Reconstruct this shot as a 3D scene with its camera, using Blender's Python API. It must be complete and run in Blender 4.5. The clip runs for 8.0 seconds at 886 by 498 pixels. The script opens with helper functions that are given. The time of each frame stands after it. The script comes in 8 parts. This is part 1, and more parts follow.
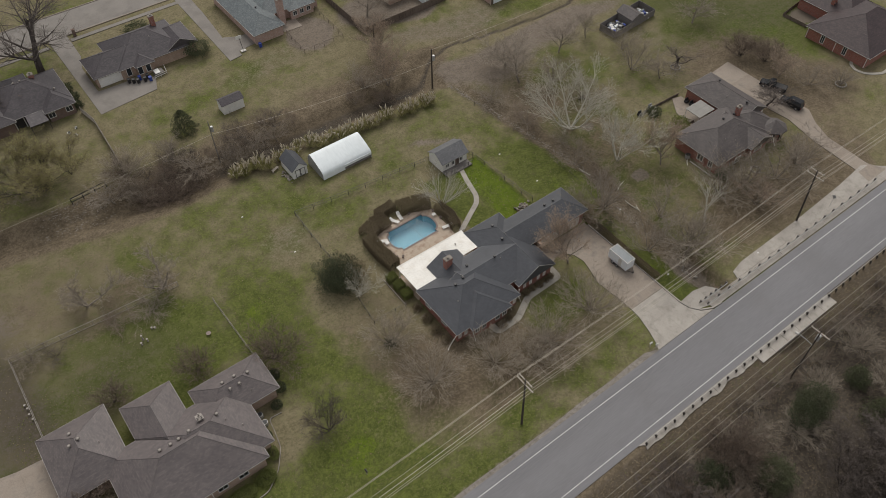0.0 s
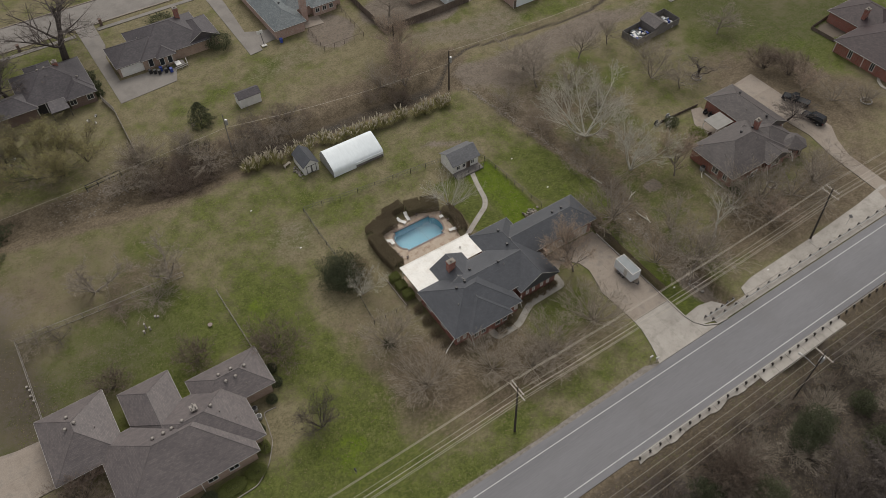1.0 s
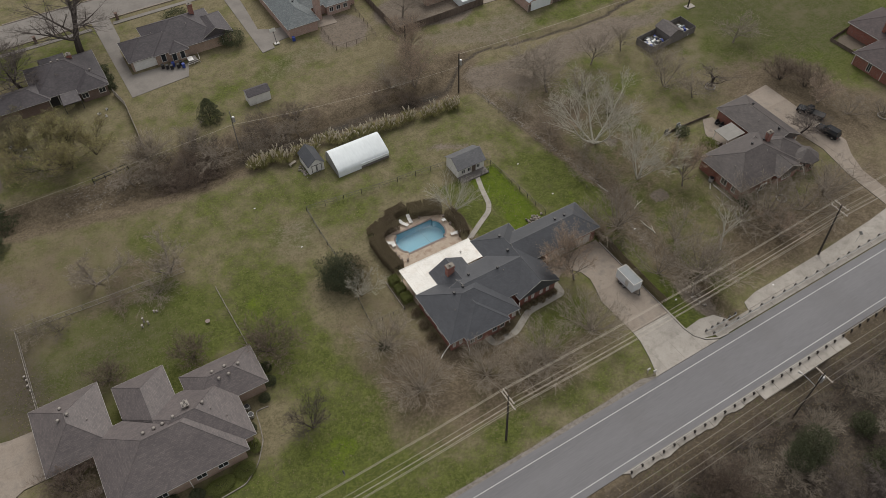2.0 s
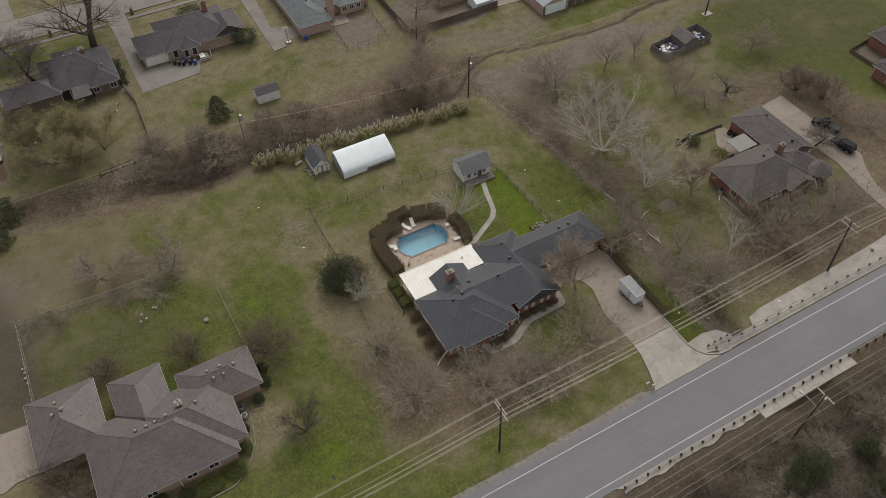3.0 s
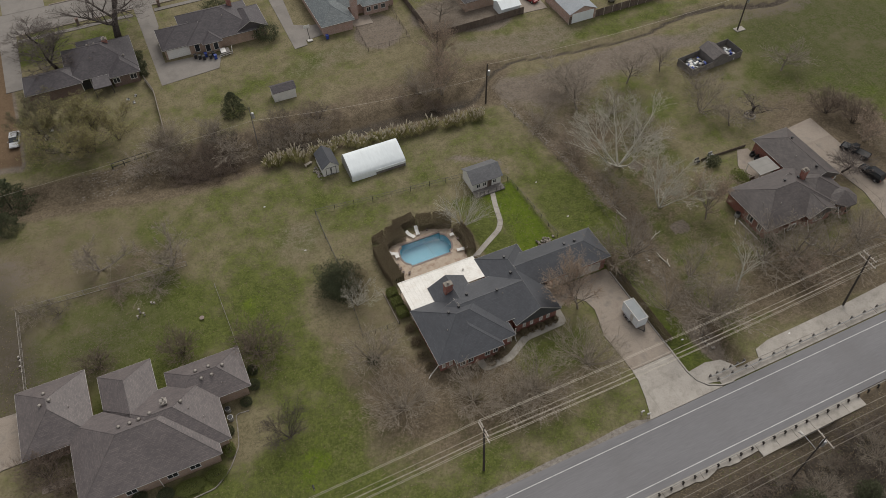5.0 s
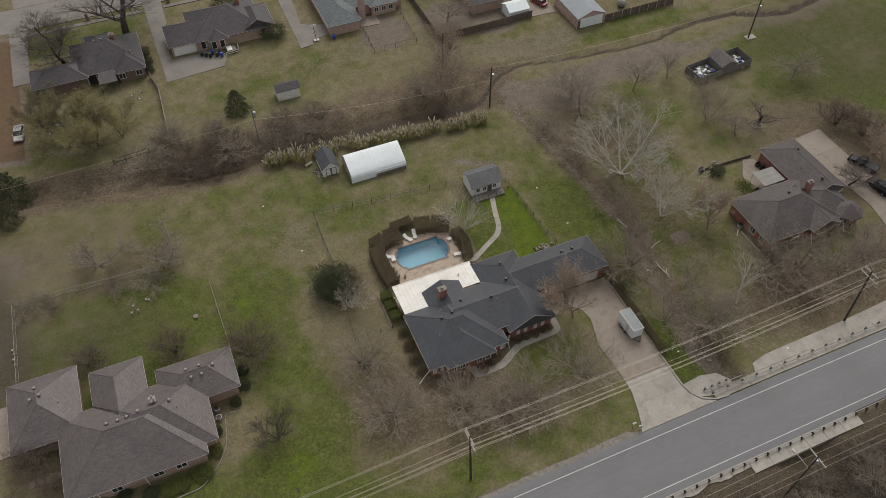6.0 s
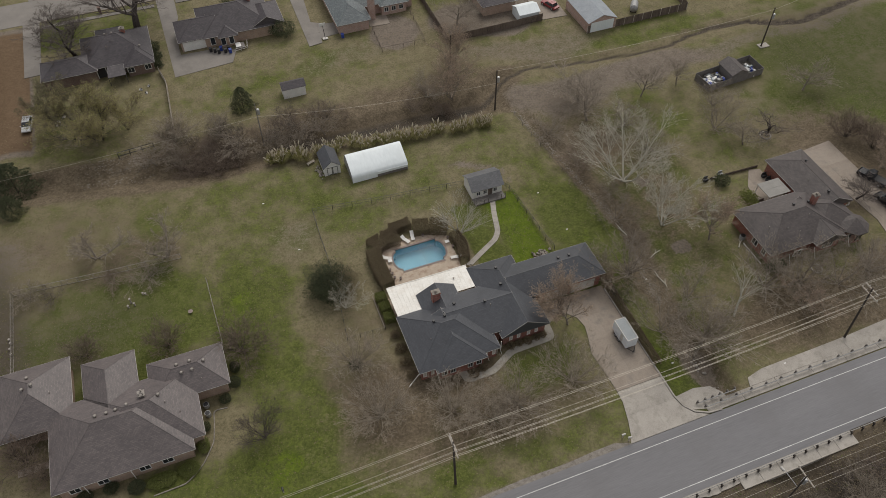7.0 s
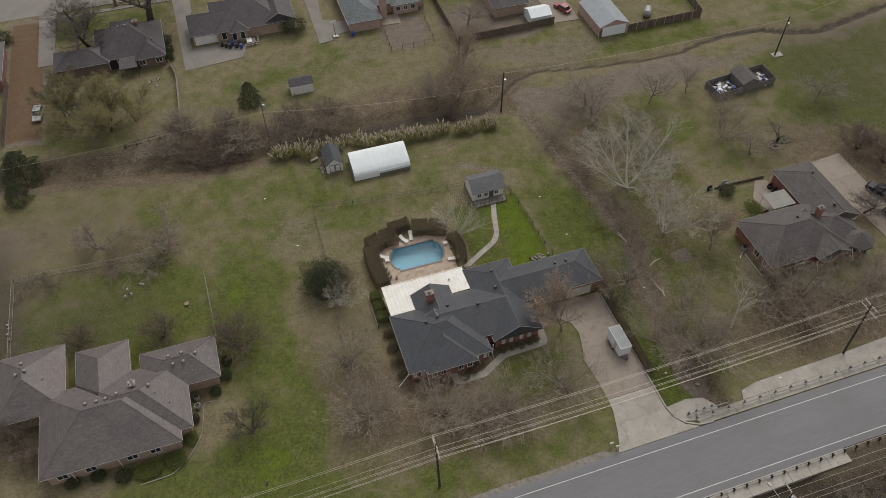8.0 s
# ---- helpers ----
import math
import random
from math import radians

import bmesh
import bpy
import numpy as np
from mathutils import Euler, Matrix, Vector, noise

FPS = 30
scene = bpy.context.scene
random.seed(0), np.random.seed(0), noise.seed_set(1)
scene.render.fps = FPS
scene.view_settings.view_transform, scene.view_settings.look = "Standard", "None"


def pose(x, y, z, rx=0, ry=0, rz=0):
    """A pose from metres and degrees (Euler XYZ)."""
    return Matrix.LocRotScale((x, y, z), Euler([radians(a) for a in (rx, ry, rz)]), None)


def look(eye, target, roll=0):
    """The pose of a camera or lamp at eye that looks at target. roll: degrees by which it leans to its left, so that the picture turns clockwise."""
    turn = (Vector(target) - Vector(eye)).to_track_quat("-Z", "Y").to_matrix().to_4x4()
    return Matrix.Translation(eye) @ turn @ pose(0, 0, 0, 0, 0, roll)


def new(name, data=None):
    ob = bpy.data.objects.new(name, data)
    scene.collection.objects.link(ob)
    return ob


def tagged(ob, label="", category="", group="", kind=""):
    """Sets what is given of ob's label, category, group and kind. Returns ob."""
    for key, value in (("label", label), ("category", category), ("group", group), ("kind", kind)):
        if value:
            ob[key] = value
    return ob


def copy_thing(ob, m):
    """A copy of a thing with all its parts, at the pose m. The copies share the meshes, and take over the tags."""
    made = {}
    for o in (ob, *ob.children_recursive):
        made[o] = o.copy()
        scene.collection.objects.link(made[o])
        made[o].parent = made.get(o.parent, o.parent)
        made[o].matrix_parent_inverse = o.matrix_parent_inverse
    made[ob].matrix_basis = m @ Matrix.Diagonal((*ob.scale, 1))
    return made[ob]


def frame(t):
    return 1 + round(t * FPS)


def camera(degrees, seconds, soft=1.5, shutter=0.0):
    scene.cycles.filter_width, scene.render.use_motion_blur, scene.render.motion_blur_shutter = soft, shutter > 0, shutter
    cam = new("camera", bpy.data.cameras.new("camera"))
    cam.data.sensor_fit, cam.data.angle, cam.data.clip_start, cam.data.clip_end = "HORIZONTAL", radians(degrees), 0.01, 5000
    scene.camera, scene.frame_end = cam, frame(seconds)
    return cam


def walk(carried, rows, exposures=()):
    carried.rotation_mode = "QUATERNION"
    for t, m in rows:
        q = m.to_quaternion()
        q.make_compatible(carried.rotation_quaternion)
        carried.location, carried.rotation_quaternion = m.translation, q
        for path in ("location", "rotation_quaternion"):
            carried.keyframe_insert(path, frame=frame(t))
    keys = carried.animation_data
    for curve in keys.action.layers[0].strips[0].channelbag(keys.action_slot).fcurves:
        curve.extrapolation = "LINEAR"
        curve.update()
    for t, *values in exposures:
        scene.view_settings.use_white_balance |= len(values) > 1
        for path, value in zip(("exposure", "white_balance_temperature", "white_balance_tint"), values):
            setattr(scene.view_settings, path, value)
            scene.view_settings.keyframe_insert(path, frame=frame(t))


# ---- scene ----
# ---- the camera and its flight: seconds, eye, target, roll ----
cam = camera(60.88, 8.0, soft=0.8)
PATH = [
    (0, (-54.431, -59.171, 100.411), (-15.483, -7.296, 24.306), -0.295),
    (0.5, (-52.621, -60.316, 100.374), (-15.284, -7.205, 24.314), -0.298),
    (1, (-50.831, -61.097, 100.401), (-14.935, -7.035, 24.316), -0.252),
    (1.5, (-49.139, -61.732, 100.337), (-14.397, -6.876, 24.286), -0.215),
    (3, (-44.219, -62.367, 100.186), (-12.792, -5.661, 24.050), -0.197),
    (3.5, (-42.636, -62.371, 100.094), (-12.313, -5.085, 23.944), -0.192),
    (4, (-41.122, -62.290, 99.870), (-11.857, -4.440, 23.732), -0.196),
    (4.5, (-39.360, -62.261, 99.945), (-11.285, -3.975, 23.692), -0.264),
    (6, (-34.325, -62.561, 99.741), (-9.126, -3.067, 23.416), -0.203),
    (6.5, (-32.434, -62.892, 99.710), (-8.379, -2.935, 23.378), -0.216),
    (7, (-30.502, -63.226, 99.694), (-7.692, -2.843, 23.316), -0.223),
    (7.5, (-28.572, -63.789, 99.669), (-7.084, -2.898, 23.311), -0.217),
    (8, (-26.754, -64.304, 99.562), (-6.471, -2.974, 23.226), -0.138),
]
walk(cam, [(t, look(eye, target, roll)) for t, eye, target, roll in PATH], [(0, 0.275), (4, 0.24), (8, 0.20)])

# ---- light: an overcast sky with a weak, very wide sun behind the cloud ----
world = bpy.data.worlds.new("sky")
scene.world = world
world.use_nodes = True
wn = world.node_tree
wn.nodes.clear()
SUN_EL, SUN_AZ = 50.0, 32.0
sky = wn.nodes.new("ShaderNodeTexSky")
sky.sky_type = "NISHITA"
sky.sun_disc = False
sky.sun_elevation = radians(SUN_EL)
sky.sun_rotation = radians(SUN_AZ)
sky.air_density, sky.dust_density, sky.ozone_density = 1.0, 4.0, 1.0
veil = wn.nodes.new("ShaderNodeMix")
veil.data_type = "RGBA"
veil.inputs[0].default_value = 0.88
veil.inputs[7].default_value = (6.35, 6.3, 6.4, 1)
wbg = wn.nodes.new("ShaderNodeBackground")
wbg.inputs[1].default_value = 0.074
wout = wn.nodes.new("ShaderNodeOutputWorld")
wn.links.new(sky.outputs[0], veil.inputs[6])
wn.links.new(veil.outputs[2], wbg.inputs[0])
wn.links.new(wbg.outputs[0], wout.inputs[0])
sun_data = bpy.data.lights.new("sun", "SUN")
sun_data.energy, sun_data.angle, sun_data.color = 1.75, radians(40), (1.0, 0.955, 0.89)
sun = new("sun", sun_data)
sun_way = Vector((math.sin(radians(SUN_AZ)) * math.cos(radians(SUN_EL)), math.cos(radians(SUN_AZ)) * math.cos(radians(SUN_EL)), math.sin(radians(SUN_EL))))
sun.matrix_world = look(sun_way * 200, (0, 0, 0))


# ---- materials ----
def surface(name, colours, scale=1.0, rough=0.85, bump=0.3, fine=12.0, metal=0.0, spread=1.0, stretch=(1, 1, 1), distance=0.02, vary=0.0, stain=None):
    """A worn surface: two or three colours mixed by coarse and fine noise at real size, with relief."""
    m = bpy.data.materials.new(name)
    m.use_nodes = True
    t = m.node_tree
    b = t.nodes["Principled BSDF"]
    geo = t.nodes.new("ShaderNodeNewGeometry")
    mp = t.nodes.new("ShaderNodeMapping")
    mp.inputs[3].default_value = stretch
    t.links.new(geo.outputs["Position"], mp.inputs[0])
    big = t.nodes.new("ShaderNodeTexNoise")
    big.inputs["Scale"].default_value = scale
    big.inputs["Detail"].default_value = 5
    small = t.nodes.new("ShaderNodeTexNoise")
    small.inputs["Scale"].default_value = scale * fine
    small.inputs["Detail"].default_value = 4
    t.links.new(mp.outputs[0], big.inputs["Vector"])
    t.links.new(mp.outputs[0], small.inputs["Vector"])
    mixn = t.nodes.new("ShaderNodeMath")
    mixn.operation = "MULTIPLY_ADD"
    mixn.inputs[1].default_value = 0.5
    half = t.nodes.new("ShaderNodeMath")
    half.operation = "MULTIPLY"
    half.inputs[1].default_value = 0.5
    t.links.new(big.outputs[0], half.inputs[0])
    t.links.new(small.outputs[0], mixn.inputs[0])
    t.links.new(half.outputs[0], mixn.inputs[2])
    ramp = t.nodes.new("ShaderNodeValToRGB")
    e = ramp.color_ramp.elements
    n = len(colours)
    lo, hi = 0.5 - 0.16 * spread, 0.5 + 0.16 * spread
    while len(e) < n:
        e.new(0.5)
    for i, c in enumerate(colours):
        e[i].position = lo + (hi - lo) * i / max(1, n - 1)
        e[i].color = (*c, 1)
    src = mixn.outputs[0]
    if vary:
        info = t.nodes.new("ShaderNodeObjectInfo")
        va = t.nodes.new("ShaderNodeMath")
        va.operation = "MULTIPLY_ADD"
        va.inputs[1].default_value = vary
        t.links.new(info.outputs["Random"], va.inputs[0])
        t.links.new(src, va.inputs[2])
        sub = t.nodes.new("ShaderNodeMath")
        sub.operation = "SUBTRACT"
        sub.inputs[1].default_value = vary / 2
        t.links.new(va.outputs[0], sub.inputs[0])
        src = sub.outputs[0]
    t.links.new(src, ramp.inputs[0])
    out = ramp.outputs[0]
    if stain:
        st = t.nodes.new("ShaderNodeTexNoise")
        st.inputs["Scale"].default_value = stain[1]
        st.inputs["Detail"].default_value = 6
        st.inputs["Roughness"].default_value = 0.65
        t.links.new(geo.outputs["Position"], st.inputs["Vector"])
        sr = t.nodes.new("ShaderNodeMapRange")
        sr.inputs[1].default_value, sr.inputs[2].default_value = 0.5, 0.68
        sr.inputs[4].default_value = stain[2]
        t.links.new(st.outputs[0], sr.inputs[0])
        sm = t.nodes.new("ShaderNodeMix")
        sm.data_type = "RGBA"
        sm.inputs[7].default_value = (*stain[0], 1)
        t.links.new(sr.outputs[0], sm.inputs[0])
        t.links.new(out, sm.inputs[6])
        out = sm.outputs[2]
    t.links.new(out, b.inputs["Base Color"])
    b.inputs["Roughness"].default_value = rough
    b.inputs["Metallic"].default_value = metal
    if bump:
        bp = t.nodes.new("ShaderNodeBump")
        bp.inputs["Strength"].default_value = bump
        bp.inputs["Distance"].default_value = distance
        t.links.new(small.outputs[0], bp.inputs["Height"])
        t.links.new(bp.outputs[0], b.inputs["Normal"])
    return m


def shingle(name, colours, rough=0.58, tabs=0.62):
    """Asphalt shingles: level courses of tabs up each slope, each tab of its own tone, and weathering."""
    m = surface(name, colours, 0.35, rough, 0.35, 30.0, distance=0.03)
    t = m.node_tree
    b = t.nodes["Principled BSDF"]
    base = b.inputs["Base Color"].links[0].from_socket
    geo = t.nodes.new("ShaderNodeNewGeometry")
    last = base
    pos, nor, com = t.nodes.new("ShaderNodeSeparateXYZ"), t.nodes.new("ShaderNodeSeparateXYZ"), t.nodes.new("ShaderNodeCombineXYZ")
    t.links.new(geo.outputs["Position"], pos.inputs[0])
    t.links.new(geo.outputs["True Normal"], nor.inputs[0])

    def calc(op, a, c=0.0):
        n = t.nodes.new("ShaderNodeMath")
        n.operation = op
        for k, v in enumerate((a, c)):
            if isinstance(v, (int, float)):
                n.inputs[k].default_value = v
            else:
                t.links.new(v, n.inputs[k])
        return n.outputs[0]

    faces_x = calc("GREATER_THAN", calc("ABSOLUTE", nor.outputs[0]), calc("ABSOLUTE", nor.outputs[1]))
    along = calc("ADD", calc("MULTIPLY", pos.outputs[1], faces_x), calc("MULTIPLY", pos.outputs[0], calc("SUBTRACT", 1.0, faces_x)))
    t.links.new(along, com.inputs[0])
    t.links.new(calc("MULTIPLY", pos.outputs[2], 2.0), com.inputs[1])
    for wide, tall, size in ((0.40, 0.21, 0.025), (0.8, 0.42, 0.0)):
        br = t.nodes.new("ShaderNodeTexBrick")
        br.inputs["Scale"].default_value = 1.0
        br.inputs["Brick Width"].default_value = wide
        br.inputs["Row Height"].default_value = tall
        br.inputs["Mortar Size"].default_value = size
        br.inputs["Color1"].default_value = (0.50, 0.50, 0.53, 1)
        br.inputs["Color2"].default_value = (1.42, 1.40, 1.36, 1)
        br.inputs["Mortar"].default_value = (0.55, 0.55, 0.55, 1)
        t.links.new(com.outputs[0], br.inputs["Vector"])
        mu = t.nodes.new("ShaderNodeMix")
        mu.data_type, mu.blend_type = "RGBA", "MULTIPLY"
        mu.inputs[0].default_value = tabs if size else tabs * 0.4
        t.links.new(last, mu.inputs[6])
        t.links.new(br.outputs[0], mu.inputs[7])
        last = mu.outputs[2]
    t.links.new(last, b.inputs["Base Color"])
    b.inputs["Specular IOR Level"].default_value = 0.75
    return m


def brickwork(name, c1, c2, mortar):
    m = bpy.data.materials.new(name)
    m.use_nodes = True
    t = m.node_tree
    b = t.nodes["Principled BSDF"]
    geo = t.nodes.new("ShaderNodeNewGeometry")
    sep = t.nodes.new("ShaderNodeSeparateXYZ")
    t.links.new(geo.outputs["Position"], sep.inputs[0])
    add = t.nodes.new("ShaderNodeMath")
    t.links.new(sep.outputs[0], add.inputs[0])
    t.links.new(sep.outputs[1], add.inputs[1])
    com = t.nodes.new("ShaderNodeCombineXYZ")
    t.links.new(add.outputs[0], com.inputs[0])
    t.links.new(sep.outputs[2], com.inputs[1])
    br = t.nodes.new("ShaderNodeTexBrick")
    br.inputs["Scale"].default_value = 1.0
    br.inputs["Brick Width"].default_value = 0.21
    br.inputs["Row Height"].default_value = 0.075
    br.inputs["Mortar Size"].default_value = 0.008
    br.inputs["Color1"].default_value = (*c1, 1)
    br.inputs["Color2"].default_value = (*c2, 1)
    br.inputs["Mortar"].default_value = (*mortar, 1)
    t.links.new(com.outputs[0], br.inputs["Vector"])
    ns = t.nodes.new("ShaderNodeTexNoise")
    ns.inputs["Scale"].default_value = 0.8
    ns.inputs["Detail"].default_value = 5
    t.links.new(geo.outputs["Position"], ns.inputs["Vector"])
    mr = t.nodes.new("ShaderNodeMapRange")
    mr.inputs[3].default_value, mr.inputs[4].default_value = 0.7, 1.3
    t.links.new(ns.outputs[0], mr.inputs[0])
    mu = t.nodes.new("ShaderNodeMix")
    mu.data_type, mu.blend_type = "RGBA", "MULTIPLY"
    mu.inputs[0].default_value = 1.0
    t.links.new(br.outputs[0], mu.inputs[6])
    t.links.new(mr.outputs[0], mu.inputs[7])
    t.links.new(mu.outputs[2], b.inputs["Base Color"])
    b.inputs["Roughness"].default_value = 0.9
    bp = t.nodes.new("ShaderNodeBump")
    bp.inputs["Strength"].default_value = 0.4
    bp.inputs["Distance"].default_value = 0.01
    t.links.new(br.outputs[1], bp.inputs["Height"])
    bp.invert = True
    t.links.new(bp.outputs[0], b.inputs["Normal"])
    return m


def plain(name, colour, rough=0.5, metal=0.0):
    return surface(name, [tuple(c * 0.85 for c in colour), tuple(min(1, c * 1.1) for c in colour)], 2.0, rough, 0.05, 9.0, metal)


def foliage(name, colours, rough=0.75):
    """Leaves and twigs: each clump of its own tone."""
    m = bpy.data.materials.new(name)
    m.use_nodes = True
    t = m.node_tree
    b = t.nodes["Principled BSDF"]
    geo = t.nodes.new("ShaderNodeNewGeometry")
    info = t.nodes.new("ShaderNodeObjectInfo")
    add = t.nodes.new("ShaderNodeMath")
    add.operation = "MULTIPLY_ADD"
    add.inputs[1].default_value = 0.65
    sc = t.nodes.new("ShaderNodeMath")
    sc.operation = "MULTIPLY"
    sc.inputs[1].default_value = 0.35
    t.links.new(geo.outputs["Random Per Island"], add.inputs[0])
    t.links.new(info.outputs["Random"], sc.inputs[0])
    t.links.new(sc.outputs[0], add.inputs[2])
    ramp = t.nodes.new("ShaderNodeValToRGB")
    e = ramp.color_ramp.elements
    while len(e) < len(colours):
        e.new(0.5)
    for i, c in enumerate(colours):
        e[i].position = i / max(1, len(colours) - 1)
        e[i].color = (*c, 1)
    t.links.new(add.outputs[0], ramp.inputs[0])
    t.links.new(ramp.outputs[0], b.inputs["Base Color"])
    b.inputs["Roughness"].default_value = rough
    b.inputs["Specular IOR Level"].default_value = 0.25
    thin = t.nodes.new("ShaderNodeBsdfTranslucent")
    t.links.new(ramp.outputs[0], thin.inputs[0])
    both = t.nodes.new("ShaderNodeMixShader")
    both.inputs[0].default_value = 0.32
    t.links.new(b.outputs[0], both.inputs[1])
    t.links.new(thin.outputs[0], both.inputs[2])
    t.links.new(both.outputs[0], t.nodes["Material Output"].inputs[0])
    return m


def glass_pane(name, tint=(0.03, 0.035, 0.04)):
    m = bpy.data.materials.new(name)
    m.use_nodes = True
    b = m.node_tree.nodes["Principled BSDF"]
    b.inputs["Base Color"].default_value = (*tint, 1)
    b.inputs["Roughness"].default_value = 0.05
    b.inputs["Specular IOR Level"].default_value = 0.7
    return m


def ground_material():
    """Winter lawn: dry straw, green grass, leaf litter and bare earth, laid out by the sheet's own cover map."""
    m = bpy.data.materials.new("winter_grass")
    m.use_nodes = True
    t = m.node_tree
    b = t.nodes["Principled BSDF"]
    geo = t.nodes.new("ShaderNodeNewGeometry")
    att = t.nodes.new("ShaderNodeAttribute")
    att.attribute_name = "cover"
    sep = t.nodes.new("ShaderNodeSeparateColor")
    t.links.new(att.outputs["Color"], sep.inputs[0])

    def noise_at(scale, detail=5.0, rough=0.6):
        n = t.nodes.new("ShaderNodeTexNoise")
        n.inputs["Scale"].default_value = scale
        n.inputs["Detail"].default_value = detail
        n.inputs["Roughness"].default_value = rough
        t.links.new(geo.outputs["Position"], n.inputs["Vector"])
        return n.outputs[0]

    def calc(op, a, c):
        n = t.nodes.new("ShaderNodeMath")
        n.operation = op
        for i, v in enumerate((a, c)):
            if isinstance(v, (int, float)):
                n.inputs[i].default_value = v
            else:
                t.links.new(v, n.inputs[i])
        return n.outputs[0]

    def blend(fac, a, c):
        n = t.nodes.new("ShaderNodeMix")
        n.data_type = "RGBA"
        t.links.new(fac, n.inputs[0])
        for i, v in ((6, a), (7, c)):
            if isinstance(v, tuple):
                n.inputs[i].default_value = (*v, 1)
            else:
                t.links.new(v, n.inputs[i])
        return n.outputs[2]

    def step(v, lo, hi):
        n = t.nodes.new("ShaderNodeMapRange")
        n.interpolation_type = "SMOOTHSTEP"
        n.inputs[1].default_value, n.inputs[2].default_value = lo, hi
        t.links.new(v, n.inputs[0])
        return n.outputs[0]

    coarse, mid, fine, tiny = noise_at(0.09, 4), noise_at(0.55, 5, 0.65), noise_at(2.2, 5, 0.75), noise_at(7.0, 4, 0.85)
    mott = calc("ADD", calc("MULTIPLY", mid, 0.28), calc("ADD", calc("MULTIPLY", fine, 0.34), calc("MULTIPLY", tiny, 0.38)))
    dev = calc("SUBTRACT", mott, 0.5)
    straw = blend(step(mott, 0.38, 0.62), (0.117, 0.102, 0.058), (0.226, 0.195, 0.121))
    green = blend(step(mott, 0.40, 0.62), (0.058, 0.071, 0.018), (0.132, 0.146, 0.042))
    litter = blend(step(mott, 0.40, 0.61), (0.086, 0.068, 0.046), (0.190, 0.152, 0.106))
    earth = blend(step(mott, 0.38, 0.62), (0.122, 0.100, 0.080), (0.210, 0.178, 0.145))
    clay = blend(step(mott, 0.36, 0.64), (0.112, 0.075, 0.046), (0.165, 0.115, 0.073))
    patchy = noise_at(0.24, 4, 0.62)
    g = calc("ADD", sep.outputs[0], calc("MULTIPLY", dev, 1.7))
    g = calc("ADD", g, calc("MULTIPLY", calc("SUBTRACT", coarse, 0.5), 1.3))
    g = calc("ADD", g, calc("MULTIPLY", calc("SUBTRACT", patchy, 0.5), 1.5))
    c1 = blend(step(g, 0.15, 0.85), straw, green)
    c1 = blend(step(g, 1.05, 1.55), c1, blend(step(mott, 0.40, 0.61), (0.066, 0.098, 0.010), (0.120, 0.158, 0.020)))
    l = calc("ADD", calc("ADD", sep.outputs[2], calc("MULTIPLY", dev, 1.7)), calc("MULTIPLY", calc("SUBTRACT", noise_at(0.33, 4, 0.6), 0.5), 0.9))
    c2 = blend(step(l, 0.25, 0.75), c1, litter)
    d = calc("ADD", sep.outputs[1], calc("MULTIPLY", dev, 1.8))
    c3 = blend(step(d, 0.3, 0.7), c2, earth)
    c3 = blend(step(d, 1.1, 1.5), c3, clay)
    # wet litter and mud colour, with the woods' shade worked into it
    damp_shade = blend(step(mott, 0.40, 0.61), (0.040, 0.033, 0.026), (0.105, 0.088, 0.070))
    c3 = blend(step(calc("ADD", att.outputs["Alpha"], calc("MULTIPLY", dev, 1.6)), 0.25, 0.75), c3, damp_shade)
    t.links.new(c3, b.inputs["Base Color"])
    b.inputs["Roughness"].default_value = 0.95
    b.inputs["Specular IOR Level"].default_value = 0.1
    bp = t.nodes.new("ShaderNodeBump")
    bp.inputs["Strength"].default_value = 0.7
    bp.inputs["Distance"].default_value = 0.12
    t.links.new(calc("ADD", calc("MULTIPLY", fine, 0.6), calc("MULTIPLY", tiny, 0.5)), bp.inputs["Height"])
    t.links.new(bp.outputs[0], b.inputs["Normal"])
    return m


M_GROUND = ground_material()
M_ROAD = surface("road_asphalt", [(0.146, 0.144, 0.149), (0.173, 0.170, 0.176), (0.199, 0.196, 0.201)], 0.25, 0.85, 0.2, 40.0, stretch=(0.06, 1, 1), stain=((0.145, 0.14, 0.14), 0.12, 0.4))
M_STREET = surface("street_concrete", [(0.175, 0.160, 0.144), (0.232, 0.212, 0.190)], 0.3, 0.9, 0.15, 25.0, vary=0.05, stain=((0.135, 0.122, 0.108), 0.25, 0.6))
M_CONC = surface("concrete", [(0.275, 0.252, 0.222), (0.340, 0.313, 0.278), (0.390, 0.361, 0.322)], 0.4, 0.9, 0.2, 20.0, vary=0.1, stain=((0.20, 0.185, 0.155), 0.7, 0.6))
M_WALK = surface("pale_walk_concrete", [(0.30, 0.28, 0.24), (0.39, 0.365, 0.32)], 0.8, 0.9, 0.2, 20.0, vary=0.1, stain=((0.24, 0.22, 0.19), 0.9, 0.6))
M_CONC_OLD = surface("old_concrete", [(0.21, 0.175, 0.142), (0.27, 0.228, 0.188), (0.32, 0.275, 0.23)], 0.5, 0.92, 0.25, 20.0, vary=0.1, stain=((0.16, 0.14, 0.12), 0.5, 0.7))
M_PAINT = surface("road_paint", [(0.42, 0.42, 0.41), (0.62, 0.62, 0.60)], 1.2, 0.7, 0.1, 10.0, stain=((0.25, 0.245, 0.24), 1.4, 0.6))
M_GRAVEL = surface("shoulder_gravel", [(0.12, 0.105, 0.09), (0.20, 0.18, 0.155), (0.28, 0.255, 0.225)], 1.5, 0.95, 0.6, 8.0)
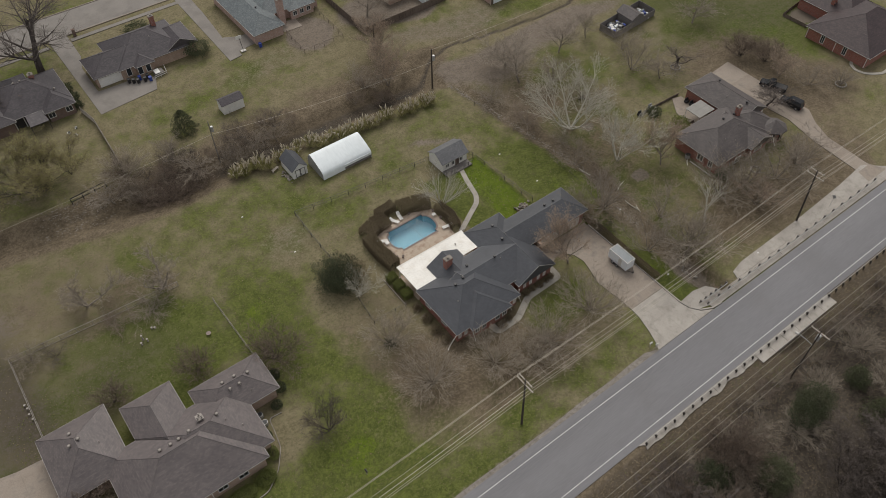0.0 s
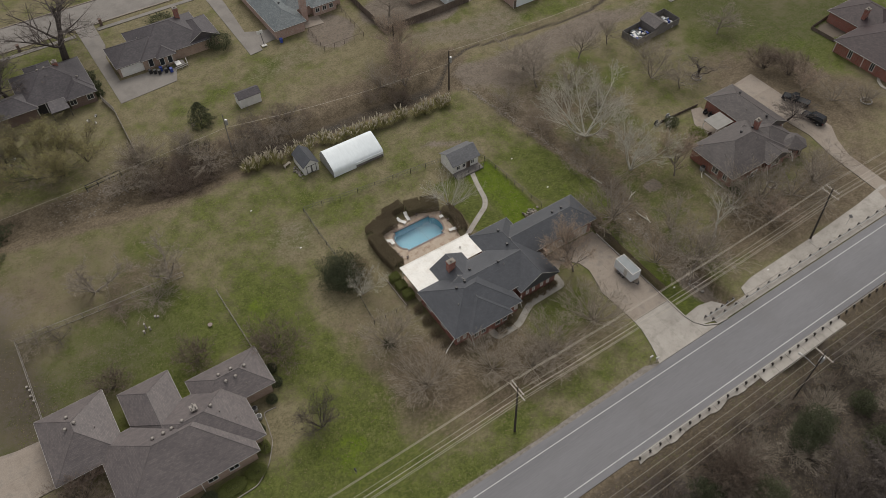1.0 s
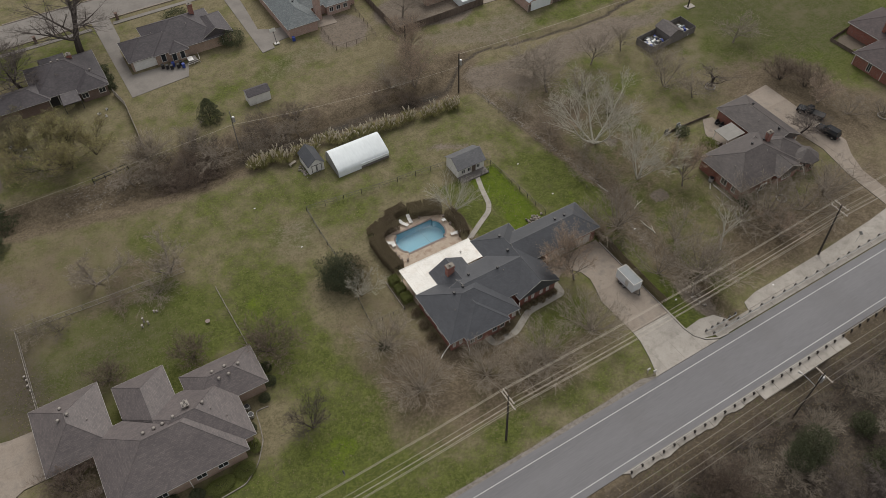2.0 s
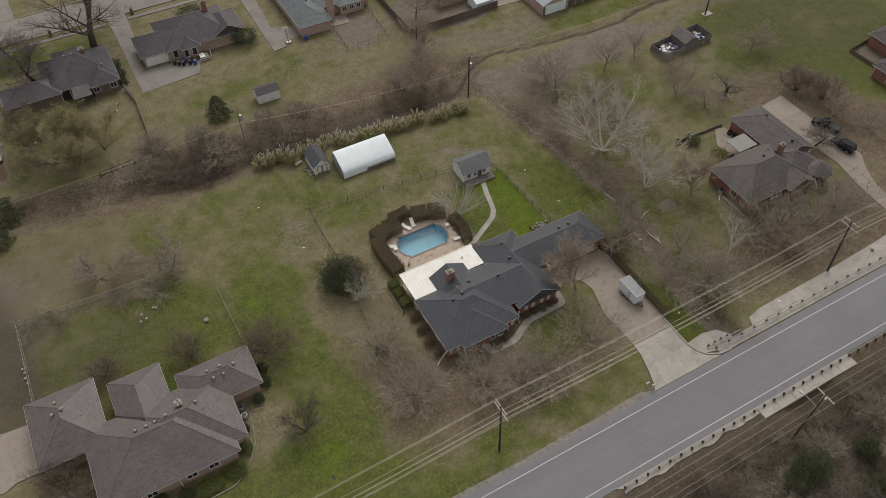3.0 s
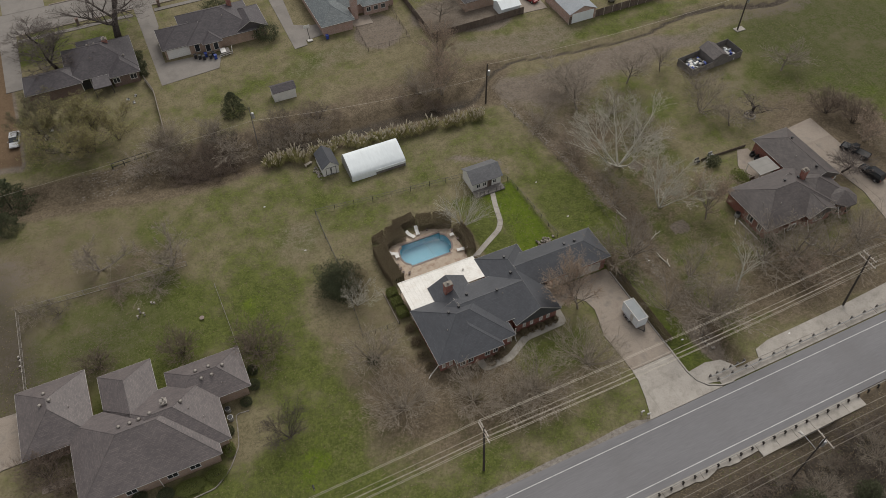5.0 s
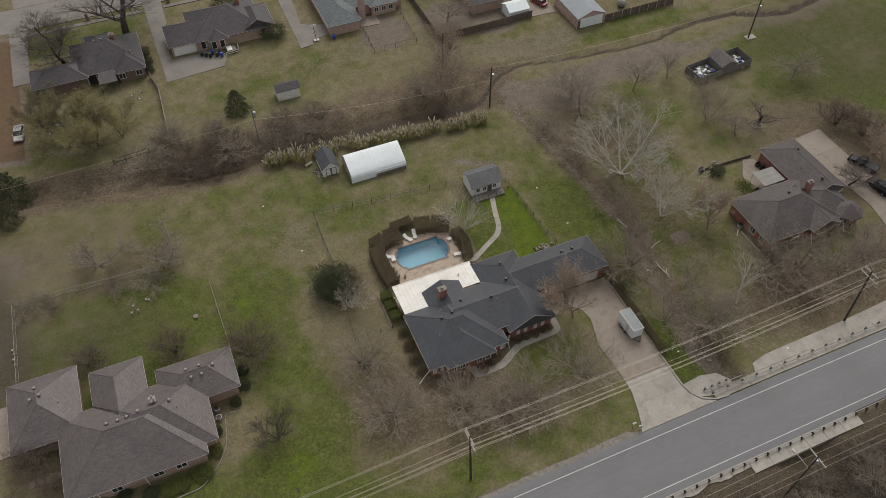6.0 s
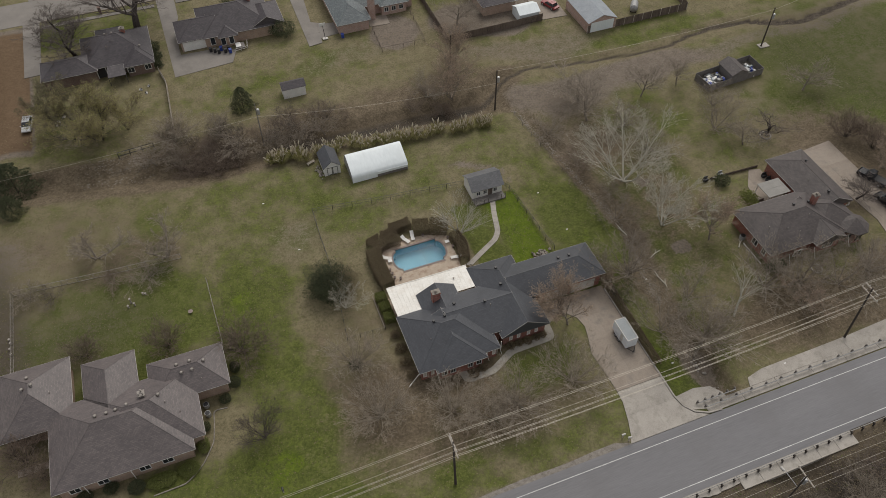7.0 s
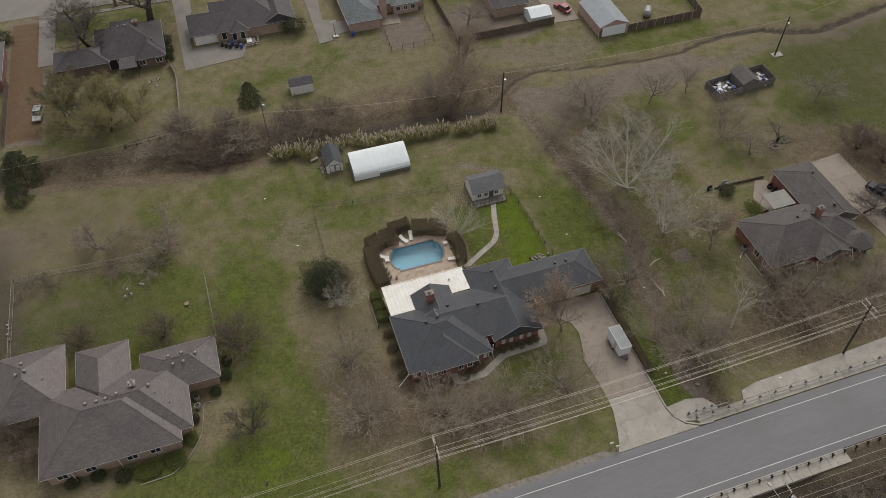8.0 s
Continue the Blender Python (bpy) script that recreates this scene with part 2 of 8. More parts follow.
M_SHINGLE_DARK = shingle("charcoal_shingles", [(0.040, 0.043, 0.051), (0.060, 0.064, 0.074)], 0.5, tabs=0.38)
M_SHINGLE_GREY = shingle("weathered_grey_shingles", [(0.090, 0.074, 0.073), (0.130, 0.109, 0.105)], 0.6, tabs=0.45)
M_SHINGLE_BROWN = shingle("grey_brown_shingles", [(0.052, 0.045, 0.050), (0.077, 0.067, 0.072)], tabs=0.5)
M_SHINGLE_BROWN.node_tree.nodes["Principled BSDF"].inputs["Specular IOR Level"].default_value = 0.45
M_SHINGLE_TAUPE = shingle("taupe_shingles", [(0.072, 0.062, 0.060), (0.101, 0.087, 0.083)], tabs=0.45)
M_SHINGLE_COTTAGE = shingle("cool_grey_shingles", [(0.085, 0.087, 0.093), (0.122, 0.124, 0.130)], tabs=0.4)
M_METAL_GREY = surface("blue_grey_metal_roof", [(0.22, 0.245, 0.27), (0.29, 0.315, 0.34)], 0.6, 0.55, 0.06, 8.0, stain=((0.17, 0.18, 0.19), 0.7, 0.4))
M_AWNING = surface("dull_white_metal", [(0.20, 0.192, 0.175), (0.27, 0.26, 0.24)], 0.8, 0.8, 0.05, 6.0)
M_SHINGLE_BLUE = shingle("blue_grey_shingles", [(0.085, 0.105, 0.112), (0.125, 0.145, 0.150)])
M_SHINGLE_RED = shingle("maroon_shingles", [(0.038, 0.025, 0.027), (0.058, 0.039, 0.040)])
for m_ in (M_SHINGLE_RED, M_SHINGLE_TAUPE):
    m_.node_tree.nodes["Principled BSDF"].inputs["Specular IOR Level"].default_value = 0.4
M_BRICK_RED = brickwork("red_brick", (0.20, 0.062, 0.045), (0.30, 0.10, 0.07), (0.28, 0.24, 0.21))
M_BRICK_TAN = brickwork("tan_brick", (0.30, 0.20, 0.15), (0.40, 0.28, 0.21), (0.36, 0.32, 0.27))
M_BRICK_BROWN = brickwork("brown_brick", (0.12, 0.075, 0.060), (0.18, 0.115, 0.09), (0.22, 0.19, 0.165))
M_BRICK_PINK = brickwork("pink_brick", (0.34, 0.21, 0.17), (0.44, 0.30, 0.25), (0.42, 0.38, 0.34))
M_WHITE = surface("white_paint", [(0.60, 0.59, 0.56), (0.74, 0.73, 0.70)], 1.0, 0.6, 0.1, 8.0)
M_METAL_WHITE = surface("white_metal_roof", [(0.60, 0.58, 0.53), (0.70, 0.68, 0.63), (0.76, 0.74, 0.69)], 0.5, 0.5, 0.08, 8.0, stain=((0.55, 0.50, 0.42), 0.8, 0.5))
M_TARP = surface("pale_ribbed_metal", [(0.66, 0.71, 0.72), (0.75, 0.80, 0.81)], 0.4, 0.55, 0.1, 8.0, stretch=(1, 0.3, 0.3), stain=((0.54, 0.57, 0.57), 0.5, 0.25))
M_VENT = surface("tan_vent_paint", [(0.24, 0.215, 0.19), (0.34, 0.31, 0.28)], 1.5, 0.6, 0.1, 6.0)
M_GUTTER = surface("dull_gutter_paint", [(0.40, 0.38, 0.35), (0.55, 0.53, 0.50)], 1.5, 0.6, 0.1, 6.0)
M_SKIN = surface("blue_grey_roof_skin", [(0.17, 0.19, 0.20), (0.23, 0.25, 0.26)], 1.0, 0.5, 0.05, 6.0)
M_TRIM = surface("off_white_trim", [(0.42, 0.40, 0.37), (0.58, 0.56, 0.52)], 1.5, 0.6, 0.1, 6.0)
M_BLACK = plain("black_metal", (0.02, 0.02, 0.022), 0.5)
# near-black colour that stands for the shade inside a porch recess
M_PORCH_SHADE = plain("porch_recess_shade", (0.03, 0.028, 0.027), 0.9)
M_GALV = surface("galvanised_steel", [(0.36, 0.36, 0.36), (0.52, 0.52, 0.52)], 3.0, 0.45, 0.1, 8.0, 0.6)
M_RAIL = surface("guardrail_steel", [(0.40, 0.39, 0.37), (0.55, 0.54, 0.51)], 2.0, 0.55, 0.1, 8.0, 0.3)
M_POST = surface("creosote_timber", [(0.022, 0.018, 0.015), (0.055, 0.045, 0.038)], 3.0, 0.9, 0.4, 8.0, stretch=(1, 1, 0.2))
M_POLE = surface("utility_pole_timber", [(0.035, 0.028, 0.022), (0.07, 0.056, 0.045)], 2.0, 0.9, 0.4, 8.0, stretch=(1, 1, 0.15))
M_ARM = surface("weathered_crossarm", [(0.34, 0.30, 0.25), (0.48, 0.43, 0.37)], 2.0, 0.9, 0.3, 8.0)
M_WIRE = plain("bare_wire", (0.40, 0.365, 0.305), 0.45, 0.3)
M_FENCE_WOOD = surface("weathered_fence_boards", [(0.075, 0.055, 0.045), (0.13, 0.10, 0.08), (0.17, 0.135, 0.11)], 1.5, 0.9, 0.4, 6.0, stretch=(1, 1, 0.2), vary=0.1)
M_DECK_WOOD = surface("grey_boards", [(0.11, 0.10, 0.093), (0.20, 0.185, 0.172)], 1.2, 0.9, 0.4, 8.0, vary=0.1)
M_CHAIN = plain("fence_steel", (0.10, 0.095, 0.085), 0.6, 0.4)
M_GLASS = glass_pane("window_glass")
M_COPING = surface("brick_coping", [(0.19, 0.150, 0.135), (0.28, 0.225, 0.20)], 2.0, 0.85, 0.3, 8.0)
M_DECK = surface("pebble_pool_deck", [(0.36, 0.29, 0.22), (0.47, 0.39, 0.31)], 0.9, 0.9, 0.25, 14.0, stain=((0.26, 0.17, 0.12), 1.2, 0.8), vary=0.06)
M_POOL_SHELL = surface("blue_pool_plaster", [(0.20, 0.39, 0.47), (0.25, 0.45, 0.53)], 0.6, 0.7, 0.05, 6.0)
M_BARK = surface("grey_brown_bark", [(0.15, 0.125, 0.10), (0.27, 0.235, 0.19)], 3.0, 0.95, 0.5, 6.0, stretch=(1, 1, 0.25))
M_BARK_PALE = surface("pale_sycamore_bark", [(0.36, 0.34, 0.285), (0.56, 0.535, 0.46)], 1.5, 0.9, 0.3, 6.0)
M_BARK_DARK = surface("dark_bark", [(0.035, 0.028, 0.024), (0.075, 0.060, 0.052)], 3.0, 0.95, 0.5, 6.0)
M_TWIG = foliage("brown_grey_twigs", [(0.17, 0.142, 0.112), (0.33, 0.285, 0.23)])
M_TWIG_PALE = foliage("pale_twigs", [(0.34, 0.32, 0.265), (0.54, 0.51, 0.43)])
M_TWIG_DARK = foliage("dark_twigs", [(0.075, 0.062, 0.055), (0.16, 0.135, 0.12)])
M_TWIG_RED = foliage("russet_dead_leaves", [(0.28, 0.212, 0.155), (0.44, 0.350, 0.265)])
M_TWIG_FAN = foliage("pale_brown_twigs", [(0.225, 0.190, 0.150), (0.395, 0.345, 0.280)])
M_TWIG_ROSE = foliage("rosy_brown_twigs", [(0.25, 0.19, 0.145), (0.42, 0.335, 0.26)])
M_TWIG_HAZE = foliage("brown_twigs", [(0.12, 0.092, 0.072), (0.22, 0.172, 0.135)])
M_TWIG_YELLOW = foliage("yellow_green_buds", [(0.22, 0.20, 0.086), (0.38, 0.345, 0.158)])
M_LEAF = foliage("dark_evergreen_leaves", [(0.05, 0.060, 0.034), (0.088, 0.10, 0.054), (0.135, 0.14, 0.078)])
M_LEAF_OLIVE = foliage("olive_leaves", [(0.085, 0.085, 0.045), (0.15, 0.142, 0.075), (0.22, 0.20, 0.105)])
M_LEAF_BOX = foliage("clipped_green_leaves", [(0.12, 0.138, 0.042), (0.24, 0.262, 0.085)])
M_LEAF_HEDGE = foliage("bronze_hedge_leaves", [(0.150, 0.118, 0.080), (0.215, 0.172, 0.115), (0.215, 0.190, 0.102)])
M_PAMPAS = foliage("pampas_blades", [(0.125, 0.13, 0.04), (0.24, 0.225, 0.085), (0.38, 0.335, 0.18)])
M_PLUME = foliage("pampas_plumes", [(0.48, 0.43, 0.33), (0.66, 0.60, 0.49)])
M_SCRUB = foliage("dead_weeds", [(0.11, 0.085, 0.055), (0.21, 0.17, 0.11)])
M_CAR_BLACK = surface("black_car_paint", [(0.010, 0.011, 0.013), (0.016, 0.017, 0.02)], 1.0, 0.25, 0.0)
M_CAR_BLACK.node_tree.nodes["Principled BSDF"].inputs["Specular IOR Level"].default_value = 0.22
M_CAR_SILVER = surface("silver_car_paint", [(0.45, 0.46, 0.47), (0.55, 0.56, 0.57)], 1.0, 0.3, 0.0, metal=0.4)
M_CAR_RED = surface("red_car_paint", [(0.20, 0.02, 0.025), (0.26, 0.03, 0.03)], 1.0, 0.3, 0.0)
M_RUBBER = plain("tyre_rubber", (0.018, 0.018, 0.018), 0.9)
M_LAMP_RED = plain("tail_lamp", (0.30, 0.02, 0.02), 0.3)
M_LAMP_CLEAR = plain("head_lamp", (0.6, 0.6, 0.58), 0.2)
M_BLUE = plain("blue_plastic", (0.03, 0.06, 0.28), 0.5)
M_STONE = surface("rough_stone", [(0.16, 0.14, 0.12), (0.32, 0.29, 0.25)], 2.0, 0.95, 0.5, 6.0, vary=0.2)
M_RUST = surface("corrugated_grey", [(0.24, 0.24, 0.24), (0.36, 0.36, 0.35)], 1.0, 0.6, 0.1, 8.0, 0.3)


def water_material():
    """Clear water: light passes with a faint blue tint, and the surface mirrors the sky at a slant."""
    m = bpy.data.materials.new("water")
    m.use_nodes = True
    t = m.node_tree
    t.nodes.clear()
    out = t.nodes.new("ShaderNodeOutputMaterial")
    mix = t.nodes.new("ShaderNodeMixShader")
    clear = t.nodes.new("ShaderNodeBsdfTransparent")
    clear.inputs[0].default_value = (0.80, 0.93, 0.97, 1)
    gloss = t.nodes.new("ShaderNodeBsdfGlossy")
    gloss.inputs["Roughness"].default_value = 0.08
    fres = t.nodes.new("ShaderNodeFresnel")
    fres.inputs[0].default_value = 1.22
    n = t.nodes.new("ShaderNodeTexNoise")
    n.inputs["Scale"].default_value = 2.5
    bp = t.nodes.new("ShaderNodeBump")
    bp.inputs["Strength"].default_value = 0.08
    bp.inputs["Distance"].default_value = 0.05
    t.links.new(n.outputs[0], bp.inputs["Height"])
    t.links.new(bp.outputs[0], gloss.inputs["Normal"])
    t.links.new(fres.outputs[0], mix.inputs[0])
    t.links.new(clear.outputs[0], mix.inputs[1])
    t.links.new(gloss.outputs[0], mix.inputs[2])
    t.links.new(mix.outputs[0], out.inputs[0])
    return m


M_WATER = water_material()
M_CREEK = plain("creek_water", (0.045, 0.038, 0.030), 0.35)
M_CREEK.node_tree.nodes["Principled BSDF"].inputs["Specular IOR Level"].default_value = 0.04


# ---- mesh helpers ----
def mesh_object(name, bm, material, parent=None, label="", smooth=False):
    me = bpy.data.meshes.new(name)
    bm.normal_update()
    bm.to_mesh(me)
    bm.free()
    me.materials.append(material)
    if smooth:
        me.shade_smooth()
    ob = new(name, me)
    ob.parent = parent
    if label:
        ob["label"] = label
    return ob


def part(name, bm, material, parent, label="", smooth=False):
    return mesh_object(name, bm, material, parent, label, smooth)


def thing(name, x, y, z, label, category, group="", kind="", turn=0.0):
    """An empty at the thing's base, which parents its parts."""
    ob = new(name)
    ob.empty_display_size = 0.2
    ob.matrix_world = pose(x, y, z, 0, 0, turn)
    return tagged(ob, label, category, group, kind)


def box(bm, x0, y0, z0, x1, y1, z1, bevel=0.0):
    v = [bm.verts.new(p) for p in ((x0, y0, z0), (x1, y0, z0), (x1, y1, z0), (x0, y1, z0), (x0, y0, z1), (x1, y0, z1), (x1, y1, z1), (x0, y1, z1))]
    fs = [bm.faces.new([v[i] for i in q]) for q in ((3, 2, 1, 0), (4, 5, 6, 7), (0, 1, 5, 4), (1, 2, 6, 5), (2, 3, 7, 6), (3, 0, 4, 7))]
    if bevel:
        bmesh.ops.bevel(bm, geom=list({e for f in fs for e in f.edges}), offset=bevel, segments=1, affect="EDGES")
    return v


def prism(bm, poly, z0, z1):
    """A slab with a plan outline."""
    area = sum(a[0] * b[1] - b[0] * a[1] for a, b in zip(poly, poly[1:] + poly[:1]))
    if area < 0:
        poly = poly[::-1]
    lo = [bm.verts.new((x, y, z0)) for x, y in poly]
    hi = [bm.verts.new((x, y, z1)) for x, y in poly]
    bm.faces.new(lo[::-1])
    bm.faces.new(hi)
    n = len(poly)
    for i in range(n):
        bm.faces.new((lo[i], lo[(i + 1) % n], hi[(i + 1) % n], hi[i]))


def tube(bm, p, q, r0, r1, n=6, caps=True):
    """A tapered bar from p to q."""
    p, q = Vector(p), Vector(q)
    d = (q - p).normalized()
    side = d.orthogonal().normalized()
    up = d.cross(side)
    a = [bm.verts.new(p + (side * math.cos(k * math.tau / n) + up * math.sin(k * math.tau / n)) * r0) for k in range(n)]
    b = [bm.verts.new(q + (side * math.cos(k * math.tau / n) + up * math.sin(k * math.tau / n)) * r1) for k in range(n)]
    for k in range(n):
        bm.faces.new((a[k], a[(k + 1) % n], b[(k + 1) % n], b[k]))
    if caps:
        bm.faces.new(a[::-1])
        bm.faces.new(b)


def path_tube(bm, points, r, n=4):
    """A bar of one thickness along a line, in one piece."""
    points = [Vector(p) for p in points]
    rings, side = [], None
    for i, p in enumerate(points):
        d = (points[min(i + 1, len(points) - 1)] - points[max(i - 1, 0)]).normalized()
        side = d.orthogonal().normalized() if side is None else (side - d * side.dot(d)).normalized()
        up = d.cross(side)
        rings.append([bm.verts.new(p + (side * math.cos(k * math.tau / n) + up * math.sin(k * math.tau / n)) * r) for k in range(n)])
    for a, b in zip(rings, rings[1:]):
        for k in range(n):
            bm.faces.new((a[k], a[(k + 1) % n], b[(k + 1) % n], b[k]))
    bm.faces.new(rings[0][::-1])
    bm.faces.new(rings[-1])


def clip_poly(poly, axis, value, keep_less):
    out = []
    for a, b in zip(poly, poly[1:] + poly[:1]):
        ia = (a[axis] <= value) == keep_less
        ib = (b[axis] <= value) == keep_less
        if ia:
            out.append(a)
        if ia != ib:
            k = (value - a[axis]) / (b[axis] - a[axis])
            out.append((a[0] + (b[0] - a[0]) * k, a[1] + (b[1] - a[1]) * k))
    return out


def paved(name, piece, poly, cell, z, thick, material, label, category, gap=0.012, origin=(0.0, 0.0)):
    """A pavement of cast slabs: each panel is a piece of its own over a dark joint bed."""
    bm = bmesh.new()
    prism(bm, poly, z - thick - 0.05, z - 0.02)
    whole = tagged(mesh_object(name, bm, M_GRAVEL), label, category, kind="structure")
    xs, ys = [p[0] for p in poly], [p[1] for p in poly]
    i0, i1 = math.floor((min(xs) - origin[0]) / cell[0]), math.ceil((max(xs) - origin[0]) / cell[0])
    j0, j1 = math.floor((min(ys) - origin[1]) / cell[1]), math.ceil((max(ys) - origin[1]) / cell[1])
    for i in range(i0, i1):
        for j in range(j0, j1):
            x0, y0 = origin[0] + i * cell[0], origin[1] + j * cell[1]
            q = poly
            for axis, value, less in ((0, x0 + gap / 2, False), (0, x0 + cell[0] - gap / 2, True), (1, y0 + gap / 2, False), (1, y0 + cell[1] - gap / 2, True)):
                if q:
                    q = clip_poly(q, axis, value, less)
            if len(q) < 3:
                continue
            clean = [p for p, o in zip(q, q[1:] + q[:1]) if math.dist(p, o) > 0.01]
            if len(clean) < 3:
                continue
            if abs(sum(a[0] * b[1] - b[0] * a[1] for a, b in zip(clean, clean[1:] + clean[:1]))) < 0.1:
                continue
            bm = bmesh.new()
            prism(bm, clean, z - thick, z + random.uniform(-0.006, 0.006))
            part(piece, bm, material, whole)
    return whole


def strip_slabs(name, piece, line, width, step_len, z, thick, material, label, category):
    """A footpath of slabs that follows a line."""
    pts = [Vector((*p, 0)) for p in line]
    dense = []
    for a, b in zip(pts, pts[1:]):
        n = max(1, round((b - a).length / 0.25))
        dense += [a.lerp(b, k / n) for k in range(n)]
    dense.append(pts[-1])
    for _ in range(6):
        dense = [dense[0]] + [(a + 2 * b + c) / 4 for a, b, c in zip(dense, dense[1:], dense[2:])] + [dense[-1]]
    side = []
    for i, p in enumerate(dense):
        d = (dense[min(i + 1, len(dense) - 1)] - dense[max(i - 1, 0)]).normalized()
        side.append(Vector((-d.y, d.x, 0)) * width / 2)
    bm = bmesh.new()
    left, right = [p + s * 0.97 for p, s in zip(dense, side)], [p - s * 0.97 for p, s in zip(dense, side)]
    for i in range(len(dense) - 1):
        vs = [bm.verts.new((*p.xy, z - 0.025)) for p in (left[i], right[i], right[i + 1], left[i + 1])]
        bm.faces.new(vs)
    whole = tagged(mesh_object(name, bm, M_GRAVEL), label, category, kind="structure")
    per = max(1, round(step_len / 0.25))
    for i in range(0, len(dense) - 1, per):
        j = min(i + per, len(dense) - 1)
        poly = [(p + s).to_2d() for p, s in zip(dense[i:j + 1], side[i:j + 1])] + [(p - s).to_2d() for p, s in zip(dense[i:j + 1], side[i:j + 1])][::-1]
        mid = sum(poly, Vector((0, 0))) / len(poly)
        poly = [tuple(mid + (p - mid) * 0.985) for p in poly]
        bm = bmesh.new()
        prism(bm, poly, z - thick, z + random.uniform(-0.005, 0.008))
        part(piece, bm, material, whole)
    return whole


# ---- the lie of the land ----
CREEK = [(-140, 66), (-90, 61), (-60, 56), (-40, 52.5), (-25, 51.6), (-10, 51.2), (0, 51.0), (8, 50.6), (15, 49.7), (22, 50.2), (28, 55.6), (35, 57.4), (43, 55.6), (52, 54.4), (60, 53.8), (67, 53.4), (73, 55.0), (80, 56.0), (89.5, 55.6), (95, 52.6), (102, 50.8), (109, 52.0), (123, 54.6), (160, 60)]
GULLY = [(28.5, -25), (28.0, -14), (29.0, -2), (31.0, 8), (30.2, 16), (28.8, 27), (27.4, 38), (26.0, 47)]
TRACK = [(30, 50), (42, 50), (56, 49), (66, 48), (78, 48), (92, 50), (104, 51), (125, 54)]

TYRES = [(8, 35), (14.5, 31.0), (17.6, 26.0), (19.0, 20.0), (20.4, 13.0), (21.2, 5.0)]


def line_distance(x, y, line):
    best = 1e9
    for (ax, ay), (bx, by) in zip(line, line[1:]):
        dx, dy = bx - ax, by - ay
        k = max(0.0, min(1.0, ((x - ax) * dx + (y - ay) * dy) / (dx * dx + dy * dy)))
        best = min(best, math.hypot(x - ax - k * dx, y - ay - k * dy))
    return best


def ease(v, lo, hi):
    k = max(0.0, min(1.0, (v - lo) / (hi - lo)))
    return k * k * (3 - 2 * k)


def land(x, y):
    """The ground's height."""
    if abs(x) > 320 or abs(y) > 320:
        return 0.0
    z = 0.0
    if -10.6 < x < 0.6 and 12.0 < y < 19.4:
        return -2.4
    if 35 < y < 95:
        z -= (1.5 - 1.0 * ease(x, 24, 32)) * (1 - ease(line_distance(x, y, CREEK), 1.0 - 0.7 * ease(x, 24, 32), 4.0 - 2.2 * ease(x, 24, 32)))
    if -30 < y < 48 and 10 < x < 40:
        deep = 1.3 if y < -12 else 0.45
        z -= deep * (1 - ease(line_distance(x, y, GULLY), 0.6, 2.8))
    if y < -38.5:
        z -= 1.6 * ease(-y, 38.5, 45) + 1.5 * ease(-y, 50, 80)
    if y < -38.5 and abs(x - 31) < 7:
        z -= 1.2 * (1 - ease(abs(x - 31), 2, 6))
    return z + 0.06 * noise.noise((x * 0.13, y * 0.13, 3.0)) * (0 if -39 < y < -26 else 1) - 0.05


def patch(x, y, cx, cy, rx, ry, soft=0.5):
    """1 inside an oval, fading to 0 outside it."""
    d = math.hypot((x - cx) / rx, (y - cy) / ry)
    return 1 - ease(d, 1 - soft, 1 + soft)


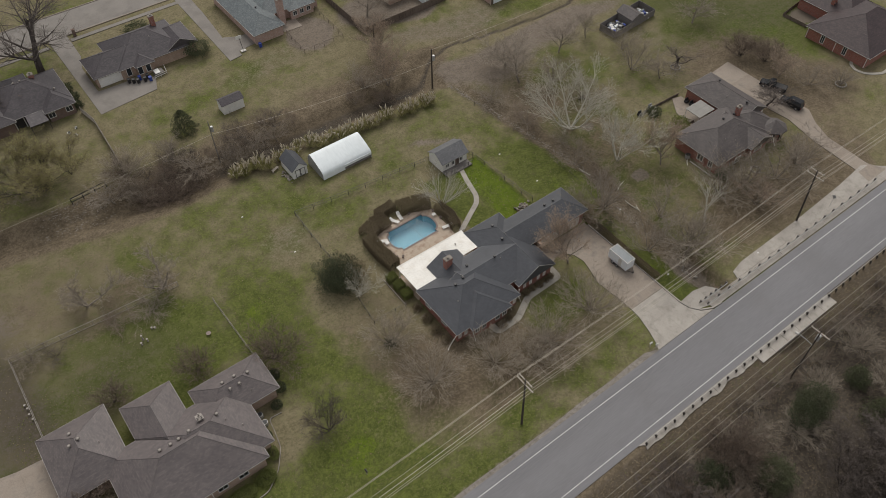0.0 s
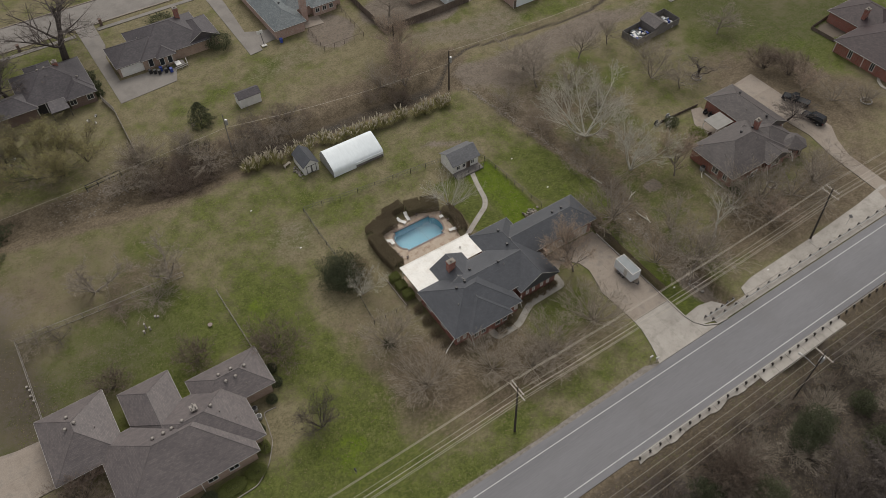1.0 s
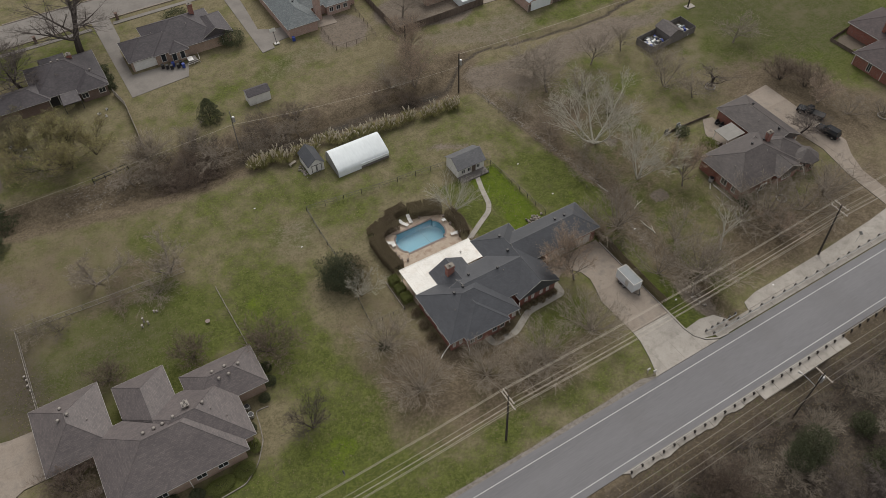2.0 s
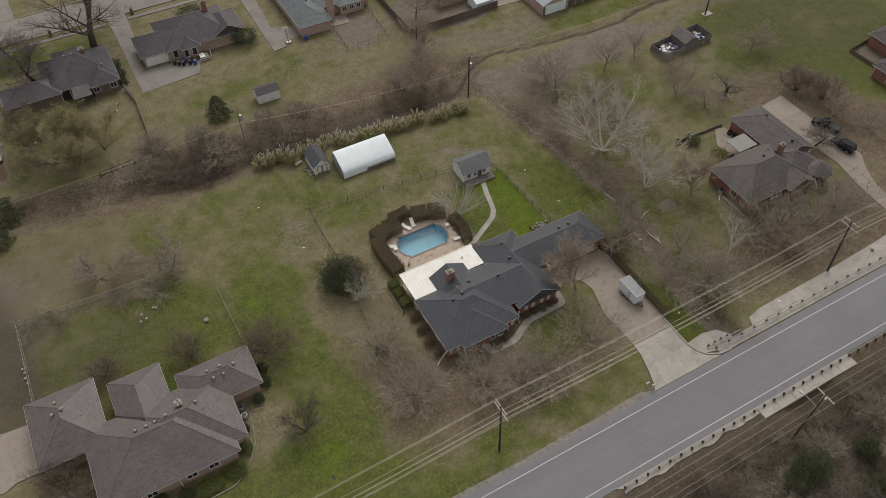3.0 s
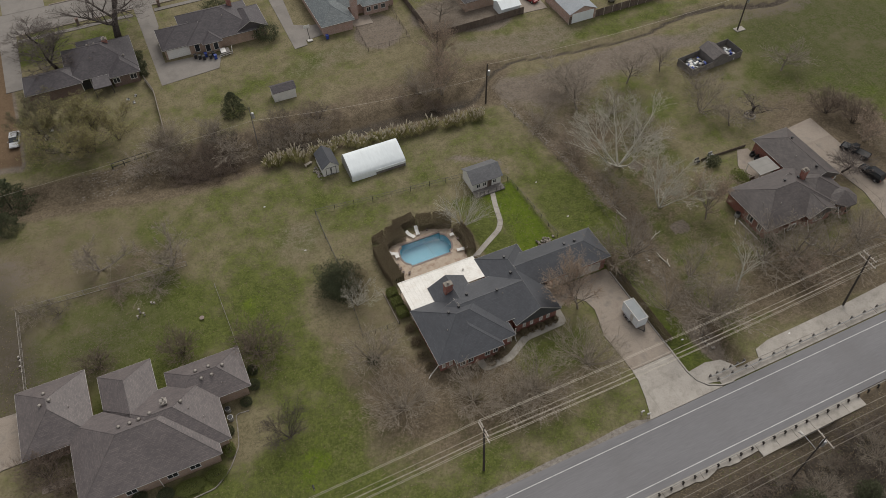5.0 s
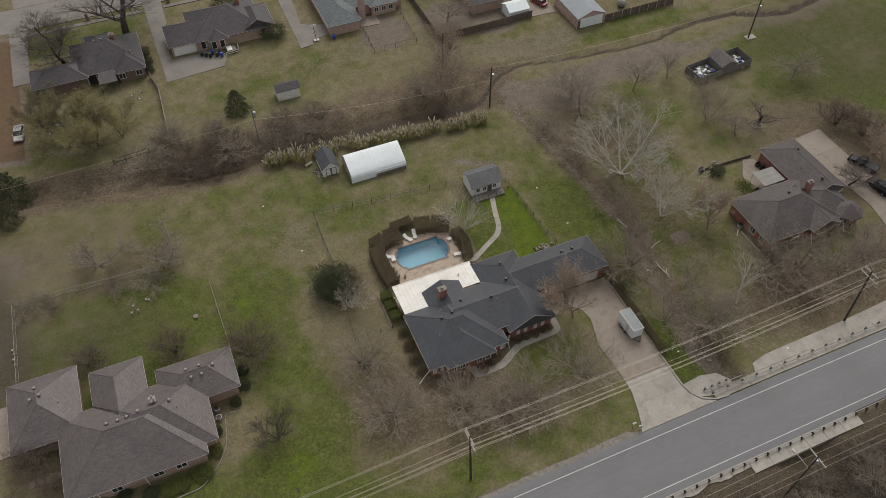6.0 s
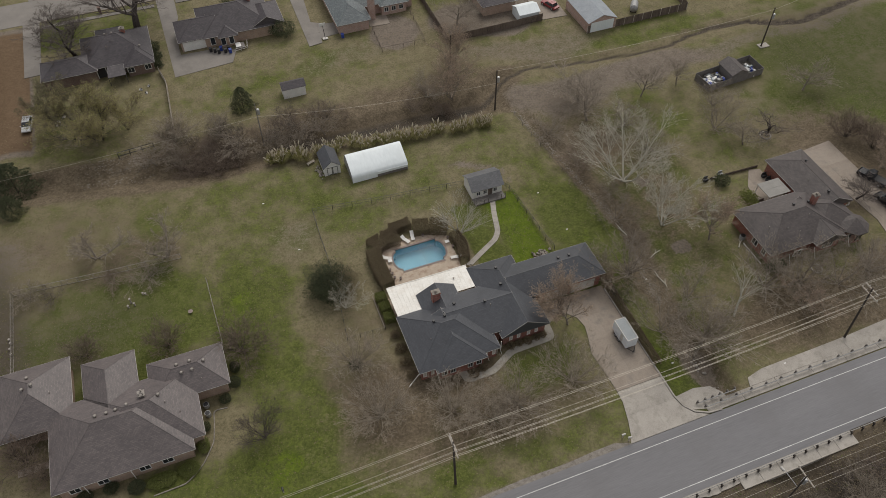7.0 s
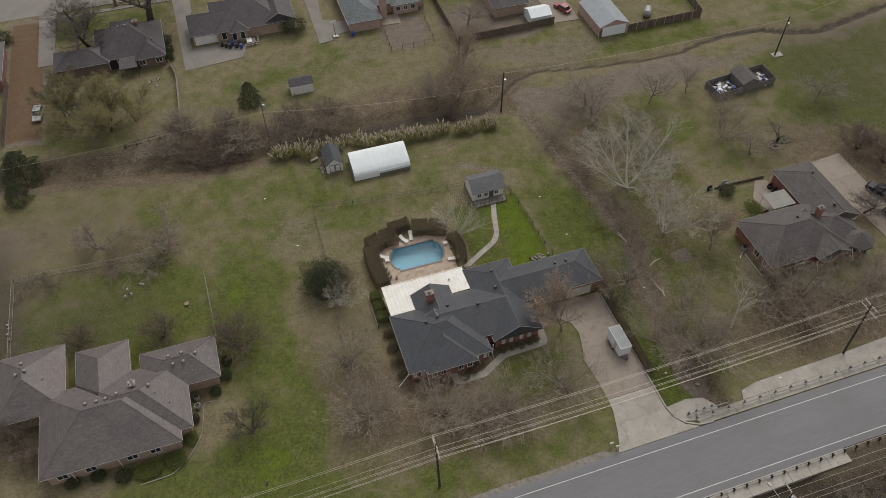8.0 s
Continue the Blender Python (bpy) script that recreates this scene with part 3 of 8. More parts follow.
def cover(x, y):
    """How green, how bare and how littered the lawn is at a place."""
    wob = noise.noise((x * 0.05, y * 0.05, 1.7))
    wx, wy = x + 4 * noise.noise((x * 0.07, y * 0.07, 9.1)), y + 4 * noise.noise((x * 0.07, y * 0.07, 5.3))
    g = 0.27 + 0.30 * wob
    d = 0.0
    l = 0.0
    g += 0.62 * patch(wx, wy, -55, 18, 16, 12)
    g += 0.55 * patch(wx, wy, -33, 4, 6, 22)
    g += 0.45 * patch(wx, wy, -30, -18, 22, 8)
    g += 0.30 * patch(x, wy, -4, -24.5, 26, 4.5)
    l += 0.16 * patch(x, wy, -10, -23.5, 30, 5)
    g += 0.16 * patch(wx, wy, 2, 36, 24, 14) + 0.12 * patch(x, y, 22, 20, 4, 16)
    g += 0.05 * patch(wx, wy, -26, 36, 24, 10)
    g += 0.75 * patch(wx, wy, 106, 30, 26, 24)
    g += 0.32 * patch(wx, wy, -45, -14, 14, 6)
    l += 0.35 * patch(wx, wy, 84, 10, 12, 18) + 0.3 * patch(wx, wy, 66, 28, 6, 5)
    g += 0.4 * patch(wx, wy, 24, -19, 5, 6)
    g += 0.18 * patch(wx, wy, -24, 72, 18, 8)
    g += 0.4 * patch(wx, wy, -48, 106, 22, 6)
    g += 0.3 * patch(wx, wy, 50, 34, 14, 10)
    g += 0.45 * patch(wx, wy, 68, 59, 26, 4)
    if 3.5 < x < 16.6 and 7 < y < 24.5:
        g = 0.95 + 0.2 * wob
    if 9.8 < x < 16.6 and 8 < y < 24:
        g = 1.55
    l += 0.72 * patch(wx, wy, -8, -12, 21, 8)
    l += 0.42 * patch(wx, wy, -21, 0, 8, 12)
    l += 0.42 * patch(wx, wy, 39, -2, 13, 20)
    g += 0.22 * patch(wx, wy, 34, 0, 18, 26)
    l += 0.32 * patch(wx, wy, 40, 22, 16, 14)
    l += 0.75 * patch(wx, wy, 62, -18, 22, 8)
    l += 0.75 * patch(wx, wy, -20, 55, 30, 7)
    l += 0.6 * patch(wx, wy, 14, 56, 14, 8)
    l += 0.36 * patch(wx, wy, -56, 46, 20, 12)
    l += 0.5 * patch(wx, wy, 78, 10, 14, 16)
    l += 0.5 * patch(wx, wy, 90, -4, 16, 10)
    l += 1.1 * ease(-y, 36.6, 37.4)
    g -= 1.0 * ease(-y, 36.6, 37.4)
    l += 0.5 * patch(wx, wy, -51, 30, 9, 5)
    l += 0.25 * patch(wx, wy, -76, 34, 16, 12)
    g += 0.10 * patch(wx, wy, -56, 42, 26, 12)
    g += 0.25 * patch(wx, wy, 36, 8, 16, 26)
    d += 0.55 * patch(wx, wy, -76, 38, 11, 8)
    d += 0.9 * patch(x, wy, 34, 79, 13, 8, 0.15)
    d += 0.7 * patch(x, wy, 12, 80, 5.5, 7, 0.2)
    d += 1.7 * (1 - ease(abs(x + 69.8), 3.2, 4.3)) * (1 - ease(abs(wy - 88), 20, 25))
    d += 0.4 * patch(wx, wy, 5, 76, 22, 6)
    d += 0.35 * patch(wx, wy, -24, 26, 7, 5)
    d += 0.24 * patch(wx, wy, 2, 34, 26, 11) + 0.12 * patch(x, wy, 21, 20, 4, 14)
    d += 0.5 * patch(wx, wy, 40, 64, 18, 6)
    d += 0.5 * patch(wx, wy, 48, 48, 24, 6)
    d += 0.35 * patch(wx, wy, 74, 30, 5, 9)
    l += 0.55 * patch(wx, wy, 36, 37, 8, 11)
    d += 0.34 * patch(wx, wy, 36, 36, 10, 12)
    l -= 0.8 * patch(wx, wy, 5, -11.5, 6, 4)
    g += 0.45 * patch(wx, wy, 5, -11.5, 6, 4)
    d += 0.5 * (1 - ease(line_distance(wx, wy, TRACK), 1.0, 5.0))
    if 4 < x < 30 and 0 < y < 40:
        for side in (0.0, 1.7):
            d += 0.34 * (1 - ease(line_distance(x - side, y, TYRES), 0.2, 0.8))
    if 35 < y < 90:
        near = (1 - 0.6 * ease(x, 26, 34)) * (1 - ease(line_distance(x, y, CREEK), 2.0, 6.5 - 3.0 * ease(x, 26, 34)))
        l += 1.0 * near
        g -= 0.6 * near
    l += 0.55 * (1 - ease(line_distance(x, y, GULLY), 1.0, 4.0))
    d += 0.8 * patch(x, y, 27.5, -20, 2.6, 5.5)
    d += 0.9 * patch(x, y, 38.2, 1.3, 1.9, 1.7, 0.2) + 0.8 * patch(x, y, 40.0, 17.6, 1.5, 1.4, 0.2)
    d += 0.55 * (1 - ease(abs(y + 27.2), 0.2, 1.0)) * (1 if x < 12 else 0)
    if 2 < y < 45 and x > 17:
        inside = ease(31.6 - 0.13 * abs(y - 8) - x, 0.5, 2.5)
        l, d, g = l * (1 - 0.8 * inside), d * (1 - 0.5 * inside), g + 0.04 * inside
    d += 0.8 * patch(x, y, 109, 15.5, 4, 3, 0.3)
    far = ease(max(abs(x - 10) - 130, abs(y - 30) - 110), 0, 60)
    g, d, l = g * (1 - far) + 0.5 * far, d * (1 - far), l * (1 - far) + 0.3 * far
    return max(0.0, min(1.8, g)), max(0.0, min(1.8, d)), max(0.0, min(1.2, l))


def damp_and_shade(x, y):
    """Ground painted darker: creek mud, rotting leaves, and shade under woods and scrub."""
    k = 0.50 * ease(-y, 37.3, 38.0) + 0.65 * ease(-y, 41.5, 45.0) * (1 - ease(-y, 95, 130))
    # outer lawns darkened in colour, partly for the lens's fall-off of light
    k += 0.33 * patch(x, y, -64, 32, 22, 24) + 0.30 * patch(x, y, -76, 22, 7, 20) + 0.14 * patch(x, y, -56, 14, 16, 12) + 0.46 * patch(x, y, 106, 34, 30, 28) + 0.2 * patch(x, y, 62, 24, 16, 14)
    if 35 < y < 90:
        k += 0.4 * patch(x, y, -34, 52.5, 8, 4)
        near = line_distance(x, y, CREEK)
        k += 0.7 * (1 - ease(near, 1.0, 2.4)) * ease(x, -30, -22) * (1 - ease(x, 18, 26)) + 0.8 * (1 - ease(near, 0.2, 0.9)) * ease(x, 18, 26)
    return k


def spaced(lo, hi, fine, far):
    """Grid lines: fine between lo and hi, then wider and wider out to the horizon."""
    inner = list(np.arange(lo, hi + fine / 2, fine))
    gaps, step_len, at = [], fine, 0.0
    while at < far:
        step_len *= 1.45
        at += step_len
        gaps.append(at)
    return [lo - g for g in gaps[::-1]] + inner + [hi + g for g in gaps]


def build_ground():
    xs, ys = spaced(-110, 150, 0.9, 4000), spaced(-85, 150, 0.9, 4000)
    nx, ny = len(xs), len(ys)
    verts = [(x, y, land(x, y)) for y in ys for x in xs]
    faces = [(j * nx + i, j * nx + i + 1, (j + 1) * nx + i + 1, (j + 1) * nx + i) for j in range(ny - 1) for i in range(nx - 1)]
    me = bpy.data.meshes.new("ground")
    me.from_pydata(verts, [], faces)
    me.materials.append(M_GROUND)
    tint = me.color_attributes.new("cover", "FLOAT_COLOR", "POINT")
    flat = np.ones((len(verts), 4), dtype=np.float32)
    for k, (x, y, z) in enumerate(verts):
        flat[k, :3] = cover(x, y)
        flat[k, 3] = damp_and_shade(x, y)
    tint.data.foreach_set("color", flat.ravel())
    me.shade_smooth()
    return tagged(new("ground", me), "winter lawn mottled green and straw, with bare earth", "ground", kind="structure")


ground = build_ground()


def chain(ob):
    m = Matrix.Identity(4)
    while ob is not None:
        m = ob.matrix_basis @ m
        ob = ob.parent
    return m


def wpart(name, bm, material, parent, label="", smooth=False):
    """A part given in world coordinates."""
    bm.transform(chain(parent).inverted())
    return part(name, bm, material, parent, label, smooth)


# ---- roads and pavements ----
def slab(name, poly, z0, z1, material, label, category):
    bm = bmesh.new()
    prism(bm, poly, z0, z1)
    return tagged(mesh_object(name, bm, material), label, category, kind="structure")


def road_strip(name, x0, x1, y0, y1, step_len, top, material, label):
    bm = bmesh.new()
    n = round((x1 - x0) / step_len)
    rows = [(y0, -0.4), (y0, top - 0.06), ((y0 + y1) / 2, top), (y1, top - 0.06), (y1, -0.4)]
    grid = [[bm.verts.new((x0 + (x1 - x0) * i / n, y, z)) for y, z in rows] for i in range(n + 1)]
    for a, b in zip(grid, grid[1:]):
        for k in range(4):
            bm.faces.new((a[k], b[k], b[k + 1], a[k + 1]))
    return tagged(mesh_object(name, bm, material, smooth=False), label, "road", kind="structure")


road = road_strip("road", -600, 600, -37.2, -27.9, 6, 0.10, M_ROAD, "grey two-lane asphalt road with worn wheel tracks")
for yy, nm in ((-29.25, "road_line"), (-36.15, "road_line")):
    bm = bmesh.new()
    for k in range(100):
        zz = 0.10 - 0.06 * abs(yy + 32.55) / 4.65 + 0.005
        v = [bm.verts.new(p) for p in ((-600 + 12 * k, yy - 0.055, zz), (-588 + 12 * k, yy - 0.055, zz), (-588 + 12 * k, yy + 0.055, zz), (-600 + 12 * k, yy + 0.055, zz))]
        bm.faces.new(v)
    part(nm, bm, M_PAINT, road, "worn white painted edge line")
slab("trim_shoulder", [(-90, -28.4), (11.3, -28.4), (11.3, -27.7), (9.0, -26.9), (6.0, -26.95), (1.5, -27.2), (-5.0, -27.1), (-12.0, -27.35), (-25, -27.2), (-40, -27.4), (-90, -27.4)], -0.3, 0.035, M_GRAVEL, "crumbling gravel edge of the road", "road")

drive_low = [(21.0, -19.8), (20.95, -23.4), (21.3, -25.2), (22.4, -26.8), (24.4, -27.85), (11.3, -27.85), (11.9, -26.8), (12.7, -24.6), (13.5, -21.6), (13.6, -19.8)]
drive_high = [(20.95, -1.2), (21.0, -19.75), (13.6, -19.75), (13.5, -16.5), (13.2, -12.5), (14.1, -9.6), (14.6, -7.6), (14.2, -5.6), (13.0, -4.3), (11.4, -4.0), (9.4, -5.2), (9.4, -1.2)]
paved("driveway", "driveway_slab", drive_low, (3.7, 4.0), 0.06, 0.12, M_CONC, "pale cast concrete driveway apron flaring to the road", "driveway", origin=(13.6, -27.8))
paved("driveway", "driveway_slab", drive_high, (3.7, 4.6), 0.05, 0.12, M_CONC_OLD, "brownish old concrete driveway in front of the garage", "driveway", origin=(13.6, -19.75))
bm = bmesh.new()
kerb = [(21.1, -2.0), (21.1, -23.4), (21.5, -25.3), (22.6, -26.7), (24.4, -27.6), (26.5, -27.8)]
for a, b in zip(kerb, kerb[1:]):
    d = (Vector(b) - Vector(a)).normalized()
    s = Vector((-d.y, d.x)) * 0.11
    prism(bm, [tuple(Vector(a) - s), tuple(Vector(b) - s), tuple(Vector(b) + s), tuple(Vector(a) + s)], -0.2, 0.2)
tagged(mesh_object("trim_kerb", bm, M_CONC), "low concrete kerb along the driveway", "kerb", kind="structure")
slab("pavement_flume", [(21.3, -23.6), (24.5, -23.3), (27.0, -23.9), (28.2, -25.4), (28.4, -26.6), (24.8, -27.0), (22.6, -26.4), (21.6, -25.0)], -0.4, 0.05, M_CONC, "pale concrete drainage apron beside the road", "pavement")
paved("pavement", "pavement_slab", [(32.6, -26.1), (33.2, -24.7), (36, -24.1), (51.7, -23.9), (66, -23.3), (74.0, -22.6), (78, -26.2), (38.4, -26.1)], (6.0, 9.0), 0.05, 0.25, M_CONC, "wide pale concrete apron along the road", "pavement", origin=(33, -27))
for k in range(9):
    x0 = 24.5 + 6.2 * k
    slab("pavement_bridge_kerb", [(x0, -27.7), (x0 + 6.14, -27.7), (x0 + 6.14, -26.15), (x0, -26.15)], -0.5, 0.085, M_CONC, "cracked concrete kerb slab under the guardrail", "kerb")
chips = random.Random(21)
for k in range(14):
    x0, wide = -3.2 + 3.2 * k, (1.05 if k < 8 else 1.95)
    edge = [(x0 + 3.15 - 0.63 * j, -37.3 - wide + (0.55 * noise.noise((0.35 * (x0 + 3.15 - 0.63 * j), 4.0, 0.0)) + chips.uniform(-0.06, 0.06) if k < 8 else 0.0)) for j in range(6)]
    if k == 0:
        edge[-1] = (x0 + 0.9, -37.7)
    slab("pavement_bridge_edge", [(x0, -37.22)] + edge[::-1] + [(x0 + 3.15, -37.22)], -0.7, 0.12, M_CONC, "stained concrete bridge edge under the guardrail", "kerb")
strip_slabs("pavement_front_walk", "walk_slab", [(9.0, -4.7), (8.85, -7.45), (1.8, -7.65), (0.6, -8.3), (-2.2, -9.85), (-6.5, -9.9), (-6.6, -8.1)], 1.15, 1.5, 0.05, 0.1, M_WALK, "pale concrete front walk bending round the flower beds", "path")
strip_slabs("pavement_garden_walk", "walk_slab", [(12.0, 23.6), (10.9, 20.3), (9.8, 16.0), (8.6, 14.4), (5.4, 12.6), (2.0, 10.6)], 0.95, 1.4, 0.05, 0.1, M_CONC, "narrow concrete garden path to the cottage shed", "path")

road_strip("road_north_street", -600, 600, 113.8, 124.0, 9, 0.06, M_STREET, "pale concrete residential street with kerbs")
slab("road_side_street", [(-66, 124.0), (-56.5, 124.0), (-57.5, 300), (-68, 300)], -0.4, 0.04, M_STREET, "pale concrete side street", "road")
slab("trim_street_kerb", [(-63.5, 113.55), (-37.6, 113.55), (-37.6, 113.78), (-63.5, 113.78)], -0.3, 0.14, M_CONC_OLD, "concrete street kerb", "kerb")
slab("trim_street_kerb", [(-33.0, 113.55), (60, 113.55), (60, 113.78), (-33.0, 113.78)], -0.3, 0.14, M_CONC_OLD, "concrete street kerb", "kerb")
slab("trim_street_kerb", [(-55.5, 124.02), (60, 124.02), (60, 124.25), (-55.5, 124.25)], -0.3, 0.14, M_CONC_OLD, "concrete street kerb", "kerb")
paved("pavement_sidewalk", "sidewalk_slab", [(-63.5, 110.6), (-38.0, 110.6), (-38.0, 111.8), (-63.5, 111.8)], (1.5, 1.5), 0.05, 0.1, M_STREET, "narrow concrete sidewalk along the street", "sidewalk", origin=(-63.5, 110.4))
paved("pavement_sidewalk", "sidewalk_slab", [(-33.0, 110.6), (-7.0, 110.6), (-7.0, 111.8), (-33.0, 111.8)], (1.5, 1.5), 0.05, 0.1, M_STREET, "narrow concrete sidewalk along the street", "sidewalk", origin=(-33, 110.4))
paved("driveway_alley", "driveway_slab", [(-67.5, 92.5), (-64.0, 92.5), (-63.8, 113.8), (-67.5, 113.8)], (3.6, 4.2), 0.05, 0.12, M_STREET, "straight pale concrete drive off the street", "driveway", origin=(-67.6, 92.5))
paved("driveway_grey_roof_house", "driveway_slab", [(-37.4, 113.8), (-33.2, 113.8), (-33.4, 104.0), (-34.8, 99.0), (-34.9, 89.0), (-28.4, 88.6), (-23.0, 86.6), (-24.6, 82.2), (-37.2, 81.2)], (4.2, 5.0), 0.04, 0.12, M_STREET, "stained concrete driveway beside a garage", "driveway", origin=(-37.4, 81))
paved("driveway_blue_roof_house", "driveway_slab", [(-7.0, 113.8), (-3.6, 113.8), (-3.9, 103.6), (-4.9, 91.0), (-2.0, 89.4), (0.4, 89.0), (0.4, 84.5), (-4.2, 84.0), (-4.4, 82.2), (-7.5, 81.8)], (3.6, 4.6), 0.04, 0.12, M_STREET, "long pale concrete driveway to a rear garage", "driveway", origin=(-7.6, 81.7))
paved("driveway_brick_house", "driveway_slab", [(73.2, 13.9), (80.0, 14.5), (79.9, 5.0), (80.1, -6.5), (77.6, -9.9), (75.8, -14.0), (75.3, -23.0), (77.5, -27.8), (70.5, -27.8), (71.9, -23.0), (72.6, -13.0), (74.2, -5.8), (73.6, 1.0), (71.0, 3.5), (71.0, 13.2)], (4.4, 4.6), 0.05, 0.12, M_CONC_OLD, "long concrete driveway past a brick house", "driveway", origin=(71, -28))
paved("driveway_grey_house", "driveway_slab", [(-71.6, 12.4), (-75.0, 12.6), (-84, 14.5), (-110, 15), (-110, 5), (-80, 3.6), (-76.5, 3.2), (-75.0, 3.9), (-71.6, 3.9)], (4.5, 4.3), 0.05, 0.12, M_CONC_OLD, "pale concrete drive beside the grey-roofed house", "driveway", origin=(-75, 4))
paved("pavement_patio_slab", "patio_slab", [(56.4, 4.2), (62.3, 4.2), (62.5, 12.6), (60.4, 13.2), (57.6, 9.5)], (3.0, 3.0), 0.05, 0.1, M_CONC_OLD, "pale concrete patio behind the brick house", "patio", origin=(56, 4))
paved("pavement_yard_slab", "patio_slab", [(45.9, 72.6), (52.0, 72.2), (52.4, 84), (46, 84)], (3.0, 4.0), 0.05, 0.1, M_CONC_OLD, "pale concrete yard between two sheds", "patio", origin=(46, 72))
paved("pavement_blue_roof_patio", "patio_slab", [(7.6, 84.3), (12.2, 84.0), (12.4, 87.9), (7.6, 88.2)], (2.4, 2.0), 0.04, 0.1, M_CONC_OLD, "small concrete patio by a brick chimney", "patio", origin=(7.6, 84))
slab("pavement_walk_far", [(-65.3, -1.0), (-70.2, -1.0), (-70.2, -2.1), (-65.3, -2.1)], -0.2, 0.05, M_CONC_OLD, "short concrete walk beside the grey-roofed house", "path")
slab("water", [(-24, 51.2), (-10, 50.7), (0, 50.5), (8, 50.1), (15, 49.3), (19, 49.2), (19, 49.9), (15, 50.2), (8, 51.1), (0, 51.6), (-10, 51.8), (-24, 52.0)], -1.75, -1.55, M_CREEK, "shallow muddy water in the creek bed", "water")


# ---- houses ----
def roof_block(bm, caps, gutters, blk):
    """One hipped or gabled body of a roof, with its ridge caps and gutters."""
    x0, y0, x1, y1, axis, hips, z, pitch = blk
    flip = axis == "y"
    if flip:
        x0, y0, x1, y1 = y0, x0, y1, x1
    half = (y1 - y0) / 2
    top = z + half * pitch
    ra = Vector((x0 + (half if hips[0] else 0.0), (y0 + y1) / 2, top))
    rb = Vector((x1 - (half if hips[1] else 0.0), (y0 + y1) / 2, top))
    low = [Vector(p) for p in ((x0, y0, z), (x1, y0, z), (x1, y1, z), (x0, y1, z))]

    def put(v):
        return Vector((v.y, v.x, v.z)) if flip else v

    lo = [bm.verts.new(put(v - Vector((0, 0, 0.2)))) for v in low]
    hi = [bm.verts.new(put(v)) for v in low]
    a, b = bm.verts.new(put(ra)), bm.verts.new(put(rb))
    faces = [(hi[0], hi[1], b, a), (hi[2], hi[3], a, b), (hi[3], hi[0], a), (hi[1], hi[2], b), (lo[3], lo[2], lo[1], lo[0])]
    faces += [(lo[i], lo[(i + 1) % 4], hi[(i + 1) % 4], hi[i]) for i in range(4)]
    for f in faces:
        bm.faces.new(f[::-1] if flip else f)
    edges = [(ra, rb)]
    edges += [(low[0], ra), (low[3], ra)] if hips[0] else []
    edges += [(low[1], rb), (low[2], rb)] if hips[1] else []
    for p, q in edges:
        if (q - p).length > 0.1:
            tube(caps, put(p), put(q), 0.045, 0.045, 5)
    sides = [(low[0], low[1]), (low[2], low[3])]
    sides += [(low[3], low[0])] if hips[0] else [(low[3], ra), (ra, low[0])]
    sides += [(low[1], low[2])] if hips[1] else [(low[1], rb), (rb, low[2])]
    for p, q in sides:
        tube(gutters, put(p + Vector((0, 0, -0.06))), put(q + Vector((0, 0, -0.06))), 0.05, 0.05, 4)
    return put(ra), put(rb)


def house(name, label, blocks, roof_mat, wall_mat, gable_walls=(), trim=None, inset=0.5, roof_label="", wall_label=""):
    cx = sum(b[0] + b[2] for b in blocks) / 2 / len(blocks)
    cy = sum(b[1] + b[3] for b in blocks) / 2 / len(blocks)
    h = thing(name, cx, cy, 0, label, "house")
    for blk in blocks:
        roof, caps, gut = bmesh.new(), bmesh.new(), bmesh.new()
        roof_block(roof, caps, gut, blk)
        roof_ob = wpart("roof", roof, roof_mat, h, roof_label)
        wpart("ridge_cap", caps, roof_mat, roof_ob)
        wpart("gutter", gut, trim or M_GUTTER, roof_ob, "painted gutter and fascia")
    for blk in blocks:
        x0, y0, x1, y1, axis, hips, z, pitch = blk
        bm = bmesh.new()
        box(bm, x0 + inset, y0 + inset, -0.3, x1 - inset, y1 - inset, z - 0.19)
        wpart("wall", bm, wall_mat, h, wall_label)
    return h, roof_ob


def window(h, x, y, z, w, t, side, frame_mat=None, bars=1, blind=False):
    """A framed window on a wall that faces side (s, n, e, w)."""
    bm, pane = bmesh.new(), bmesh.new()
    dx, dy = {"s": (0, -1), "n": (0, 1), "e": (1, 0), "w": (-1, 0)}[side]
    along = Vector((abs(dy), abs(dx), 0))
    out = Vector((dx, dy, 0))

    def bar(a0, a1, z0, z1, o0, o1, target):
        p = Vector((x, y, 0)) + along * a0 + out * o0
        q = Vector((x, y, 0)) + along * a1 + out * o1
        box(target, min(p.x, q.x), min(p.y, q.y), z + z0, max(p.x, q.x), max(p.y, q.y), z + z1)

    f = 0.09
    bar(-w / 2, w / 2, 0, f, -0.05, 0.07, bm)
    bar(-w / 2, w / 2, t - f, t, -0.05, 0.07, bm)
    bar(-w / 2, -w / 2 + f, f, t - f, -0.05, 0.07, bm)
    bar(w / 2 - f, w / 2, f, t - f, -0.05, 0.07, bm)
    for k in range(bars):
        at = -w / 2 + w * (k + 1) / (bars + 1)
        bar(at - 0.03, at + 0.03, f, t - f, -0.05, 0.05, bm)
    bar(-w / 2 + f, w / 2 - f, f, t - f, -0.04, 0.02, pane)
    fr = wpart("window", bm, frame_mat or M_WHITE, h, "white framed window")
    wpart("pane", pane, M_TRIM if blind else M_GLASS, fr, "drawn white blind" if blind else "")


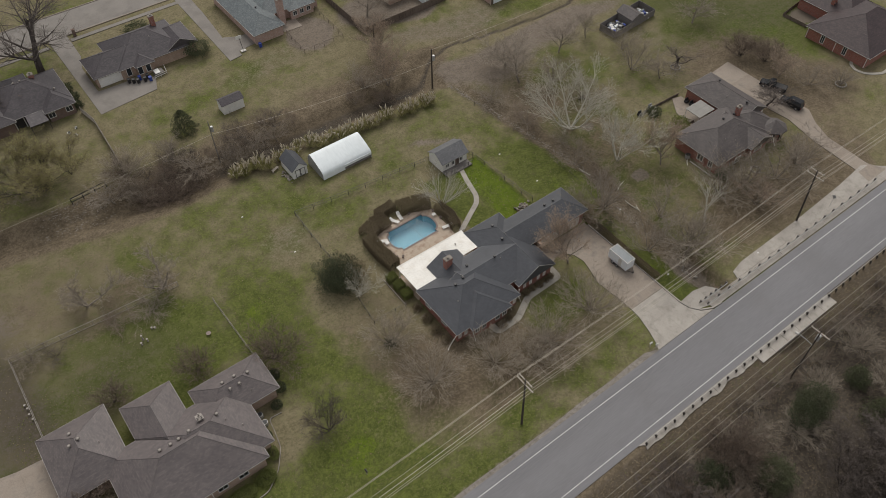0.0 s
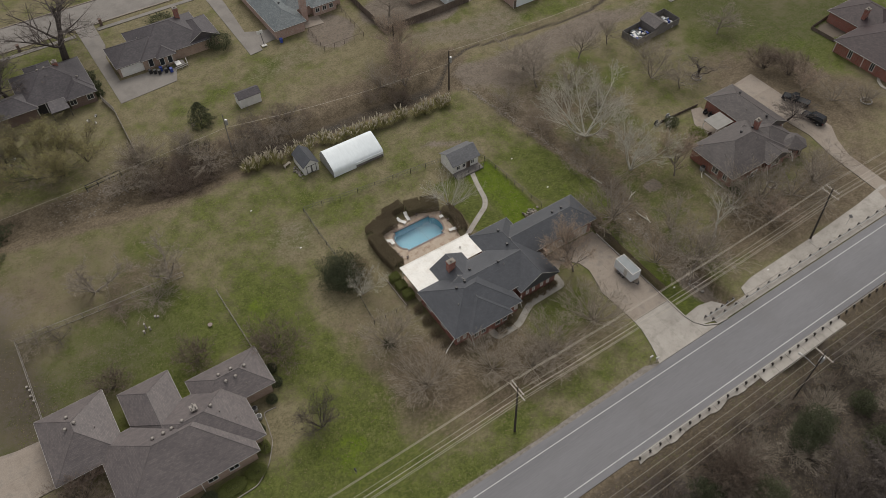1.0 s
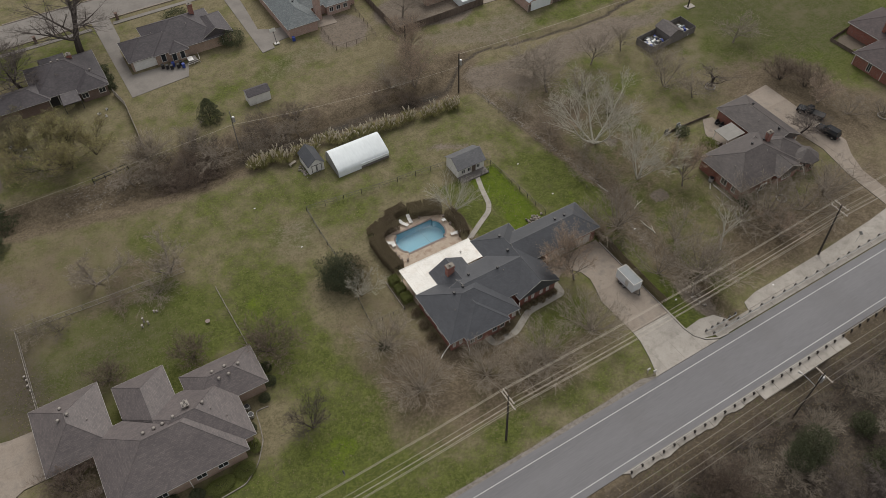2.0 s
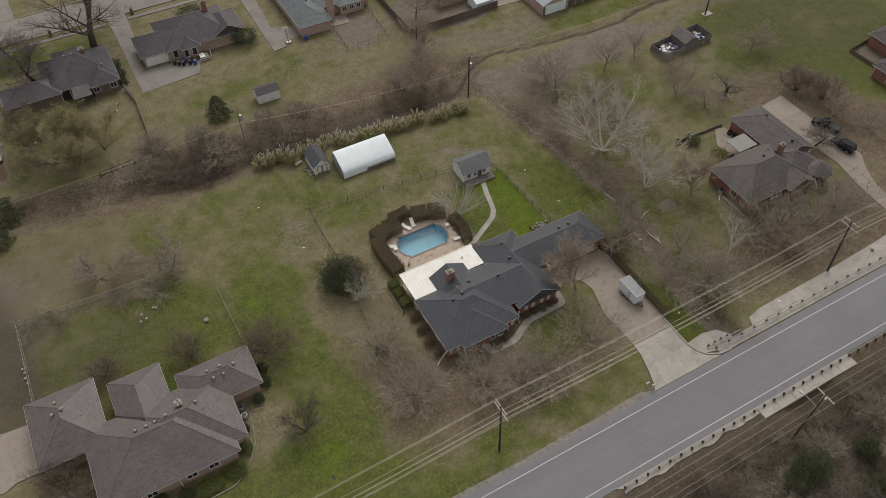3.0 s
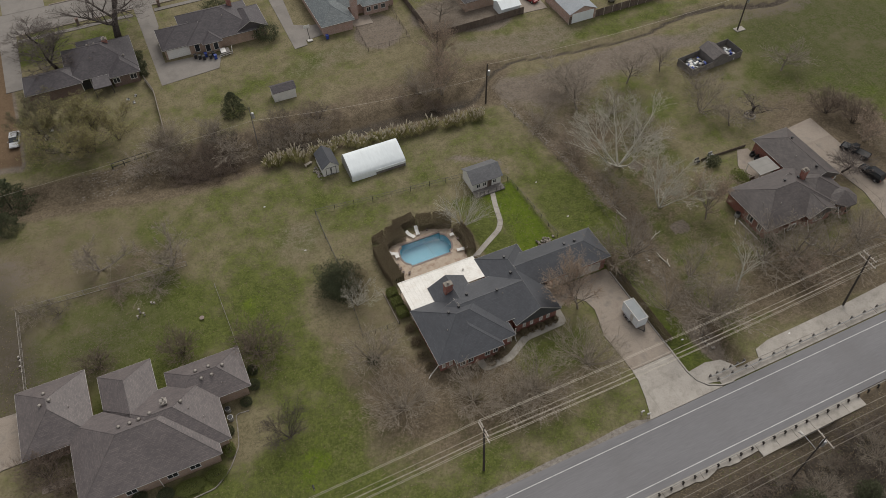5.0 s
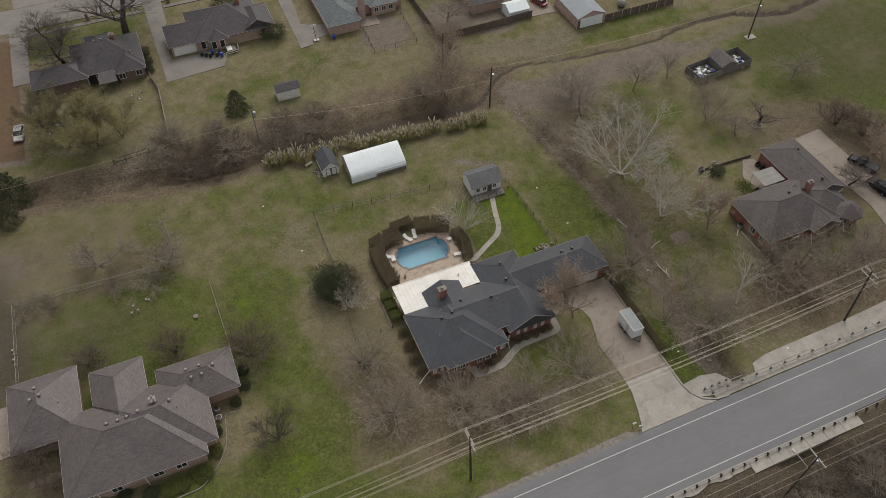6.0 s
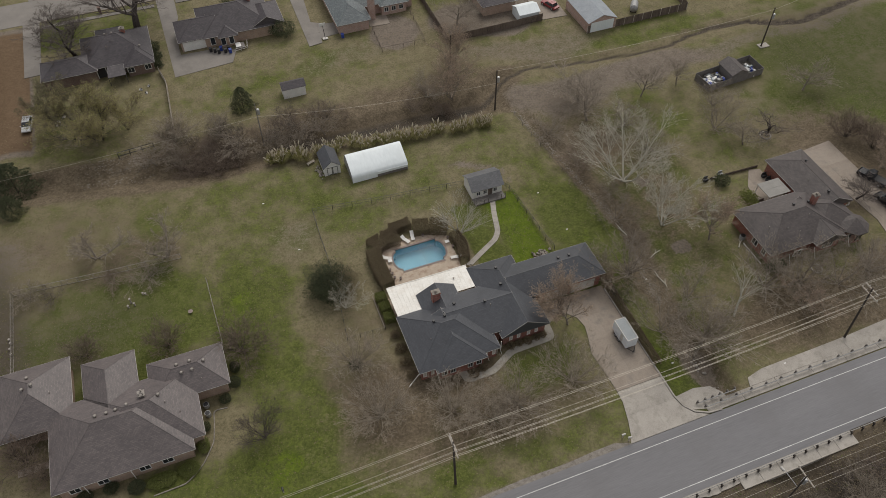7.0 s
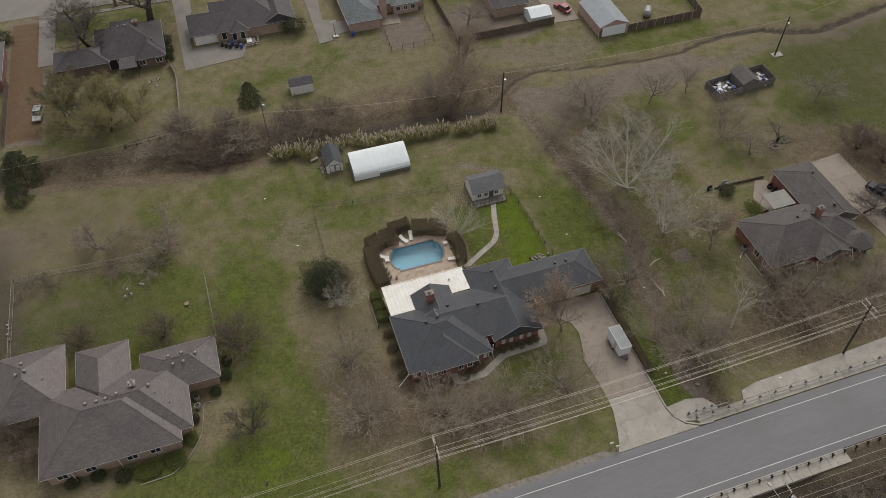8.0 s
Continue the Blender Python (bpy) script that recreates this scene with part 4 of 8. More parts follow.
def roof_vent(h, x, y, z, kind="box"):
    bm = bmesh.new()
    if kind == "box":
        tube(bm, (x, y, z - 0.3), (x, y, z + 0.28), 0.15, 0.15, 8)
        tube(bm, (x, y, z + 0.26), (x, y, z + 0.42), 0.27, 0.22, 8)
        wpart("roof_vent", bm, M_BLACK, h, "black metal roof vent")
    elif kind == "turbine":
        tube(bm, (x, y, z - 0.3), (x, y, z + 0.12), 0.16, 0.16, 10)
        tube(bm, (x, y, z + 0.12), (x, y, z + 0.25), 0.18, 0.29, 10)
        tube(bm, (x, y, z + 0.25), (x, y, z + 0.4), 0.29, 0.12, 10)
        wpart("roof_vent", bm, M_VENT, h, "tan round turbine vent", True)
    else:
        tube(bm, (x, y, z - 0.3), (x, y, z + 0.35), 0.06, 0.06, 6)
        wpart("vent_pipe", bm, M_VENT, h)


def chimney(h, x, y, z0, z1, w, d, material):
    bm = bmesh.new()
    box(bm, x - w / 2, y - d / 2, z0, x + w / 2, y + d / 2, z1)
    box(bm, x - w / 2 - 0.08, y - d / 2 - 0.08, z1 - 0.32, x + w / 2 + 0.08, y + d / 2 + 0.08, z1 - 0.12)
    c = wpart("chimney", bm, material, h, "brick chimney")
    bm = bmesh.new()
    box(bm, x - w / 2 - 0.06, y - d / 2 - 0.06, z1, x + w / 2 + 0.06, y + d / 2 + 0.06, z1 + 0.1)
    tube(bm, (x, y, z1 + 0.1), (x, y, z1 + 0.4), 0.16, 0.16, 8)
    tube(bm, (x, y, z1 + 0.4), (x, y, z1 + 0.46), 0.26, 0.26, 8)
    wpart("chimney_cap", bm, M_STONE, c, "stone chimney cap and flue")


def slope_at(blocks, x, y):
    """The height of a roof made of blocks over a place."""
    best = 0.0
    for x0, y0, x1, y1, axis, hips, z, pitch in blocks:
        if not (x0 <= x <= x1 and y0 <= y <= y1):
            continue
        if axis == "x":
            d = min(y - y0, y1 - y, x - x0 if hips[0] else 1e9, x1 - x if hips[1] else 1e9)
        else:
            d = min(x - x0, x1 - x, y - y0 if hips[0] else 1e9, y1 - y if hips[1] else 1e9)
        best = max(best, z + d * pitch)
    return best


BOTH, NONE = (True, True), (False, False)
MAIN = [
    (-13.4, -8.0, -0.3, 2.95, "x", BOTH, 2.8, 0.55),
    (-10.9, -8.85, -2.8, 0.5, "y", (True, False), 2.8, 0.55),
    (0.5, -6.6, 8.6, 8.15, "y", (False, True), 2.8, 0.60),
    (-6.6, -5.4, 4.6, 3.7, "x", NONE, 3.1, 0.50),
    (-9.1, 0.0, -2.6, 5.85, "y", NONE, 2.85, 0.55),
    (4.8, -1.3, 21.2, 5.75, "x", (False, True), 3.4, 0.55),
]
main, main_roof = house("main_house", "long red-brick ranch house with charcoal shingle roof and garage", MAIN, M_SHINGLE_DARK, M_BRICK_RED,
                        roof_label="charcoal shingle hip and gable roof", wall_label="red brick wall")
bm = bmesh.new()
v = [bm.verts.new(p) for p in ((1.0, -6.42, 2.6), (8.1, -6.42, 2.6), (4.55, -6.42, 4.85), (1.0, -6.2, 2.6), (8.1, -6.2, 2.6), (4.55, -6.2, 4.85))]
for q in ((0, 1, 2), (5, 4, 3), (0, 3, 4, 1), (1, 4, 5, 2), (2, 5, 3, 0)):
    bm.faces.new([v[i] for i in q])
wpart("gable_wall", bm, M_BRICK_RED, main, "red brick gable end")
for xx in (2.3, 3.6, 5.3, 6.6):
    window(main, xx, -6.1, 0.75, 0.55, 1.55, "s", bars=0, blind=True)
for xx in (-12.4, -11.2, -2.55, -1.2):
    window(main, xx, -7.5, 0.7, 0.55, 1.5, "s", bars=0, blind=True)
for xx in (-9.6, -8.2, -5.4, -4.0):
    window(main, xx, -8.35, 0.8, 0.9, 1.5, "s")
window(main, -12.9, -4.0, 0.9, 1.4, 1.3, "w")
window(main, -12.9, 0.2, 0.9, 1.4, 1.3, "w")
for xx, yy in ((4.3, 5.0), (3.7, 1.7), (-0.1, -0.9), (-4.5, 0.9), (-6.8, -1.0), (-8.8, -1.6), (14.6, 3.2), (16.5, 3.1)):
    roof_vent(main, xx, yy, slope_at(MAIN, xx, yy))
roof_vent(main, -10.1, -4.0, slope_at(MAIN, -10.1, -4.0), "pipe")
roof_vent(main, 0.6, -1.6, slope_at(MAIN, 0.6, -1.6), "pipe")
chimney(main, -6.7, 3.1, 2.5, 6.0, 1.25, 0.85, M_BRICK_RED)
bm = bmesh.new()
box(bm, 9.2, -2.2, 0, 9.6, -1.3, 3.1)
box(bm, 9.3, -1.2, 0, 9.55, 1.4, 3.15)
wpart("breezeway_wall", bm, M_BRICK_TAN, main, "tan brick breezeway wall")
for x0 in (10.6, 15.4):
    bm = bmesh.new()
    for k in range(4):
        box(bm, x0, -0.86, 0.05 + 0.53 * k, x0 + 4.3, -0.76, 0.55 + 0.53 * k)
    wpart("garage_door", bm, M_TRIM, main, "pale sectional garage door")
bm = bmesh.new()
path_tube(bm, [Vector((-13.4, -7.9, 2.72)), Vector((-14.5, -7.6, 0.35)), Vector((-15.1, -8.0, 0.2))], 0.07, 6)
wpart("downspout", bm, M_WHITE, main, "white bent downspout")
for p, q in (((-10.9, -8.8, 2.7), (-10.6, -9.3, 0.3)), ((-2.7, -7.6, 2.7), (-2.2, -8.1, 0.3)), ((-0.4, -7.4, 2.7), (0.1, -7.7, 0.3))):
    bm = bmesh.new()
    tube(bm, p, q, 0.05, 0.05, 6)
    wpart("downspout", bm, M_WHITE, main, "white downspout")
bm = bmesh.new()
tube(bm, (9.2, 2.2, 3.9), (9.2, 2.2, 4.7), 0.03, 0.03, 5)
tube(bm, (9.15, 2.1, 4.7), (9.0, 1.9, 4.85), 0.10, 0.34, 10)
wpart("dish_aerial", bm, M_GALV, main, "grey dish aerial on the roof")
# porch posts in the recess
for xx, yy in ((0.2, -7.0), (-0.5, -7.2)):
    bm = bmesh.new()
    tube(bm, (xx, yy, 0), (xx, yy, 2.7), 0.08, 0.07, 8)
    wpart("porch_post", bm, M_WHITE, main, "white porch post")

# the flat white patio cover behind the house
pat = thing("patio_cover", -6.0, 6.0, 0, "flat white metal patio roof on posts behind the house", "patio cover")
for i, (x0, y0, x1, y1) in enumerate(((-13.0, 3.0, -9.15, 8.75), (-9.15, 5.9, -3.8, 8.75), (-3.8, 4.2, 0.65, 8.75))):
    n = max(1, round((x1 - x0) / 0.62))
    for k in range(n):
        bm = bmesh.new()
        a, b = x0 + (x1 - x0) * k / n, x0 + (x1 - x0) * (k + 1) / n
        box(bm, a, y0, 2.72, b - 0.008, y1, 2.78)
        box(bm, b - 0.05, y0, 2.78, b - 0.01, y1, 2.80)
        wpart("roof_panel", bm, M_METAL_WHITE, pat)
bm = bmesh.new()
box(bm, -13.05, 8.75, 2.62, 0.7, 8.87, 2.84)
box(bm, -13.1, 2.95, 2.62, -13.0, 8.87, 2.84)
wpart("fascia", bm, M_METAL_WHITE, pat)
bm = bmesh.new()
tube(bm, (-2.2, 6.9, 2.7), (-2.2, 6.9, 2.95), 0.08, 0.08, 8)
tube(bm, (-2.2, 6.9, 2.95), (-2.2, 6.9, 3.0), 0.16, 0.16, 8)
wpart("vent_hood", bm, M_VENT, pat, "small pale vent hood")
for xx in (-12.7, -9.6, -6.5, -3.4, 0.3):
    bm = bmesh.new()
    box(bm, xx - 0.06, 8.5, 0, xx + 0.06, 8.62, 2.72)
    wpart("post", bm, M_WHITE, pat)
slab("pavement_patio", [(-13.0, 2.9), (0.8, 2.9), (0.8, 11.8), (-11.0, 11.8), (-11.0, 8.8), (-13.0, 8.8)], -0.2, 0.04, M_DECK, "tan pebble patio floor under the white cover", "patio")

GREY = [
    (-71.3, 2.0, -61.5, 13.6, "y", BOTH, 3.0, 0.60),
    (-60.0, -1.5, -52.3, 11.4, "y", (False, True), 3.0, 0.60),
    (-50.9, 0.5, -39.75, 8.0, "x", BOTH, 3.0, 0.60),
    (-65.0, -8.2, -46.2, 5.2, "x", BOTH, 3.0, 0.55),
    (-60.0, -6.5, -44.5, 5.5, "x", BOTH, 3.0, 0.60),
]
grey, grey_roof = house("grey_house", "large brick house with a many-hipped weathered grey shingle roof", GREY, M_SHINGLE_GREY, M_BRICK_TAN,
                        roof_label="weathered grey shingle roof with many hips", wall_label="tan brick wall", inset=0.6)
for xx, yy in ((-66.8, 10.2), (-66.0, 8.3), (-67.4, 8.2), (-57.8, -0.2), (-56.3, -0.3), (-55.1, -0.2), (-53.5, -0.2), (-49.3, 0.2), (-46.4, 4.9), (-44.5, 4.9), (-42.6, 4.4), (-45.9, 3.4), (-44.4, 3.4)):
    roof_vent(grey, xx, yy, slope_at(GREY, xx, yy), "turbine")
for xx, yy in ((-64.0, 7.0), (-48.6, -1.0), (-47.0, -2.6), (-43.4, 2.0)):
    roof_vent(grey, xx, yy, slope_at(GREY, xx, yy), "pipe")
bm = bmesh.new()
box(bm, -51.8, 0.6, 5.4, -51.1, 1.3, 6.4)
box(bm, -51.95, 0.45, 6.4, -50.95, 1.45, 6.47)
for dx, dy in ((-0.3, -0.2), (0.25, -0.25), (0.05, 0.3)):
    tube(bm, (-51.45 + dx, 0.95 + dy, 6.47), (-51.45 + dx, 0.95 + dy, 6.85), 0.11, 0.11, 7)
    tube(bm, (-51.45 + dx, 0.95 + dy, 6.85), (-51.45 + dx, 0.95 + dy, 7.0), 0.19, 0.05, 7)
wpart("metal_chimney_hood", bm, M_VENT, grey, "shiny metal chimney hood")
for xx in (-62.5, -58.8):
    window(grey, xx, -7.6, 0.8, 1.5, 1.5, "s")
for xx in (-53.3, -50.2):
    window(grey, xx, -7.6, 0.8, 1.5, 1.5, "s")
window(grey, -40.35, 5.5, 0.9, 1.2, 1.3, "e")
for xx, yy in ((-54.9, -8.1), (-61.0, -8.1)):
    bm = bmesh.new()
    tube(bm, (xx, yy, 2.8), (xx, yy + 0.05, 0.2), 0.06, 0.06, 6)
    wpart("downspout", bm, M_WHITE, grey, "white downspout")

NEAR = [
    (49.0, -7.6, 64.6, 3.4, "x", (True, True), 2.7, 0.52),
    (62.4, -2.0, 70.7, 12.3, "y", (False, True), 2.7, 0.52),
    (57.6, -8.5, 63.9, 1.0, "y", (False, False), 2.7, 0.52),
    (60.0, -6.5, 68.4, 1.5, "x", BOTH, 2.7, 0.52),
]
near, near_roof = house("brick_house", "red-brick house with a brown-grey shingle roof and pale patio cover", NEAR, M_SHINGLE_TAUPE, M_BRICK_RED,
                        roof_label="brown-grey shingle roof", wall_label="red brick wall")
chimney(near, 62.0, -0.9, 2.5, 6.2, 1.05, 0.75, M_BRICK_RED)
for xx, yy in ((58.0, -0.6), (61.0, -0.8), (67.5, 8.0), (66.0, 0.0)):
    roof_vent(near, xx, yy, slope_at(NEAR, xx, yy))
for xx, yy in ((54.0, -4.5), (56.0, -5.5), (51.5, -3.0), (59.0, -3.5), (65.0, 4.0)):
    roof_vent(near, xx, yy, slope_at(NEAR, xx, yy), "pipe")
window(near, 49.5, -3.2, 0.7, 1.4, 1.5, "w")
window(near, 49.5, -5.6, 0.7, 1.0, 1.5, "w")
window(near, 60.75, -8.05, 0.6, 2.2, 1.7, "s", bars=3)
window(near, 54.6, -7.9, 0.8, 1.6, 1.4, "s")
bm = bmesh.new()
ring = [(66.8 + 2.75 * math.cos(k * math.tau / 8 + 0.39), -6.6 + 2.75 * math.sin(k * math.tau / 8 + 0.39)) for k in range(8)]
prism(bm, ring, 2.5, 2.7)
top = bm.verts.new((66.8, -6.6, 4.15))
rim = [bm.verts.new((x, y, 2.7)) for x, y in ring]
for k in range(8):
    bm.faces.new((rim[k], rim[(k + 1) % 8], top))
wpart("porch_roof", bm, M_SHINGLE_TAUPE, near, "eight-sided shingle porch roof")
bm = bmesh.new()
prism(bm, [(66.8 + (x - 66.8) * 0.8, -6.6 + (y + 6.6) * 0.8) for x, y in ring], -0.2, 2.5)
bay = wpart("bay_wall", bm, M_BRICK_RED, near)
for k in range(8):
    a = Vector(ring[k]).lerp(Vector(ring[(k + 1) % 8]), 0.5)
    bm = bmesh.new()
    c = Vector((66.8, -6.6)) + (a - Vector((66.8, -6.6))) * 0.83
    if c.y < -6.8:
        box(bm, c.x - 0.5, c.y - 0.1, 0.7, c.x + 0.5, c.y + 0.05, 2.0)
        wpart("window", bm, M_GLASS, near, "bay window")
bm = bmesh.new()
v = [bm.verts.new(p) for p in ((58.1, -8.3, 2.5), (63.4, -8.3, 2.5), (60.75, -8.3, 4.1), (58.1, -8.05, 2.5), (63.4, -8.05, 2.5), (60.75, -8.05, 4.1))]
for q in ((0, 1, 2), (5, 4, 3), (0, 3, 4, 1), (1, 4, 5, 2), (2, 5, 3, 0)):
    bm.faces.new([v[i] for i in q])
wpart("gable_wall", bm, M_BRICK_RED, near, "red brick gable end")
for p, q in (((57.1, -8.6, 2.6), (57.6, -9.4, 0.3)), ((64.3, -8.3, 2.6), (64.9, -9.2, 0.3)), ((52.2, -8.3, 2.6), (52.6, -9.2, 0.3))):
    bm = bmesh.new()
    tube(bm, p, q, 0.06, 0.06, 6)
    wpart("downspout", bm, M_WHITE, near, "white downspout")
cover_b = thing("patio_awning", 59.6, 5.8, 0, "flat pale metal patio awning on posts", "awning")
for k in range(2):
    bm = bmesh.new()
    box(bm, 57.3, 3.9 + 1.86 * k, 2.45, 61.9, 5.74 + 1.86 * k, 2.53)
    wpart("roof_panel", bm, M_AWNING, cover_b)
for xx, yy in ((57.5, 4.2), (57.5, 7.4), (61.7, 7.4)):
    bm = bmesh.new()
    box(bm, xx - 0.05, yy - 0.05, 0, xx + 0.05, yy + 0.05, 2.45)
    wpart("post", bm, M_WHITE, cover_b)

FAR_RED = [(101.3, -5.6, 122.0, 10.6, "x", BOTH, 2.8, 0.5), (110.0, 4.0, 122.0, 19.0, "y", BOTH, 2.8, 0.5)]
far_red, _ = house("maroon_roof_house", "red-brick house with a dark maroon shingle roof", FAR_RED, M_SHINGLE_RED, M_BRICK_RED, trim=M_WHITE, roof_label="dark maroon shingle roof", wall_label="red brick wall")
for yy in (0.4, 6.0):
    window(far_red, 101.8, yy, 0.4, 1.0, 2.1, "w")
for yy in (-4.9, 2.8, 9.9):
    bm = bmesh.new()
    box(bm, 101.7, yy - 0.06, 0.0, 101.79, yy + 0.06, 2.7)
    wpart("downspout", bm, M_WHITE, far_red, "white downspout")
chimney(far_red, 112.4, 11.4, 2.5, 6.2, 1.1, 0.8, M_BRICK_RED)

H1 = [(-54.9, 86.3, -40.3, 98.9, "x", BOTH, 2.7, 0.55), (-46.7, 84.5, -40.4, 98.9, "y", BOTH, 2.7, 0.55), (-63.4, 85.5, -52.0, 92.6, "x", BOTH, 2.7, 0.5), (-51.5, 92.0, -46.0, 101.0, "y", BOTH, 2.7, 0.5)]
h1, _ = house("back_house", "brick house with a dark grey-brown shingle roof and covered back porch", H1, M_SHINGLE_BROWN, M_BRICK_BROWN, roof_label="dark grey-brown shingle roof", wall_label="brown brick wall")
chimney(h1, -45.3, 94.0, 3.0, 6.2, 1.0, 0.8, M_BRICK_RED)
for xx in (-45.5, -42.0):
    window(h1, xx, 85.0, 0.9, 1.4, 1.3, "s")
for xx, yy in ((-49.0, 93.6), (-47.6, 94.2), (-42.6, 89.5)):
    roof_vent(h1, xx, yy, slope_at(H1, xx, yy), "turbine")
bm = bmesh.new()
v = [bm.verts.new(p) for p in ((-50.3, 82.8, 2.2), (-46.6, 82.8, 2.2), (-46.8, 86.6, 2.7), (-50.1, 86.6, 2.7), (-50.3, 82.8, 2.1), (-46.6, 82.8, 2.1), (-46.8, 86.6, 2.6), (-50.1, 86.6, 2.6))]
for q in ((0, 1, 2, 3), (7, 6, 5, 4), (0, 4, 5, 1), (1, 5, 6, 2), (2, 6, 7, 3), (3, 7, 4, 0)):
    bm.faces.new([v[i] for i in q])
for xx in (-50.2, -46.7):
    box(bm, xx - 0.06, 82.9, 0, xx + 0.06, 83.02, 2.15)
wpart("porch_roof", bm, M_SHINGLE_BROWN, h1, "grey lean-to porch roof")
# dark panel added where the porch recess lies in shade
bm = bmesh.new()
box(bm, -54.3, 86.72, 0.05, -46.9, 86.80, 2.45)
wpart("porch_screen", bm, M_PORCH_SHADE, h1, "dark panel standing in for the shade of the back porch recess")
for xx in (-54.3, -52.4, -50.5, -46.9):
    bm = bmesh.new()
    box(bm, xx - 0.07, 86.55, 0, xx + 0.07, 86.69, 2.5)
    wpart("porch_post", bm, M_WHITE, h1, "white porch post")

H2 = [(-34.8, 89.4, -25.5, 98.2, "x", (True, False), 2.7, 0.55), (-29.5, 89.0, -13.5, 102.0, "x", BOTH, 2.7, 0.55), (-18.6, 89.4, -11.0, 99.0, "y", (False, True), 2.7, 0.55), (-26.2, 88.0, -21.8, 96.0, "y", (True, False), 2.7, 0.55)]
h2, _ = house("rear_garage_house", "tan-brick house with grey-brown roof and white garage door", H2, M_SHINGLE_BROWN, M_BRICK_TAN, roof_label="grey-brown shingle roof", wall_label="tan brick wall")
chimney(h2, -17.4, 97.6, 3.0, 7.2, 1.0, 0.8, M_BRICK_RED)
bm = bmesh.new()
for k in range(4):
    box(bm, -33.9, 89.78, 0.05 + 0.55 * k, -28.4, 89.88, 0.58 + 0.55 * k)
wpart("garage_door", bm, M_WHITE, h2, "wide white sectional garage door")
for xx in (-27.4, -25.2, -23.4):
    window(h2, xx, 88.5 if xx > -26 else 89.4, 0.5, 1.1, 1.9, "s", bars=0)
window(h2, -14.8, 89.85, 0.3, 2.4, 2.1, "s", bars=2)
bm = bmesh.new()
v = [bm.verts.new(p) for p in ((-18.2, 89.6, 2.5), (-11.4, 89.6, 2.5), (-14.8, 89.6, 4.5), (-18.2, 89.8, 2.5), (-11.4, 89.8, 2.5), (-14.8, 89.8, 4.5))]
for q in ((0, 1, 2), (5, 4, 3), (0, 3, 4, 1), (1, 4, 5, 2), (2, 5, 3, 0)):
    bm.faces.new([v[i] for i in q])
wpart("gable_wall", bm, M_BRICK_TAN, h2, "tan brick gable end")
for xx, yy in ((-27.5, 96.0), (-31.0, 95.0), (-20.0, 93.5)):
    roof_vent(h2, xx, yy, slope_at(H2, xx, yy), "pipe")

H3 = [(-0.4, 83.2, 7.6, 106.0, "y", BOTH, 2.7, 0.55), (4.0, 88.6, 19.8, 104.0, "x", BOTH, 2.7, 0.55), (11.0, 87.2, 18.0, 96.0, "y", BOTH, 2.7, 0.5)]
h3, _ = house("blue_roof_house", "pink-brick house with a blue-grey shingle roof", H3, M_SHINGLE_BLUE, M_BRICK_PINK, trim=M_WHITE, roof_label="blue-grey shingle roof", wall_label="pink brick wall")
chimney(h3, 8.9, 87.4, 0, 6.6, 1.5, 1.0, M_BRICK_PINK)
for xx in (12.6, 14.4, 16.2):
    window(h3, xx, 87.7, 0.8, 1.1, 1.2, "s")
roof_vent(h3, 4.4, 90.5, slope_at(H3, 4.4, 90.5))

H4 = [(33.0, 78.4, 42.0, 95.0, "y", BOTH, 2.7, 0.5)]
house("dirt_yard_house", "brick house behind a board fence, mostly out of view", H4, M_SHINGLE_BROWN, M_BRICK_TAN, wall_label="tan brick wall")
H5 = [(-92.0, 86.0, -73.6, 101.0, "x", BOTH, 2.7, 0.5)]
h5, _ = house("corner_house", "brick house with a grey shingle roof at the field's edge", H5, M_SHINGLE_BROWN, M_BRICK_RED, wall_label="red brick wall")


